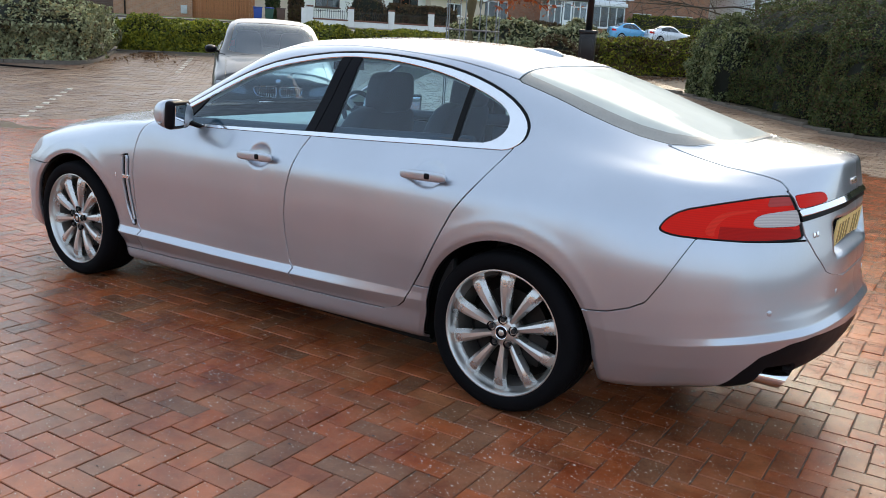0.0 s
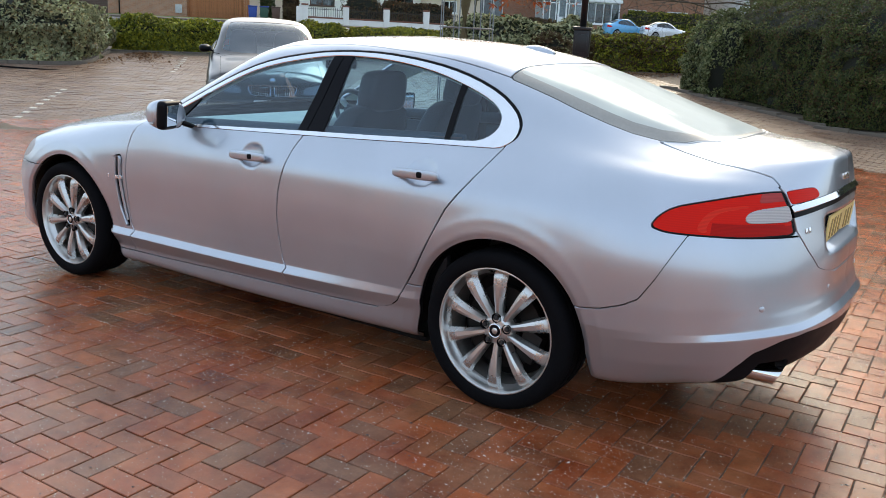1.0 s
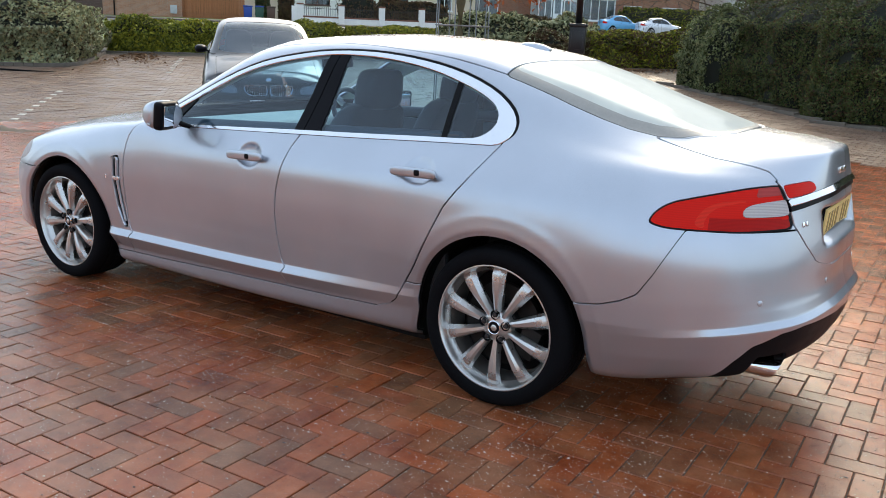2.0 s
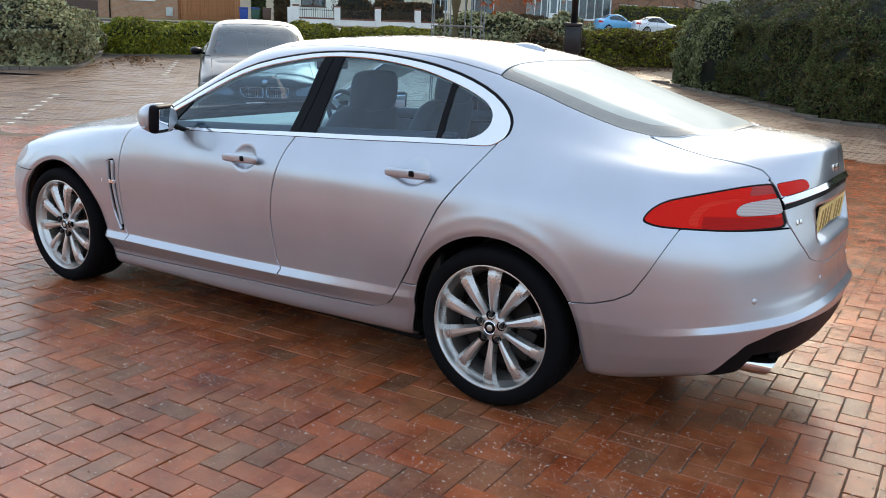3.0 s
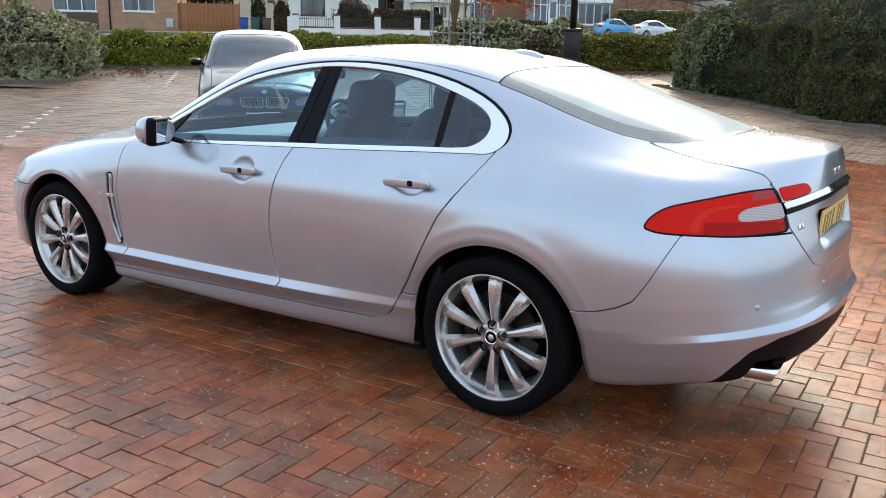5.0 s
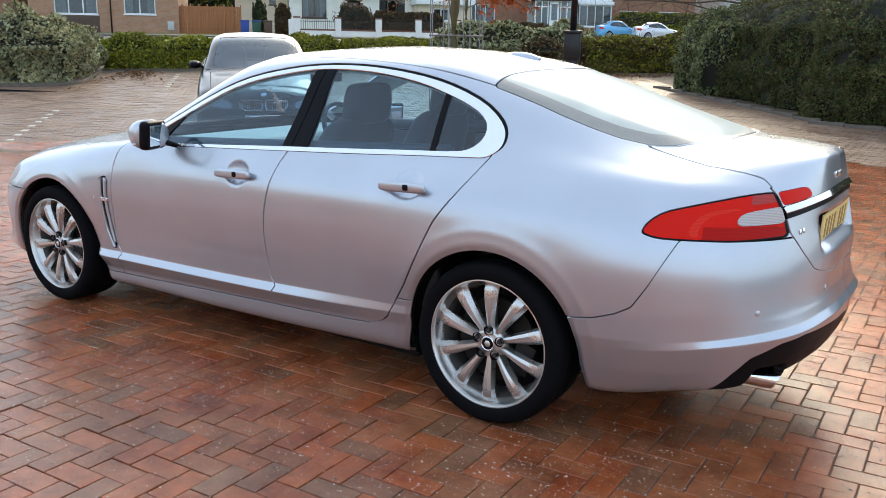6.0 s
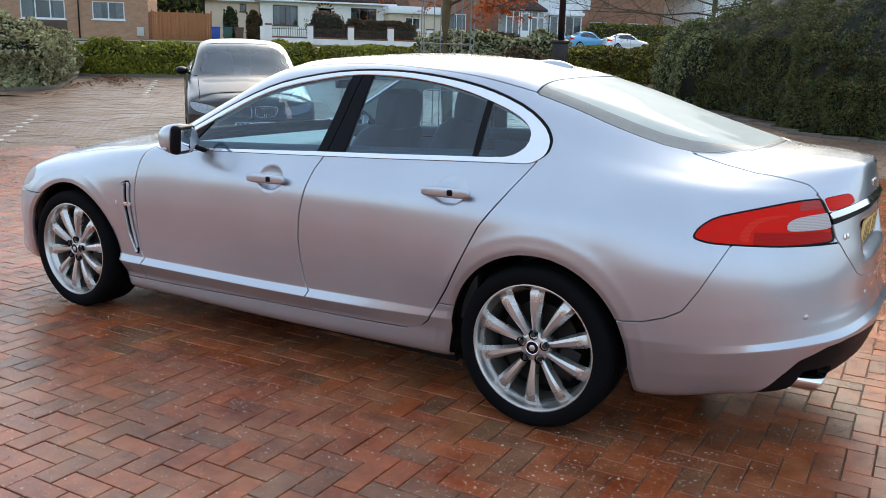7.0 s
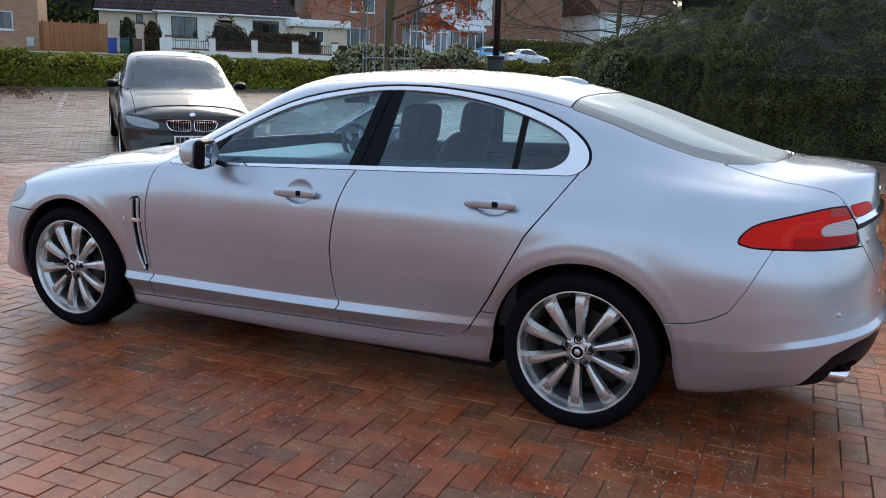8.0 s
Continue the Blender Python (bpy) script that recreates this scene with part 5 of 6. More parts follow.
# clipped hedge along the far side of the bays, in lengths
hedge("hedge", -5.5, 0.6, 19.75, 21.0, 0.80, 19000, 0.046, YEWLEAF, "low clipped yellow-green hedge behind the parking bays", seed=1, amp=.2)
hedge("hedge", 0.6, 4.2, 19.75, 21.0, 0.80, 11000, 0.046, YEWLEAF, "low clipped yellow-green hedge behind the parking bays", seed=2, amp=.2)
hedge("hedge", 7.0, 12.0, 18.5, 19.9, 0.94, 24000, 0.045, YEWLEAF, "green and russet hedge at the end of the lane", mix=(BROWNLEAF, 0.40), seed=3, amp=0.22)
hedge("shrub", 5.3, 7.2, 18.8, 20.0, 0.86, 8000, 0.045, BROWNLEAF, "low russet shrub with bare stems", "shrub", mix=(SILVERLEAF, 0.15), seed=21, amp=0.30)
# shaggy shrubs
hedge("shrub", -12.0, -5.65, 16.5, 19.6, 1.30, 44000, 0.046, SILVERLEAF, "shaggy grey-green shrubs in a kerbed bed", "shrub", (BROWNLEAF, 0.12), 4, 0.50)
hedge("shrub", 3.2, 7.6, 19.3, 21.2, 1.12, 14000, 0.060, SILVERLEAF, "rounded grey-green shrubs behind the young tree", "shrub", (DARKLEAF, 0.25), 5, 0.30)
IVYLEAF = leaf_material("ivy_leaf", (0.026, 0.040, 0.013), (0.095, 0.120, 0.036), (0.19, 0.17, 0.06), 0.16)
bank = lambda y, x: 1.35 + 1.75 * min(1, max(0, y / 3.2)) ** 0.8 + 0.05 * min(8, x + 6)
hedge("shrub_bank", -6.0, 6.5, 0.0, 4.4, 1.9, 165000, 0.025, IVYLEAF, "tall dark evergreen shrub bank beside the lane", "shrub", (BROWNLEAF, 0.22), 6, 0.34,
      origin=pose(4.55, 12.75, float(lie(4.55, 12.75)), 0, 0, -3), profile=bank)
corner = lambda y, x: 1.30 + 1.1 * min(1, max(0, y / 2.6)) ** 0.8 + 0.10 * (x + 2.6)
hedge("shrub_bank", -2.7, 2.7, 0.0, 4.2, 1.9, 70000, 0.025, IVYLEAF, "evergreen shrub bank curving round the corner of the lane", "shrub", (BROWNLEAF, 0.2), 26, 0.34,
      origin=pose(-2.95, 14.75, float(lie(-2.95, 14.75)), 0, 0, -38), profile=corner)
SAGELEAF = leaf_material("sage_leaf", (0.07, 0.085, 0.035), (0.22, 0.25, 0.12), (0.30, 0.28, 0.14), 0.2)
hedge("shrub", -0.8, 0.8, 0.0, 1.5, 1.75, 9000, 0.036, SAGELEAF, "pale sage-green shrub at the corner of the bank", "shrub", (IVYLEAF, 0.3), 27, 0.35,
      origin=pose(-4.75, 15.65, float(lie(-4.75, 15.65)), 0, 0, -52))

hedge("evergreen_trees", -8.2, 8.2, 0.0, 3.0, 6.5, 26000, 0.085, IVYLEAF, "dark evergreen trees rising behind the shrub bank", "trees", (BROWNLEAF, 0.2), 8, 0.7, origin=pose(4.8, 18.4, float(lie(4.8, 18.4)), 0, 0, -4))


def limb(p, d, length, radius, depth, out, twigs, bend=0.25, r=None):
    """Grows a limb and its forks; collects (points, radius) and twig ends."""
    pts = [Vector(p)]
    d = Vector(d).normalized()
    n = 5
    for _ in range(n):
        d = (d + Vector(r.normal(0, bend * 0.35, 3)) + Vector((0, 0, 0.02))).normalized()
        pts.append(pts[-1] + d * length / n)
    out.append((pts, radius, 0.55))
    if depth == 0:
        twigs.append(pts)
        return
    for k in range(4 if depth > 1 else 5):
        q = pts[2 + int(r.integers(0, 4))]
        side = (d + Vector(r.normal(0, 0.75, 3))).normalized()
        limb(q, side, length * r.uniform(0.5, 0.75), radius * 0.5, depth - 1, out, twigs, bend, r)


def tubes(name, runs, material, n=6):
    v, f = [], []
    for pts, rad, tap in runs:
        base = len(v)
        for i, p in enumerate(pts):
            dd = (pts[min(i + 1, len(pts) - 1)] - pts[max(i - 1, 0)]).normalized()
            q = dd.to_track_quat("Z", "Y")
            rr = rad * (1 + (tap - 1) * i / (len(pts) - 1))
            v += [p + q @ Vector((rr * math.cos(2 * math.pi * k / n), rr * math.sin(2 * math.pi * k / n), 0)) for k in range(n)]
        for i in range(len(pts) - 1):
            f += [(base + i * n + k, base + i * n + (k + 1) % n, base + (i + 1) * n + (k + 1) % n, base + (i + 1) * n + k) for k in range(n)]
    return mesh_of(name, v, f, material, True)


def tree(name, m, trunk_r, trunk_h, limbs, reach, depth, label, leaf=None, leaf_count=0, seed=1, low=0.55, tilt=0.6, material=None):
    r = np.random.default_rng(seed)
    o = thing(name, m, label, "tree")
    pts = [Vector((0.03 * math.sin(i * 1.3), 0.03 * math.cos(i), trunk_h * i / 8 - 0.05)) for i in range(9)]
    part("trunk", tubes("trunk", [(pts, trunk_r, 0.5)], material or BARK, 14), o)
    runs, twigs = [], []
    for k in range(limbs):
        h = trunk_h * (low + (1 - low) * k / max(1, limbs - 1))
        a = k * 2.4 + r.uniform(-0.3, 0.3)
        limb((0, 0, h), (math.cos(a), math.sin(a), tilt), reach * r.uniform(0.7, 1.1), trunk_r * 0.26, depth, runs, twigs, 0.3, r)
    part("branchwork", tubes("branchwork", runs, material or TWIG, 5), o)["kind"] = "stuff"
    if leaf:
        src = [p for tw in twigs for p in tw]
        idx = r.integers(0, len(src), leaf_count)
        pp = np.array([src[i] for i in idx]) + r.normal(0, 0.06, (leaf_count, 3))
        leaves("crown", pp, np.tile([[0, 0, 1.0]], (leaf_count, 1)), 0.036, leaf, o, spread=1.2)
    return o


tree("young_tree", pose(-4.78, 6.22, float(lie(-4.78, 6.22))), 0.085, 3.9, 9, 1.2, 2, "young tree with a mossy trunk and last rust-coloured leaves", RUSTLEAF, 7000, 3, 0.54, 0.28)
tree("young_tree", at(4.0, 20.4), 0.06, 3.2, 9, 1.5, 2, "slim young tree with rust-coloured leaves", RUSTLEAF, 3600, 7, 0.5, 0.4)
tree("bare_tree", at(-6.8, 17.2), 0.065, 4.0, 7, 1.6, 2, "slim bare tree among the shrubs", None, 0, 9, 0.5)
tree("bare_tree", at(15.5, 26.0), 0.13, 4.5, 18, 4.4, 3, "wide bare tree with fine drooping branches", None, 0, 12, 0.28, 0.1)
tree("bare_tree", at(19.5, 24.0), 0.12, 4.5, 16, 3.6, 3, "wide bare tree with fine drooping branches", None, 0, 15, 0.3, 0.15)
# ---- lamp post, tree guard ----
BLACKPAINT = plain("black_iron", (0.012, 0.013, 0.015), 0.35, 0.2, 0.25, 12, 0.1)
GALV = plain("galvanised_bar", (0.22, 0.23, 0.23), 0.5, 0.6, 0.2, 12)
post = thing("lamp_post", pose(-4.04, 8.24, float(lie(-4.04, 8.24)), 0, 0, 20), "black iron lamp post with a wide square base", "lamp post")
part("base_column", block("base_column", (-.085, -.085, 0), (.085, .085, 1.22), BLACKPAINT, .02), post)
part("base_box", block("base_box", (-.115, -.115, 1.20), (.115, .115, 1.58), BLACKPAINT, .012), post)
part("collar", block("collar", (-.135, -.135, 1.58), (.135, .135, 1.63), BLACKPAINT, .015), post)
part("door_panel", block("door_panel", (-.080, -.121, 1.26), (.080, -.110, 1.52), BLACKPAINT, .004), post)
part("foot_plate", block("foot_plate", (-.14, -.14, -.02), (.14, .14, .05), BLACKPAINT, .01), post)
part("shaft", tube("shaft", [(0, 0, 1.60), (0, 0, 3.0), (0, 0, 5.6)], .050, BLACKPAINT, 16, 0.75), post)
part("lantern", lathe("lantern", [(.03, 5.5), (.16, 5.62), (.20, 5.9), (.24, 5.93), (.05, 6.1), (.0005, 6.12)], BLACKPAINT, 20, "z"), post)
guard = thing("tree_guard", pose(-4.78, 6.22, float(lie(-4.78, 6.22))), "grey metal cage of upright bars round a young tree", "tree guard")
BAR = tube("upright_bar", [(0, 0, -.05), (0, 0, 1.0), (0, 0, 2.25)], .0075, GALV, 8)
for k in range(8):
    part("upright_bar", BAR, guard, "", pose(.36 * math.cos(k * .7854 + .3), .36 * math.sin(k * .7854 + .3), 0))
RING = lathe("hoop", [(.36 + .006 * math.cos(q), .008 * math.sin(q)) for q in np.linspace(0, 2 * math.pi, 9)[:-1]], GALV, 36, "z", True)
for z in (.25, 1.0, 1.60):
    part("hoop", RING, guard, "", pose(0, 0, z))

# ---- other parked cars, built on the same body, in other sizes and paint ----
DARKPAINT = plain("charcoal_paint", (0.016, 0.014, 0.013), 0.32, 0.4, 0.12, 4, coat=0.6)
BLUEPAINT = plain("sky_blue_paint", (0.10, 0.36, 0.62), 0.35, 0.1, 0.08, 4, coat=0.8)
PALEPAINT = plain("pale_silver_paint", (0.66, 0.68, 0.71), 0.35, 0.4, 0.06, 4, coat=0.8)
HEADGLASS = plain("headlamp_glass", (0.24, 0.26, 0.28), 0.12, 0.4, 0.3, 30, coat=1.0)


def nose_outline(poly):
    return lambda s: np.where(X(s) < -3.2, signed(Wd(s), Z(s), poly), FAR)


KIDNEY = rounded([(.020, .575), (.018, .690), (.04, .715), (.30, .712), (.345, .695), (.335, .620), (.28, .560), (.05, .556)], 1)
EYELAMP = rounded([(.43, .600), (.44, .675), (.60, .715), (.80, .745), (.87, .73), (.84, .655), (.74, .605), (.50, .585)], 1)
INTAKE = rounded([(-.1, .27), (.42, .27), (.48, .34), (.40, .42), (-.1, .42)], 1)


def parked_car(name, m, size, paint, label, group="", nose=False, wheel_mat=ALLOY):
    o = thing(name, m, label, "car", group)
    S = Matrix.Diagonal((*size, 1))
    sk = clip(BODY, -arch_distance(X(BODY), Z(BODY)) + np.where(Wd(BODY) > 0.55, 0, -9))
    side_win, sk = carve(sk, side_outline(OPENING, 0.4, -2.4, 0.05), 0.004)
    rear_win, sk = carve(sk, plan_outline(SCREEN, 1.06), 0.006)
    front_win, sk = carve(sk, plan_outline(WINDSCREEN, 0.98), 0.006)
    lamps, sk = carve(sk, side_outline(LAMP, 0.4, 0.5), 0.003)
    extra = []
    if nose:
        eye, sk = carve(sk, nose_outline(EYELAMP), 0.004)
        kid, sk = carve(sk, nose_outline(KIDNEY), 0.002)
        gap, sk = carve(sk, nose_outline(INTAKE), 0.002)
        ring, kid = carve(kid, lambda s: -signed(Wd(s), Z(s), KIDNEY) - 0.012, 0.0)
        for sd in (NEAR, OFF):
            extra += [("headlamp", shell("headlamp", [(eye, sd)], HEADGLASS, .02, -.004), "clear headlamp"),
                      ("grille", shell("grille", [(kid, sd)], BLACK, .0, -.02), "black grille"), ("grille_frame", shell("grille_frame", [(ring, sd)], CHROME, .02, .006), "chrome grille frame")]
        extra.append(("air_intake", shell("air_intake", both(gap), BLACK, .0, -.04), "black air intake"))
    bonnet2, sk = carve(sk, lambda s: np.where((X(s) < -2.2) & (Z(s) > 0.745), np.maximum(np.maximum(Wd(s) - .72, X(s) + 2.42), -3.66 - X(s)), FAR), 0.008)
    door2, sk = carve(sk, lambda s: np.where((X(s) > -2.4) & (X(s) < 0) & (Wd(s) > .6), np.maximum(np.maximum(-2.3 - X(s), X(s) - door_rear(Z(s))), np.maximum(.25 - Z(s), Z(s) - 1.0)), FAR), 0.008)
    items = [("body", shell("body", both(sk), paint, .02), ""), ("bonnet", shell("bonnet", both(bonnet2), paint, .02), ""),
             ("windscreen", shell("windscreen", both(front_win), PARKGLASS, 0, -.004), "clear windscreen"), ("rear_window", shell("rear_window", both(rear_win), PARKGLASS, 0, -.004), "clear rear window")]
    for sd in (NEAR, OFF):
        items += [("door_skin", shell("door_skin", [(door2, sd)], paint, .02), ""), ("side_window", shell("side_window", [(side_win, sd)], PARKGLASS, 0, -.004), "tinted side window"),
                  ("tail_lamp", shell("tail_lamp", [(lamps, sd)], REDLENS, .02), "red tail lamp")]
    for nm, me, lab in items + extra:
        part(nm, me, o, lab, S)
    part("underbody", block("underbody", (-3.5, -.72, .17), (1.0, .72, .45), BLACK, .02), o, "black underbody", S)
    part("cabin", block("cabin", (-2.1, -.66, .45), (.45, .66, .92), LEATHER, .05), o, "dark seats and trim", S)
    for y in (-.36, .36):
        part("seat_back", seat_shape("seat_back", .46, .16, .62, LEATHER, .3), o, "dark seat", S @ pose(-1.15, y, .98))
    for wx in (0.0, -2.9):
        for sd in (NEAR, OFF):
            hub = new("wheel")
            hub.parent = o
            hub.matrix_basis = pose(wx * size[0], sd * 0.79 * size[1], 0.338 * size[2] + .0) @ pose(0, 0, 0, 0, 0, 0 if sd < 0 else 180) @ Matrix.Diagonal((size[2], 1, size[2], 1))
            part("tyre", TYRE, hub, "black rubber tyre")
            part("rim", RIMMESH, hub)
            for k in range(10):
                part("spoke", SPOKE, hub, "", pose(0, 0, 0, 0, 36 * k, 0))
            part("hub", HUB, hub)
    for sd in (NEAR, OFF):
        hold = part("door_mirror", mirror_shell("door_mirror", paint if not nose else GLOSSBLACK, sd), o, "door mirror", S @ pose(-1.90, sd * 0.945, 1.04) @ Matrix.Diagonal((1, 0.95, 0.72, 1)))
        part("mirror_arm", tube("mirror_arm", [(0.0, -sd * .06, -.03), (0.0, -sd * .18, -.07)], .022, BLACK, 8), hold)
    return o


dark_car = parked_car("car", pose(-9.50, 7.10, float(lie(-9.5, 7.1)), 0, -3.6, 138), (0.925, 0.965, 0.972), DARKPAINT, "dark grey saloon with a twin grille, parked facing the drive", nose=True)
for s in (-1, 1):
    for k in range(9):
        part("grille_bar", block("grille_bar", (-.008, -.0035, -.064), (.008, .0035, .064), CHROME, .002), dark_car, "chrome grille bar", pose(-3.80 * .925 + .0012 * k * k, s * (.045 + .031 * k) * .965, .640 * .972, 0, -20, 0))
front_plate = part("number_plate", block("number_plate", (-.008, -.26, -.055), (.008, .26, .055), PLATEWHITE, .004), dark_car, "white number plate with dark bars", pose(-3.86 * .925, 0, .455))
for y0, w in ((-.22, .055), (-.155, .055), (-.09, .05), (-.03, .05), (.07, .05), (.13, .05), (.19, .045)):
    part("plate_bar", block("plate_bar", (-.010, y0, -.037), (-.0075, y0 + w, .037), INK), front_plate, "dark bar")
part("bonnet_badge", lathe("bonnet_badge", [(.0005, .012), (.03, .010), (.038, 0)], CHROME, 20, "z"), dark_car, "round bonnet badge", pose(-3.66 * .925, 0, .775 * .985, 0, -40, 0))
part("sun_visor_strip", block("sun_visor_strip", (-.02, -.06, -.03), (.02, .06, .03), BLACK, .01), dark_car, "black mirror mount", pose(-1.62 * .925, 0, 1.33 * .985))

parked_car("car", at(22.9, 57.9, 0, 180), (0.68, 0.88, 0.98), BLUEPAINT, "light blue hatchback parked outside a house", "cars outside the houses")
parked_car("car", at(25.4, 56.8, 0, 180), (0.72, 0.86, 0.92), PALEPAINT, "pale silver hatchback parked outside a house", "cars outside the houses")

# ---- houses across the road ----
def far_brick(name, a, b, mortar):
    m, nt, bs = nodes_of(name)
    tc = nt.nodes.new("ShaderNodeTexCoord")
    mp = nt.nodes.new("ShaderNodeMapping")
    mp.inputs["Rotation"].default_value = (radians(90), 0, 0)
    nt.links.new(tc.outputs["Object"], mp.inputs[0])
    br = add(nt, "ShaderNodeTexBrick", Scale=1.0, Color1=(*a, 1), Color2=(*b, 1), Mortar=(*mortar, 1))
    br.inputs["Brick Width"].default_value, br.inputs["Row Height"].default_value, br.inputs["Mortar Size"].default_value = 0.225, 0.075, 0.006
    nt.links.new(mp.outputs[0], br.inputs["Vector"])
    n = noise_node(nt, 1.5)
    nt.links.new(mixed(nt, 0.4, br.outputs[0], ramp(nt, n.outputs[0], [(0.3, (0.7, 0.7, 0.7)), (0.7, (1.2, 1.2, 1.2))]).outputs[0], "MULTIPLY"), bs.inputs["Base Color"])
    bs.inputs["Roughness"].default_value = 0.85
    bump(nt, bs, br.outputs["Fac"], 0.4, 0.01)
    return m


def tile_material(name, col):
    m, nt, bs = nodes_of(name)
    tc = nt.nodes.new("ShaderNodeTexCoord")
    br = add(nt, "ShaderNodeTexBrick", Scale=1.0, Color1=(*col, 1), Color2=(*[c * .7 for c in col], 1), Mortar=(*[c * .35 for c in col], 1))
    br.inputs["Brick Width"].default_value, br.inputs["Row Height"].default_value, br.inputs["Mortar Size"].default_value = 0.30, 0.28, 0.02
    nt.links.new(tc.outputs["Object"], br.inputs["Vector"])
    nt.links.new(br.outputs[0], bs.inputs["Base Color"])
    bs.inputs["Roughness"].default_value = 0.9
    bs.inputs["Specular IOR Level"].default_value = 0.2
    bump(nt, bs, br.outputs["Fac"], 0.8, 0.03)
    return m


REDBRICK = far_brick("house_brick", (0.36, 0.155, 0.09), (0.28, 0.12, 0.07), (0.30, 0.24, 0.19))
BUFFBRICK = far_brick("fair_brick", (0.45, 0.235, 0.14), (0.37, 0.185, 0.11), (0.38, 0.31, 0.24))
RENDERED = plain("white_render", (0.80, 0.78, 0.73), 0.85, 0, 0.1, 1.5, 0.2)
CREAM = plain("cream_render", (0.66, 0.55, 0.43), 0.85, 0, 0.1, 1.5, 0.2)
GREYREND = plain("grey_render", (0.74, 0.76, 0.79), 0.85, 0, 0.1, 1.5, 0.2)
UPVC = plain("white_plastic", (0.82, 0.83, 0.84), 0.4, 0, 0.05, 3)
DARKFRAME = plain("brown_frame", (0.09, 0.05, 0.035), 0.5, 0, 0.2, 5)
TILES = tile_material("dark_roof_tiles", (0.075, 0.05, 0.045))
REDTILES = tile_material("brown_roof_tiles", (0.16, 0.075, 0.05))
PANE = glass_material("house_pane", (0.55, 0.6, 0.62))
ROOMDARK = plain("dim_room", (0.10, 0.10, 0.10), 0.9, 0, 0.3, 1)
CURTAIN = plain("net_curtain", (0.50, 0.51, 0.50), 0.9, 0, 0.15, 4)
FENCEWOOD = plain("fence_wood", (0.38, 0.15, 0.06), 0.75, 0, 0.25, 4, 0.4)
BRICKCAP = plain("brick_coping", (0.20, 0.085, 0.055), 0.8, 0, 0.25, 6, 0.3)
IRON = plain("dark_iron", (0.05, 0.045, 0.04), 0.6, 0.2, 0.3, 9)


def wall_with_holes(name, x0, x1, h, holes, thick, material):
    """A wall along x, from its front at y = 0 backwards, with openings right through it."""
    xs = sorted({x0, x1, *[a for q in holes for a in q[:2]]})
    zs = sorted({-0.9, h, *[a for q in holes for a in q[2:]]})
    v = {}
    solid = lambda cx, cz: x0 < cx < x1 and -0.9 < cz < h and not any(q[0] < cx < q[1] and q[2] < cz < q[3] for q in holes)
    key = lambda x, y, z: v.setdefault((round(x, 4), y, round(z, 4)), len(v))
    faces = []
    for i, (xa, xb) in enumerate(zip(xs, xs[1:])):
        for j, (za, zb) in enumerate(zip(zs, zs[1:])):
            cx, cz = (xa + xb) / 2, (za + zb) / 2
            if not solid(cx, cz):
                continue
            faces.append((key(xa, 0, za), key(xb, 0, za), key(xb, 0, zb), key(xa, 0, zb)))
            faces.append((key(xa, thick, zb), key(xb, thick, zb), key(xb, thick, za), key(xa, thick, za)))
            for ex, ez, p, q in ((xa - 1e-3, cz, (xa, za), (xa, zb)), (xb + 1e-3, cz, (xb, zb), (xb, za)), (cx, za - 1e-3, (xb, za), (xa, za)), (cx, zb + 1e-3, (xa, zb), (xb, zb))):
                if not solid(ex, ez):
                    faces.append((key(p[0], 0, p[1]), key(q[0], 0, q[1]), key(q[0], thick, q[1]), key(p[0], thick, p[1])))
    return mesh_of(name, list(v), faces, material)


def window(house, x0, x1, z0, z1, bars, material=None, curtain=True, y=0.09, name="window"):
    """Frame, mullions, pane, sill and what hangs behind."""
    material = material or UPVC
    o = new(name)
    o.parent = house
    o.matrix_basis = pose(0, y, 0)
    w = 0.07
    for a, b, c, d in ((x0, x1, z0, z0 + w), (x0, x1, z1 - w, z1), (x0, x0 + w, z0 + w, z1 - w), (x1 - w, x1, z0 + w, z1 - w)):
        part("frame", block("frame", (a, -.04, c), (b, .04, d), material, .008), o)
    for k in range(1, bars + 1):
        xc = x0 + (x1 - x0) * k / (bars + 1)
        part("mullion", block("mullion", (xc - .035, -.035, z0 + w), (xc + .035, .035, z1 - w), material, .008), o)
    part("pane", block("pane", (x0 + w, -.006, z0 + w), (x1 - w, .006, z1 - w), PANE), o)
    part("sill", block("sill", (x0 - .08, -.16, z0 - .07), (x1 + .08, .02, z0), material, .01), o)
    if curtain:
        for a, b in ((x0 + .03, x0 + (x1 - x0) * .27), (x1 - (x1 - x0) * .27, x1 - .03)):
            part("curtain", block("curtain", (a, .14, z0), (b, .18, z1), CURTAIN, .01), o)
    # dark board behind the pane; the dimness of the room is in its colour
    part("dim_board", block("dim_board", (x0 - .2, .55, z0 - .2), (x1 + .2, .62, z1 + .2), ROOMDARK), o)
    return o


def gable_roof(name, x0, x1, y0, y1, z, rise, material, hip=0.0, over=0.35):
    x0, x1, y0, y1 = x0 - over, x1 + over, y0 - over, y1 + over
    ym = (y0 + y1) / 2
    v = [(x0, y0, z), (x1, y0, z), (x1, y1, z), (x0, y1, z), (x0 + hip, ym, z + rise), (x1 - hip, ym, z + rise)]
    v += [(a, b, c - .14) for a, b, c in v[:4]]
    f = [(0, 1, 5, 4), (2, 3, 4, 5), (1, 2, 5), (3, 0, 4), (0, 6, 7, 1), (1, 7, 8, 2), (2, 8, 9, 3), (3, 9, 6, 0), (6, 9, 8, 7)]
    return mesh_of(name, v, f, material)


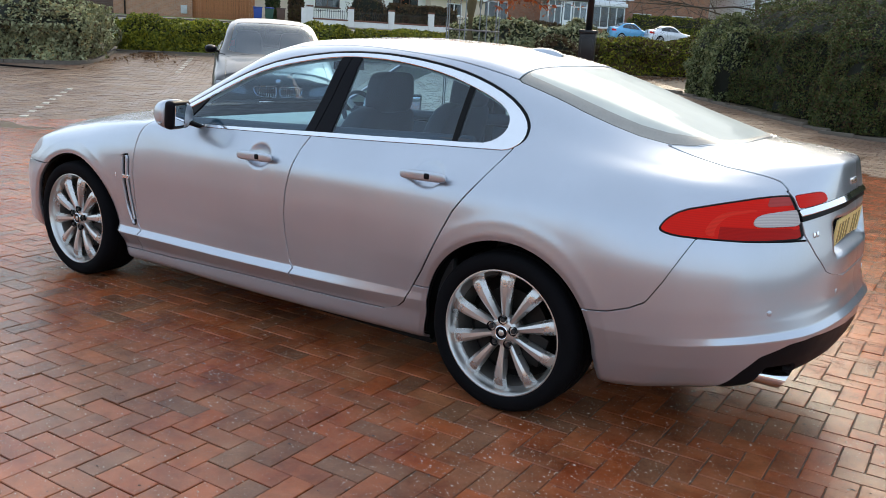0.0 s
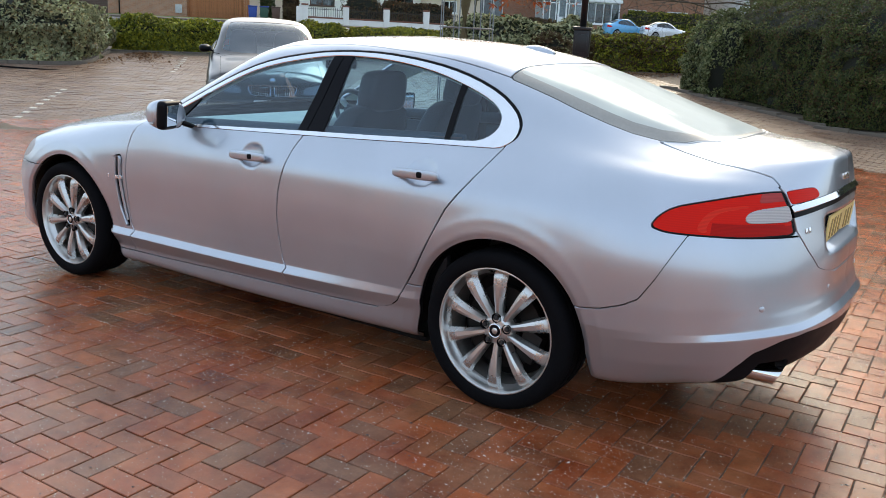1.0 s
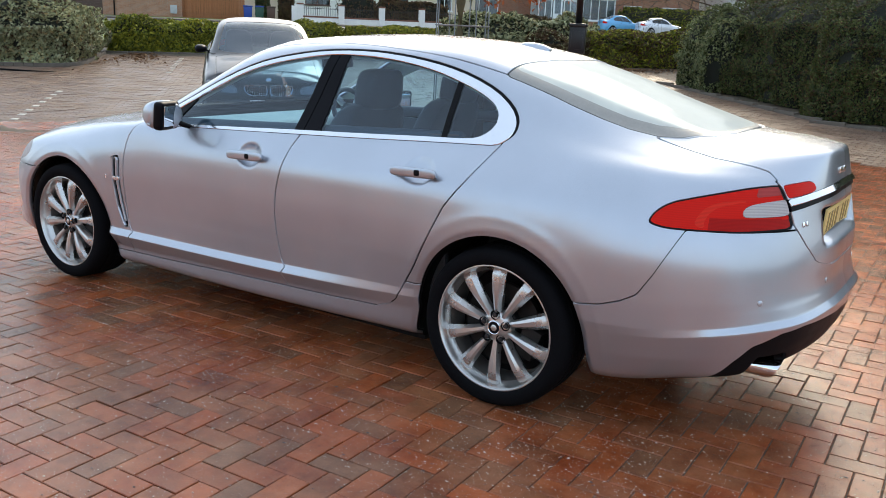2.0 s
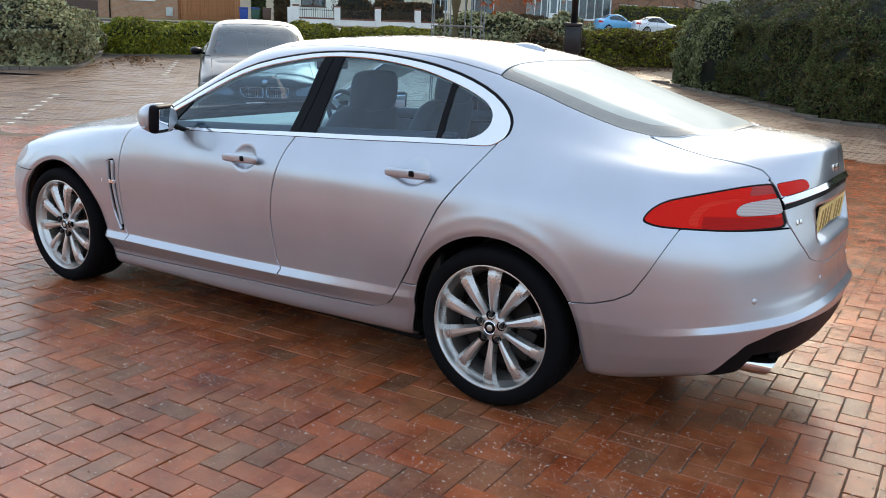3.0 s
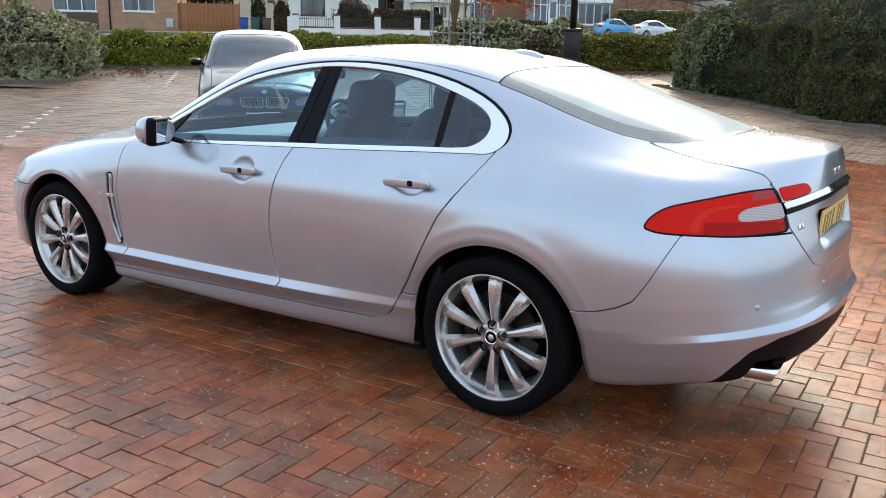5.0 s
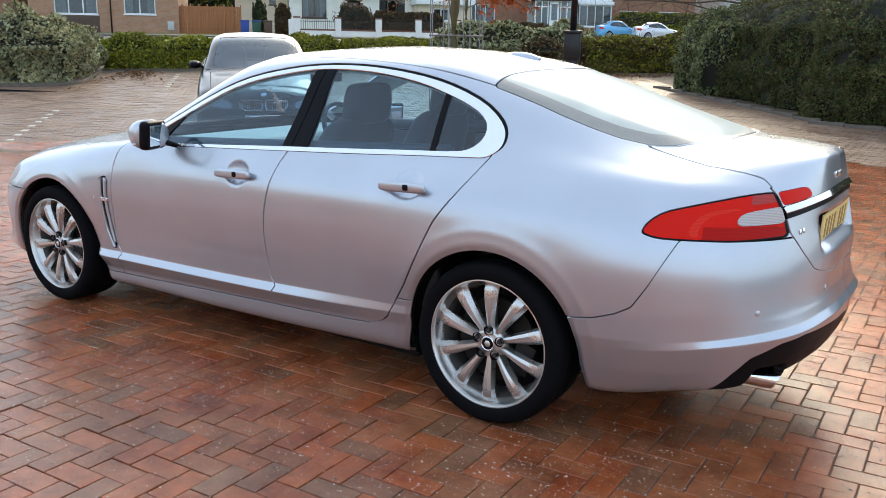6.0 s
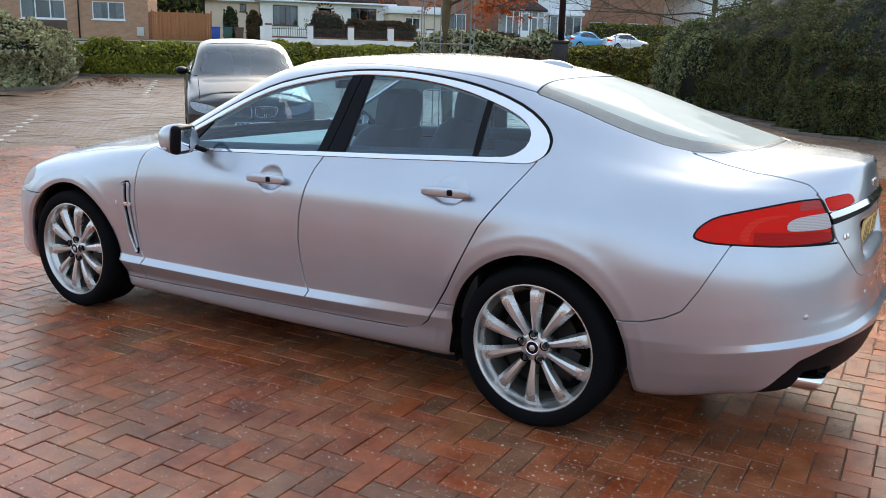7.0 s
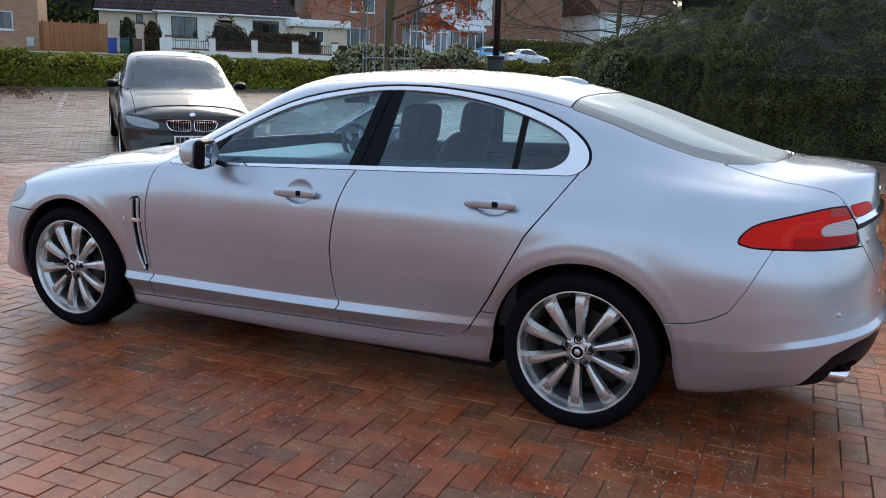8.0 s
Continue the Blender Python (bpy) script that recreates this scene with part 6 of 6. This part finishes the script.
def house(name, s, t, x1, h, depth, holes, wall_mat, roof_mat, rise, label, hip=0.0, turn=0.0, roof=True, up=0.0):
    o = thing(name, at(s, t, up, turn), label, "house")
    part("front_wall", wall_with_holes("front_wall", 0, x1, h, holes, .28, wall_mat), o)
    part("back_wall", block("back_wall", (0, depth - .28, -.9), (x1, depth, h), wall_mat), o)
    part("side_wall", block("side_wall", (0, .282, -.9), (.28, depth - .282, h), wall_mat), o)
    part("side_wall", block("side_wall", (x1 - .28, .282, -.9), (x1, depth - .282, h), wall_mat), o)
    if roof:
        part("roof", gable_roof("roof", 0, x1, 0, depth, h, rise, roof_mat, hip), o)
        part("gutter", block("gutter", (-.35, -.45, h - .16), (x1 + .35, -.355, h - .04), UPVC, .02), o, "white gutter")
    return o


# white bungalow
hb = [(.96, 2.85, .96, 2.45), (4.45, 5.45, 0.0, 2.35), (6.96, 8.98, .96, 2.45)]
bung = house("bungalow", 0.29, 66, 10.2, 2.86, 8.0, hb, RENDERED, TILES, 4.6, "white rendered bungalow with a dark tiled roof", 2.5, up=0.4)
window(bung, *hb[0], 1, DARKFRAME)
window(bung, *hb[2], 2, DARKFRAME)
arch = new("porch_door")
arch.parent = bung
part("door_leaf", block("door_leaf", (4.55, .22, 0), (5.35, .27, 2.2), DARKFRAME, .01), arch, "dark wooden door")
for k in range(9):
    q = radians(180 * k / 8)
    part("arch_brick", block("arch_brick", (-.06, -.05, -.12), (.06, .02, .12), BRICKCAP, .01), arch, "", pose(4.95 + .62 * math.cos(q), 0, 2.1 + .62 * math.sin(q), 0, 90 - math.degrees(q), 0))
wing = house("bungalow_wing", -3.8, 67.2, 4.05, 2.8, 5.0, [(2.6, 3.1, 1.9, 2.5)], CREAM, TILES, 3.6, "cream side wing of the bungalow", 1.0, up=0.4)
window(wing, 2.6, 3.1, 1.9, 2.5, 0, DARKFRAME, False)

# brick house with large windows
hl = [(1.6, 4.35, 1.25, 2.5), (6.05, 8.1, 1.32, 2.5), (1.6, 4.35, 3.6, 4.9), (6.05, 8.1, 3.6, 4.9)]
left = house("house", -16.95, 60, 9.6, 5.4, 8.0, hl, BUFFBRICK, REDTILES, 2.6, "brown brick house with white framed windows")
for k, q in enumerate(hl):
    window(left, *q, 2 if k % 2 == 0 else 1)
part("panel", block("panel", (1.5, -.03, 0), (4.45, -.002, 1.15), DARKFRAME, .01), left, "dark boarded panel")
for k in range(9):
    part("panel_board", block("panel_board", (1.52, -.05, .03 + .12 * k), (4.43, -.031, .13 + .12 * k), DARKFRAME, .008), left)
part("meter_box", block("meter_box", (8.85, -.14, .33), (9.28, -.002, .89), CURTAIN, .015), left, "pale meter box")
part("drain_pipe", tube("drain_pipe", [(5.2, -.06, 0), (5.2, -.06, 5.3)], .045, BLACKPAINT, 8), left, "black drain pipe")
far_left = house("house", -27.5, 62, 9.5, 5.4, 8.0, [(2, 4.5, 1, 2.3), (6, 8, 1, 2.3)], REDBRICK, REDTILES, 2.6, "red brick house farther along the road")
window(far_left, 2, 4.5, 1, 2.3, 2)
window(far_left, 6, 8, 1, 2.3, 1)

# semi-detached house with a glazed porch and a bay
hs = [(2.0, 4.7, .7, 2.35), (2.2, 4.3, 3.55, 4.9), (.3, 1.2, 3.7, 4.8)]
semi = house("house", 20.9, 64, 5.5, 5.6, 8.0, hs, GREYREND, REDTILES, 2.6, "pale rendered house with a glazed porch and bay window", up=0.4)
window(semi, *hs[1], 2)
window(semi, *hs[2], 0)
window(semi, *hs[0], 3, y=-.25, name="bay_window")
part("brick_base", block("brick_base", (1.9, -.45, -.3), (4.8, -.002, .62), REDBRICK), semi, "brick base of the bay")
part("bay_head", block("bay_head", (1.85, -.5, 2.36), (4.85, -.002, 2.62), UPVC, .03), semi, "white head of the bay")
part("brick_flank", block("brick_flank", (4.85, -.03, -.3), (5.5, -.002, 2.9), REDBRICK), semi, "brick corner")
porch = thing("porch", at(18.6, 61.6, 0.4) @ Matrix.Diagonal((0.86, 1, 1.06, 1)), "white framed glazed porch with a tiled roof", "porch")
part("plinth", block("plinth", (0, 0, -.3), (3.6, 2.2, .45), REDBRICK), porch, "brick plinth")
for k in range(7):
    part("post", block("post", (.0 + .585 * k, .02, .45), (.09 + .585 * k, .11, 2.4), UPVC, .01), porch)
for z in (.45, 1.9, 2.3):
    part("rail", block("rail", (0.09, .03, z), (3.6, .10, z + .08), UPVC, .01), porch)
part("glazing", block("glazing", (.05, .06, .5), (3.55, .075, 2.35), PANE), porch, "clear glazing")
part("porch_door", block("porch_door", (1.35, -.01, .1), (2.2, .015, 2.3), UPVC, .01), porch, "white door")
part("door_pane", block("door_pane", (1.5, -.02, 1.0), (2.05, -.012, 2.15), PANE), porch)
part("roof", gable_roof("roof", 0, 3.6, 0, 2.2, 2.5, .85, TILES, 1.2, .2), porch, "dark tiled hipped roof")
part("back", block("back", (0, 2.0, .3), (3.6, 2.1, 2.4), CURTAIN), porch)
attached = house("house", 12.0, 66, 8.6, 5.6, 8.0, [(3, 5, 3.5, 4.9), (2.2, 4.6, .8, 2.3)], REDBRICK, REDTILES, 2.6, "red brick house beside the rendered one", up=0.4)
window(attached, 3, 5, 3.5, 4.9, 1)
window(attached, 2.2, 4.6, .8, 2.3, 2)
annexe = house("annexe", 9.9, 63.5, 4.2, 2.35, 3.0, [(1.2, 2.4, 1.2, 2.1)], CREAM, TILES, 1, "low flat-roofed annexe with a white fascia", roof=False, up=0.1)
window(annexe, 1.2, 2.4, 1.2, 2.1, 1)
part("flat_roof", block("flat_roof", (-.2, -.35, 2.36), (4.4, 3.3, 2.9), UPVC, .03), annexe, "white fascia and flat roof")
right = house("house", 28.0, 72, 9.0, 8.2, 8.0, [(1.5, 3.5, 1.0, 2.3), (5.5, 7.5, 1.0, 2.3)], REDBRICK, REDTILES, 2.6, "red brick house behind a clipped hedge", up=0.4)
window(right, 1.5, 3.5, 1.0, 2.3, 1)
window(right, 5.5, 7.5, 1.0, 2.3, 1)
r2 = house("house", 40.0, 70, 9.0, 5.4, 8.0, [(1.5, 3.5, 1.0, 2.3)], GREYREND, REDTILES, 2.6, "pale rendered house farther along the road")
window(r2, 1.5, 3.5, 1.0, 2.3, 1)

# garden wall with piers and iron railings
gwall = thing("garden_wall", at(0.3, 55.0), "white garden wall with piers and iron railings", "wall")
PIER = block("pier", (-.19, -.19, -.3), (.19, .19, 1.24), RENDERED, .01)
PIERCAP = block("pier_cap", (-.22, -.22, 1.24), (.22, .22, 1.34), BRICKCAP, .015)
RAIL = block("railing", (-.013, -.013, .56), (.013, .013, 1.14), IRON)
for k in range(5):
    px = 0.19 + 2.67 * k
    part("pier", PIER, gwall, "", pose(px, 0, 0))
    part("pier_cap", PIERCAP, gwall, "brick pier cap", pose(px, 0, 0))
    if k < 4:
        part("low_wall", block("low_wall", (px + .19, -.11, -.3), (px + 2.48, .11, .46), RENDERED, .01), gwall)
        part("coping", block("coping", (px + .19, -.13, .46), (px + 2.48, .13, .56), BRICKCAP, .01), gwall, "brick coping")
        part("top_rail", block("top_rail", (px + .19, -.015, 1.02), (px + 2.48, .015, 1.05), IRON), gwall, "iron rail")
        for j in range(16):
            part("railing", RAIL, gwall, "", pose(px + .27 + .1425 * j, 0, 0))
part("gate_wall", block("gate_wall", (-.35, -.11, -.3), (.0, .11, 1.15), RENDERED, .02), gwall)

fence = thing("fence", at(-8.8, 60.4), "orange-brown close-board garden fence", "fence")
BOARD = block("board", (-.066, -.01, -.1), (.066, .012, 1.92), FENCEWOOD, .004)
POSTM = block("fence_post", (-.045, -.05, -.2), (.045, .05, 2.06), FENCEWOOD, .006)
for k in range(40):
    part("board", BOARD, fence, "", pose(.07 + .14 * k, 0.006 * (k % 2), 0.02 * math.sin(k * 1.7)))
for k in range(11):
    part("fence_post", POSTM, fence, "", pose(.56 * k, -.06, 0))
BLUEBIN = plain("blue_bin", (0.015, 0.06, 0.30), 0.45, 0, 0.1, 6)
GREENBIN = plain("green_bin", (0.02, 0.075, 0.05), 0.45, 0, 0.1, 6)
BROWNBIN = plain("brown_bin", (0.09, 0.045, 0.03), 0.45, 0, 0.1, 6)
for s, body_mat, lid_mat, word in ((-2.85, BLUEBIN, BLUEBIN, "blue"), (-2.10, GREENBIN, BLUEBIN, "green and blue"), (-1.35, BROWNBIN, BROWNBIN, "brown")):
    o = thing("wheelie_bin", at(s, 56.6), word + " plastic wheelie bin by the gate", "bin", "bins by the gate")
    part("bin_body", block("bin_body", (-.24, -.28, .05), (.24, .28, .95), body_mat, .03, 2, (1.18, 1.15)), o)
    part("lid", block("lid", (-.31, -.36, .955), (.31, .35, 1.03), lid_mat, .03), o)
    part("wheel", lathe("wheel", [(.0005, -.03), (.1, -.03), (.1, .03), (.0005, .03)], BLACK, 16), o, "", pose(-.26, .26, .1, 0, 0, 90))
    part("wheel", lathe("wheel", [(.0005, -.03), (.1, -.03), (.1, .03), (.0005, .03)], BLACK, 16), o, "", pose(.26, .26, .1, 0, 0, 90))
hedge("shrub", -2.35, -1.45, 58, 58.9, 2.3, 1800, .09, DARKLEAF, "dark upright conifer by the fence", "shrub", seed=11, amp=.1)
hedge("shrub", -.85, .15, 57.6, 58.4, 2.15, 1800, .09, BROWNLEAF, "brown leggy shrub by the gate", "shrub", seed=12, amp=.15)
hedge("hedge", 11.6, 18.0, 56.0, 57.2, 1.15, 5000, .09, BROWNLEAF, "brown clipped beech hedge in front of a house", seed=13)
hedge("shrub", 3.2, 5.6, 56.4, 57.4, 2.1, 1500, .07, BROWNLEAF, "thin bare shrubs behind the railings", "shrub", seed=16, amp=.4)
hedge("hedge", 5.6, 10.6, 56.6, 57.8, 1.75, 6500, .07, BROWNLEAF, "brown beech hedge behind the railings", seed=28, amp=.2)
hedge("hedge", 25.6, 36.0, 62, 63.2, 2.2, 9000, .10, YEWLEAF, "green clipped garden hedge", mix=(DARKLEAF, .4), seed=14)
hedge("tree_belt", -14, 1.0, 84, 88, 6.5, 7000, .28, DARKLEAF, "dark evergreen trees behind the houses", "trees", mix=(YEWLEAF, .2), seed=15, amp=1.2)
hedge("tree_belt", 8.0, 24.0, 86, 90, 8.5, 7000, .28, DARKLEAF, "dark evergreen trees behind the houses", "trees", mix=(BROWNLEAF, .3), seed=17, amp=1.4)
hedge("tree_belt", 24.0, 62.0, 92, 97, 12.0, 12000, .30, DARKLEAF, "dark evergreen trees behind the houses", "trees", mix=(BROWNLEAF, .3), seed=18, amp=1.6)
hedge("tree_belt", -44.0, -14.0, 90, 95, 10.0, 9000, .30, DARKLEAF, "dark evergreen trees behind the houses", "trees", mix=(BROWNLEAF, .3), seed=19, amp=1.6)
# ---- block paving: red herringbone round the saloon, grey running bond in the car park ----
def brick_mesh(name, lx, ly, material):
    e, c, h = 0.0022, 0.0026, 0.022
    v, f = [], []
    for z, k in ((-h, e), (-c, e), (0, e + c)):
        v += [(k, k, z), (lx - k, k, z), (lx - k, ly - k, z), (k, ly - k, z)]
    for r in (0, 4):
        f += [(r + i, r + (i + 1) % 4, r + 4 + (i + 1) % 4, r + 4 + i) for i in range(4)]
    f.append((8, 9, 10, 11))
    return mesh_of(name, v, f, material)


PITCH = 0.1025
TILT_PAVE = radians(2.0)
ORIGIN = (-0.542, -2.044)
cosp, sinp = math.cos(TILT_PAVE), math.sin(TILT_PAVE)


def lay(a, b):
    return ORIGIN[0] + (a * cosp - b * sinp), ORIGIN[1] + (a * sinp + b * cosp)


def is_red(x, y):
    """Inside the red field: short of the bays and of the lane."""
    return (y - x) * 0.70711 < 9.38 and y < np.interp(x, [-4, 0, 3, 12], [9.6, 9.25, 9.2, 9.0])


def seen(x, y):
    """The stretch of drive on which the paving is laid brick by brick."""
    return -12.5 < x < 7.0 and y > -8.5


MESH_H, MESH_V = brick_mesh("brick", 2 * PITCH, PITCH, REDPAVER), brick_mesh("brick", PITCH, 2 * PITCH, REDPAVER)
drive = thing("driveway", pose(0, 0, 0), "wet red brick paving laid in herringbone", "paving", kind="structure")
near_bricks, far_v, far_f = [], [], []
base_v = {True: [tuple(p.co) for p in MESH_H.vertices], False: [tuple(p.co) for p in MESH_V.vertices]}
base_f = [tuple(p.vertices) for p in MESH_H.polygons]
r7 = np.random.default_rng(7)
for i in range(-130, 90):
    for j in range(-75, 115):
        k = (i - j) % 4
        if k not in (0, 3):
            continue
        lies = k == 0
        x, y = lay(i * PITCH + PITCH, j * PITCH + PITCH)
        if not (seen(x, y) and is_red(x, y)):
            continue
        dz, ta, tb = r7.normal(0, 0.0011), r7.normal(0, 0.25), r7.normal(0, 0.25)
        o = lay(i * PITCH, j * PITCH)
        if -1.45 < x < 0.95 and -2.15 < y < -1.0 and len(near_bricks) < 290 and (x + y) < 0.2:
            near_bricks.append((lies, pose(o[0], o[1], float(lie(x, y)) + dz, ta, tb, 2.0)))
            continue
        b0 = len(far_v)
        for a, b, z in base_v[lies]:
            px, py = lay(i * PITCH + a, j * PITCH + b)
            far_v.append((px, py, float(lie(px, py)) + z + dz + (a - PITCH) * math.sin(radians(tb)) * -1 + (b - PITCH) * math.sin(radians(ta))))
        far_f += [tuple(b0 + q for q in f) for f in base_f]
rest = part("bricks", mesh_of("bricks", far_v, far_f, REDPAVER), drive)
rest["kind"] = "stuff"
for lies, m in near_bricks:
    part("brick", MESH_H if lies else MESH_V, drive, "", m)

car_park = thing("car_park", pose(0, 0, 0), "grey block paving of the car park with white bay lines", "paving", kind="structure")
v1, f1, v2, f2 = [], [], [], []
CELL = 0.205
for row in range(int((19.05 - 9.40) / (CELL / 2))):
    t = 9.40 + row * CELL / 2
    for col in range(int(22 / CELL)):
        s = -14.0 + (col + 0.5 * (row % 2)) * CELL
        if s < -5.7 and t > 16.1:
            continue
        v, f = v1, f1
        b0, dz = len(v), r7.normal(0, 0.0016)
        for a, b, z in ((0.002, 0.002, -.02), (CELL - .002, .002, -.02), (CELL - .002, CELL / 2 - .002, -.02), (.002, CELL / 2 - .002, -.02), (.008, .008, 0), (CELL - .008, .008, 0), (CELL - .008, CELL / 2 - .008, 0), (.008, CELL / 2 - .008, 0)):
            p = site(s + a, t + b)
            v.append((p[0], p[1], p[2] + z + dz))
        f += [(b0 + i, b0 + (i + 1) % 4, b0 + 4 + (i + 1) % 4, b0 + 4 + i) for i in range(4)] + [(b0 + 4, b0 + 5, b0 + 6, b0 + 7)]
a = part("grey_blocks", mesh_of("grey_blocks", v1, f1, GREYPAVER), car_park)
a["kind"] = "stuff"
WHITEBLOCK = block("white_block", (-.05, -.10, -.02), (.05, .10, .004), WHITEPAVER, .004)
for s0, t0, t1 in ((-5.12, 9.65, 13.0), (-3.6, 15.6, 18.9)):
    for k in range(int((t1 - t0) / 0.41)):
        part("white_block", WHITEBLOCK, car_park, "white block marking a bay", at(s0, t0 + 0.41 * k))
part("drain_channel", block("drain_channel", (-5.2, -.022, -.03), (5.2, .022, .004), BLACK, .003), car_park, "dark drain slot", pose(*site(-5.8, 15.32), 0, 2.0, 45))
# the lane on the far right, same grey blocks laid the other way
v1, f1 = [], []
for row in range(40):
    for col in range(64):
        x, y = -3.9 + (col + 0.5 * (row % 2)) * CELL, 8.9 + row * CELL / 2
        if is_red(x + .1, y + .05) or (y - x) * .70711 > 9.3 + 3 * (x > -2.5):
            continue
        b0, dz = len(v1), r7.normal(0, 0.0016)
        for p, q, z in ((0.002, 0.002, -.02), (CELL - .002, .002, -.02), (CELL - .002, CELL / 2 - .002, -.02), (.002, CELL / 2 - .002, -.02), (.008, .008, 0), (CELL - .008, .008, 0), (CELL - .008, CELL / 2 - .008, 0), (.008, CELL / 2 - .008, 0)):
            v1.append((x + p, y + q, float(lie(x + p, y + q)) + z + dz))
        f1 += [(b0 + i, b0 + (i + 1) % 4, b0 + 4 + (i + 1) % 4, b0 + 4 + i) for i in range(4)] + [(b0 + 4, b0 + 5, b0 + 6, b0 + 7)]
c = part("lane_blocks", mesh_of("lane_blocks", v1, f1, GREYPAVER), car_park)
c["kind"] = "stuff"

# kerbs
kerb = thing("kerb", pose(0, 0, 0), "low concrete kerb edging the planting", "kerb", kind="structure")
STONE = block("kerb_stone", (-.295, -.0625, -.12), (.295, .0625, .085), KERB, .012)
for k in range(42):
    part("kerb_stone", STONE, kerb, "", at(-5.3 + 0.6 * k, 19.62, -.05))
for k in range(20):
    part("kerb_stone", STONE, kerb, "", pose(-1.2 + 0.6 * k, 12.62 - 0.03 * k, float(lie(-1.2 + .6 * k, 12.62 - .03 * k)) - .03, 0, 0, -3))
for k in range(9):
    q = (-1.6 - 0.473 * k, 12.95 + 0.37 * k)
    part("kerb_stone", STONE, kerb, "", pose(*q, float(lie(*q)) - .03, 0, 0, -38))
SMALL = block("edging_block", (-.095, -.05, -.10), (.095, .05, .075), KERB, .010)
for k in range(30):
    part("edging_block", SMALL, kerb, "", at(-6.3 - 0.2 * k, 16.2))
for k in range(8):
    q = radians(90 * k / 7)
    part("edging_block", SMALL, kerb, "", at(-6.25 + 0.75 * math.sin(q), 16.95 - 0.75 * math.cos(q), 0, math.degrees(q)))
for k in range(11):
    part("edging_block", SMALL, kerb, "", at(-5.5, 17.05 + 0.2 * k, 0, 90))

# grit and scraps of leaf on the wet paving
def scatter(name, count, lo, hi, size, material, label, flat=0.5):
    o = thing(name, pose(0, 0, 0), label, name.replace("_", " "), kind="stuff")
    v, f = [], []
    for _ in range(count):
        x, y = r7.uniform(lo[0], hi[0]), r7.uniform(lo[1], hi[1])
        if noise.noise(Vector((x * 1.1, y * 1.1, 3))) + r7.normal(0, 0.35) < 0.05:
            continue
        z = float(lie(x, y)) + 0.0015
        s, a = size * min(3.0, math.exp(r7.normal(-0.3, 0.55))), r7.uniform(0, 6.28)
        b0 = len(v)
        for k in range(5):
            q = a + k * 1.2566
            rr = s * r7.uniform(0.6, 1.1)
            v.append((x + rr * math.cos(q), y + rr * math.sin(q) * 0.7, z))
        v.append((x, y, z + s * flat))
        f += [(b0 + k, b0 + (k + 1) % 5, b0 + 5) for k in range(5)]
    part("pieces", mesh_of(name, v, f, material), o)
    return o


GRITM = plain("pale_grit", (0.60, 0.49, 0.37), 0.6, 0, 0.3, 40)
CRUMB = plain("dark_crumbs", (0.05, 0.03, 0.02), 0.7, 0, 0.4, 40)
scatter("grit", 60000, (-3.2, -2.9), (2.6, 1.0), 0.0023, GRITM, "pale grit scattered over the wet bricks")
scatter("leaf_crumbs", 7500, (-4.0, -2.9), (3.0, 1.5), 0.0042, CRUMB, "dark crumbs of leaf on the bricks", 0.3)

DEADLEAF = leaf_material("dead_leaf", (0.07, 0.035, 0.018), (0.19, 0.10, 0.05), (0.30, 0.18, 0.09), 0.3)


def litter(label, count, place):
    """Dead leaves blown into an edge of the paving."""
    o = thing("fallen_leaves", pose(0, 0, 0), label, "leaves", kind="stuff")
    p = np.array([place(*r7.normal(0, 1, 2)) for _ in range(count)])
    leaves("pieces", p, np.tile([[0, 0, 1.0]], (count, 1)), 0.035, DEADLEAF, o, spread=0.35)


litter("brown leaves drifted against the hedge at the lane end", 900, lambda a, b: site(7.6 + 1.0 * a, 18.1 - 0.5 * abs(b), 0.02))
litter("brown leaves along the low hedge and round the bed", 700, lambda a, b: site(-4.9 + 0.35 * abs(b) + 0.25 * a, 19.3 - 1.3 * abs(a), 0.02))

# unseen brick wall behind the camera, added to darken low reflections in the car
wall_bm = bmesh.new()
bmesh.ops.create_cube(wall_bm, size=1, matrix=Matrix.Translation((0, 0.15, 1.0)) @ Matrix.Diagonal((40, 0.3, 2.4, 1)))
back_wall = new("unseen_wall", from_bm("unseen_wall", wall_bm, BUFFBRICK, False))
back_wall.matrix_basis = pose(-1.0, -15.0, 0, 0, 0, 180)
tagged(back_wall, "plain red brick wall out of view, darkening the car's reflections", "wall", kind="structure")
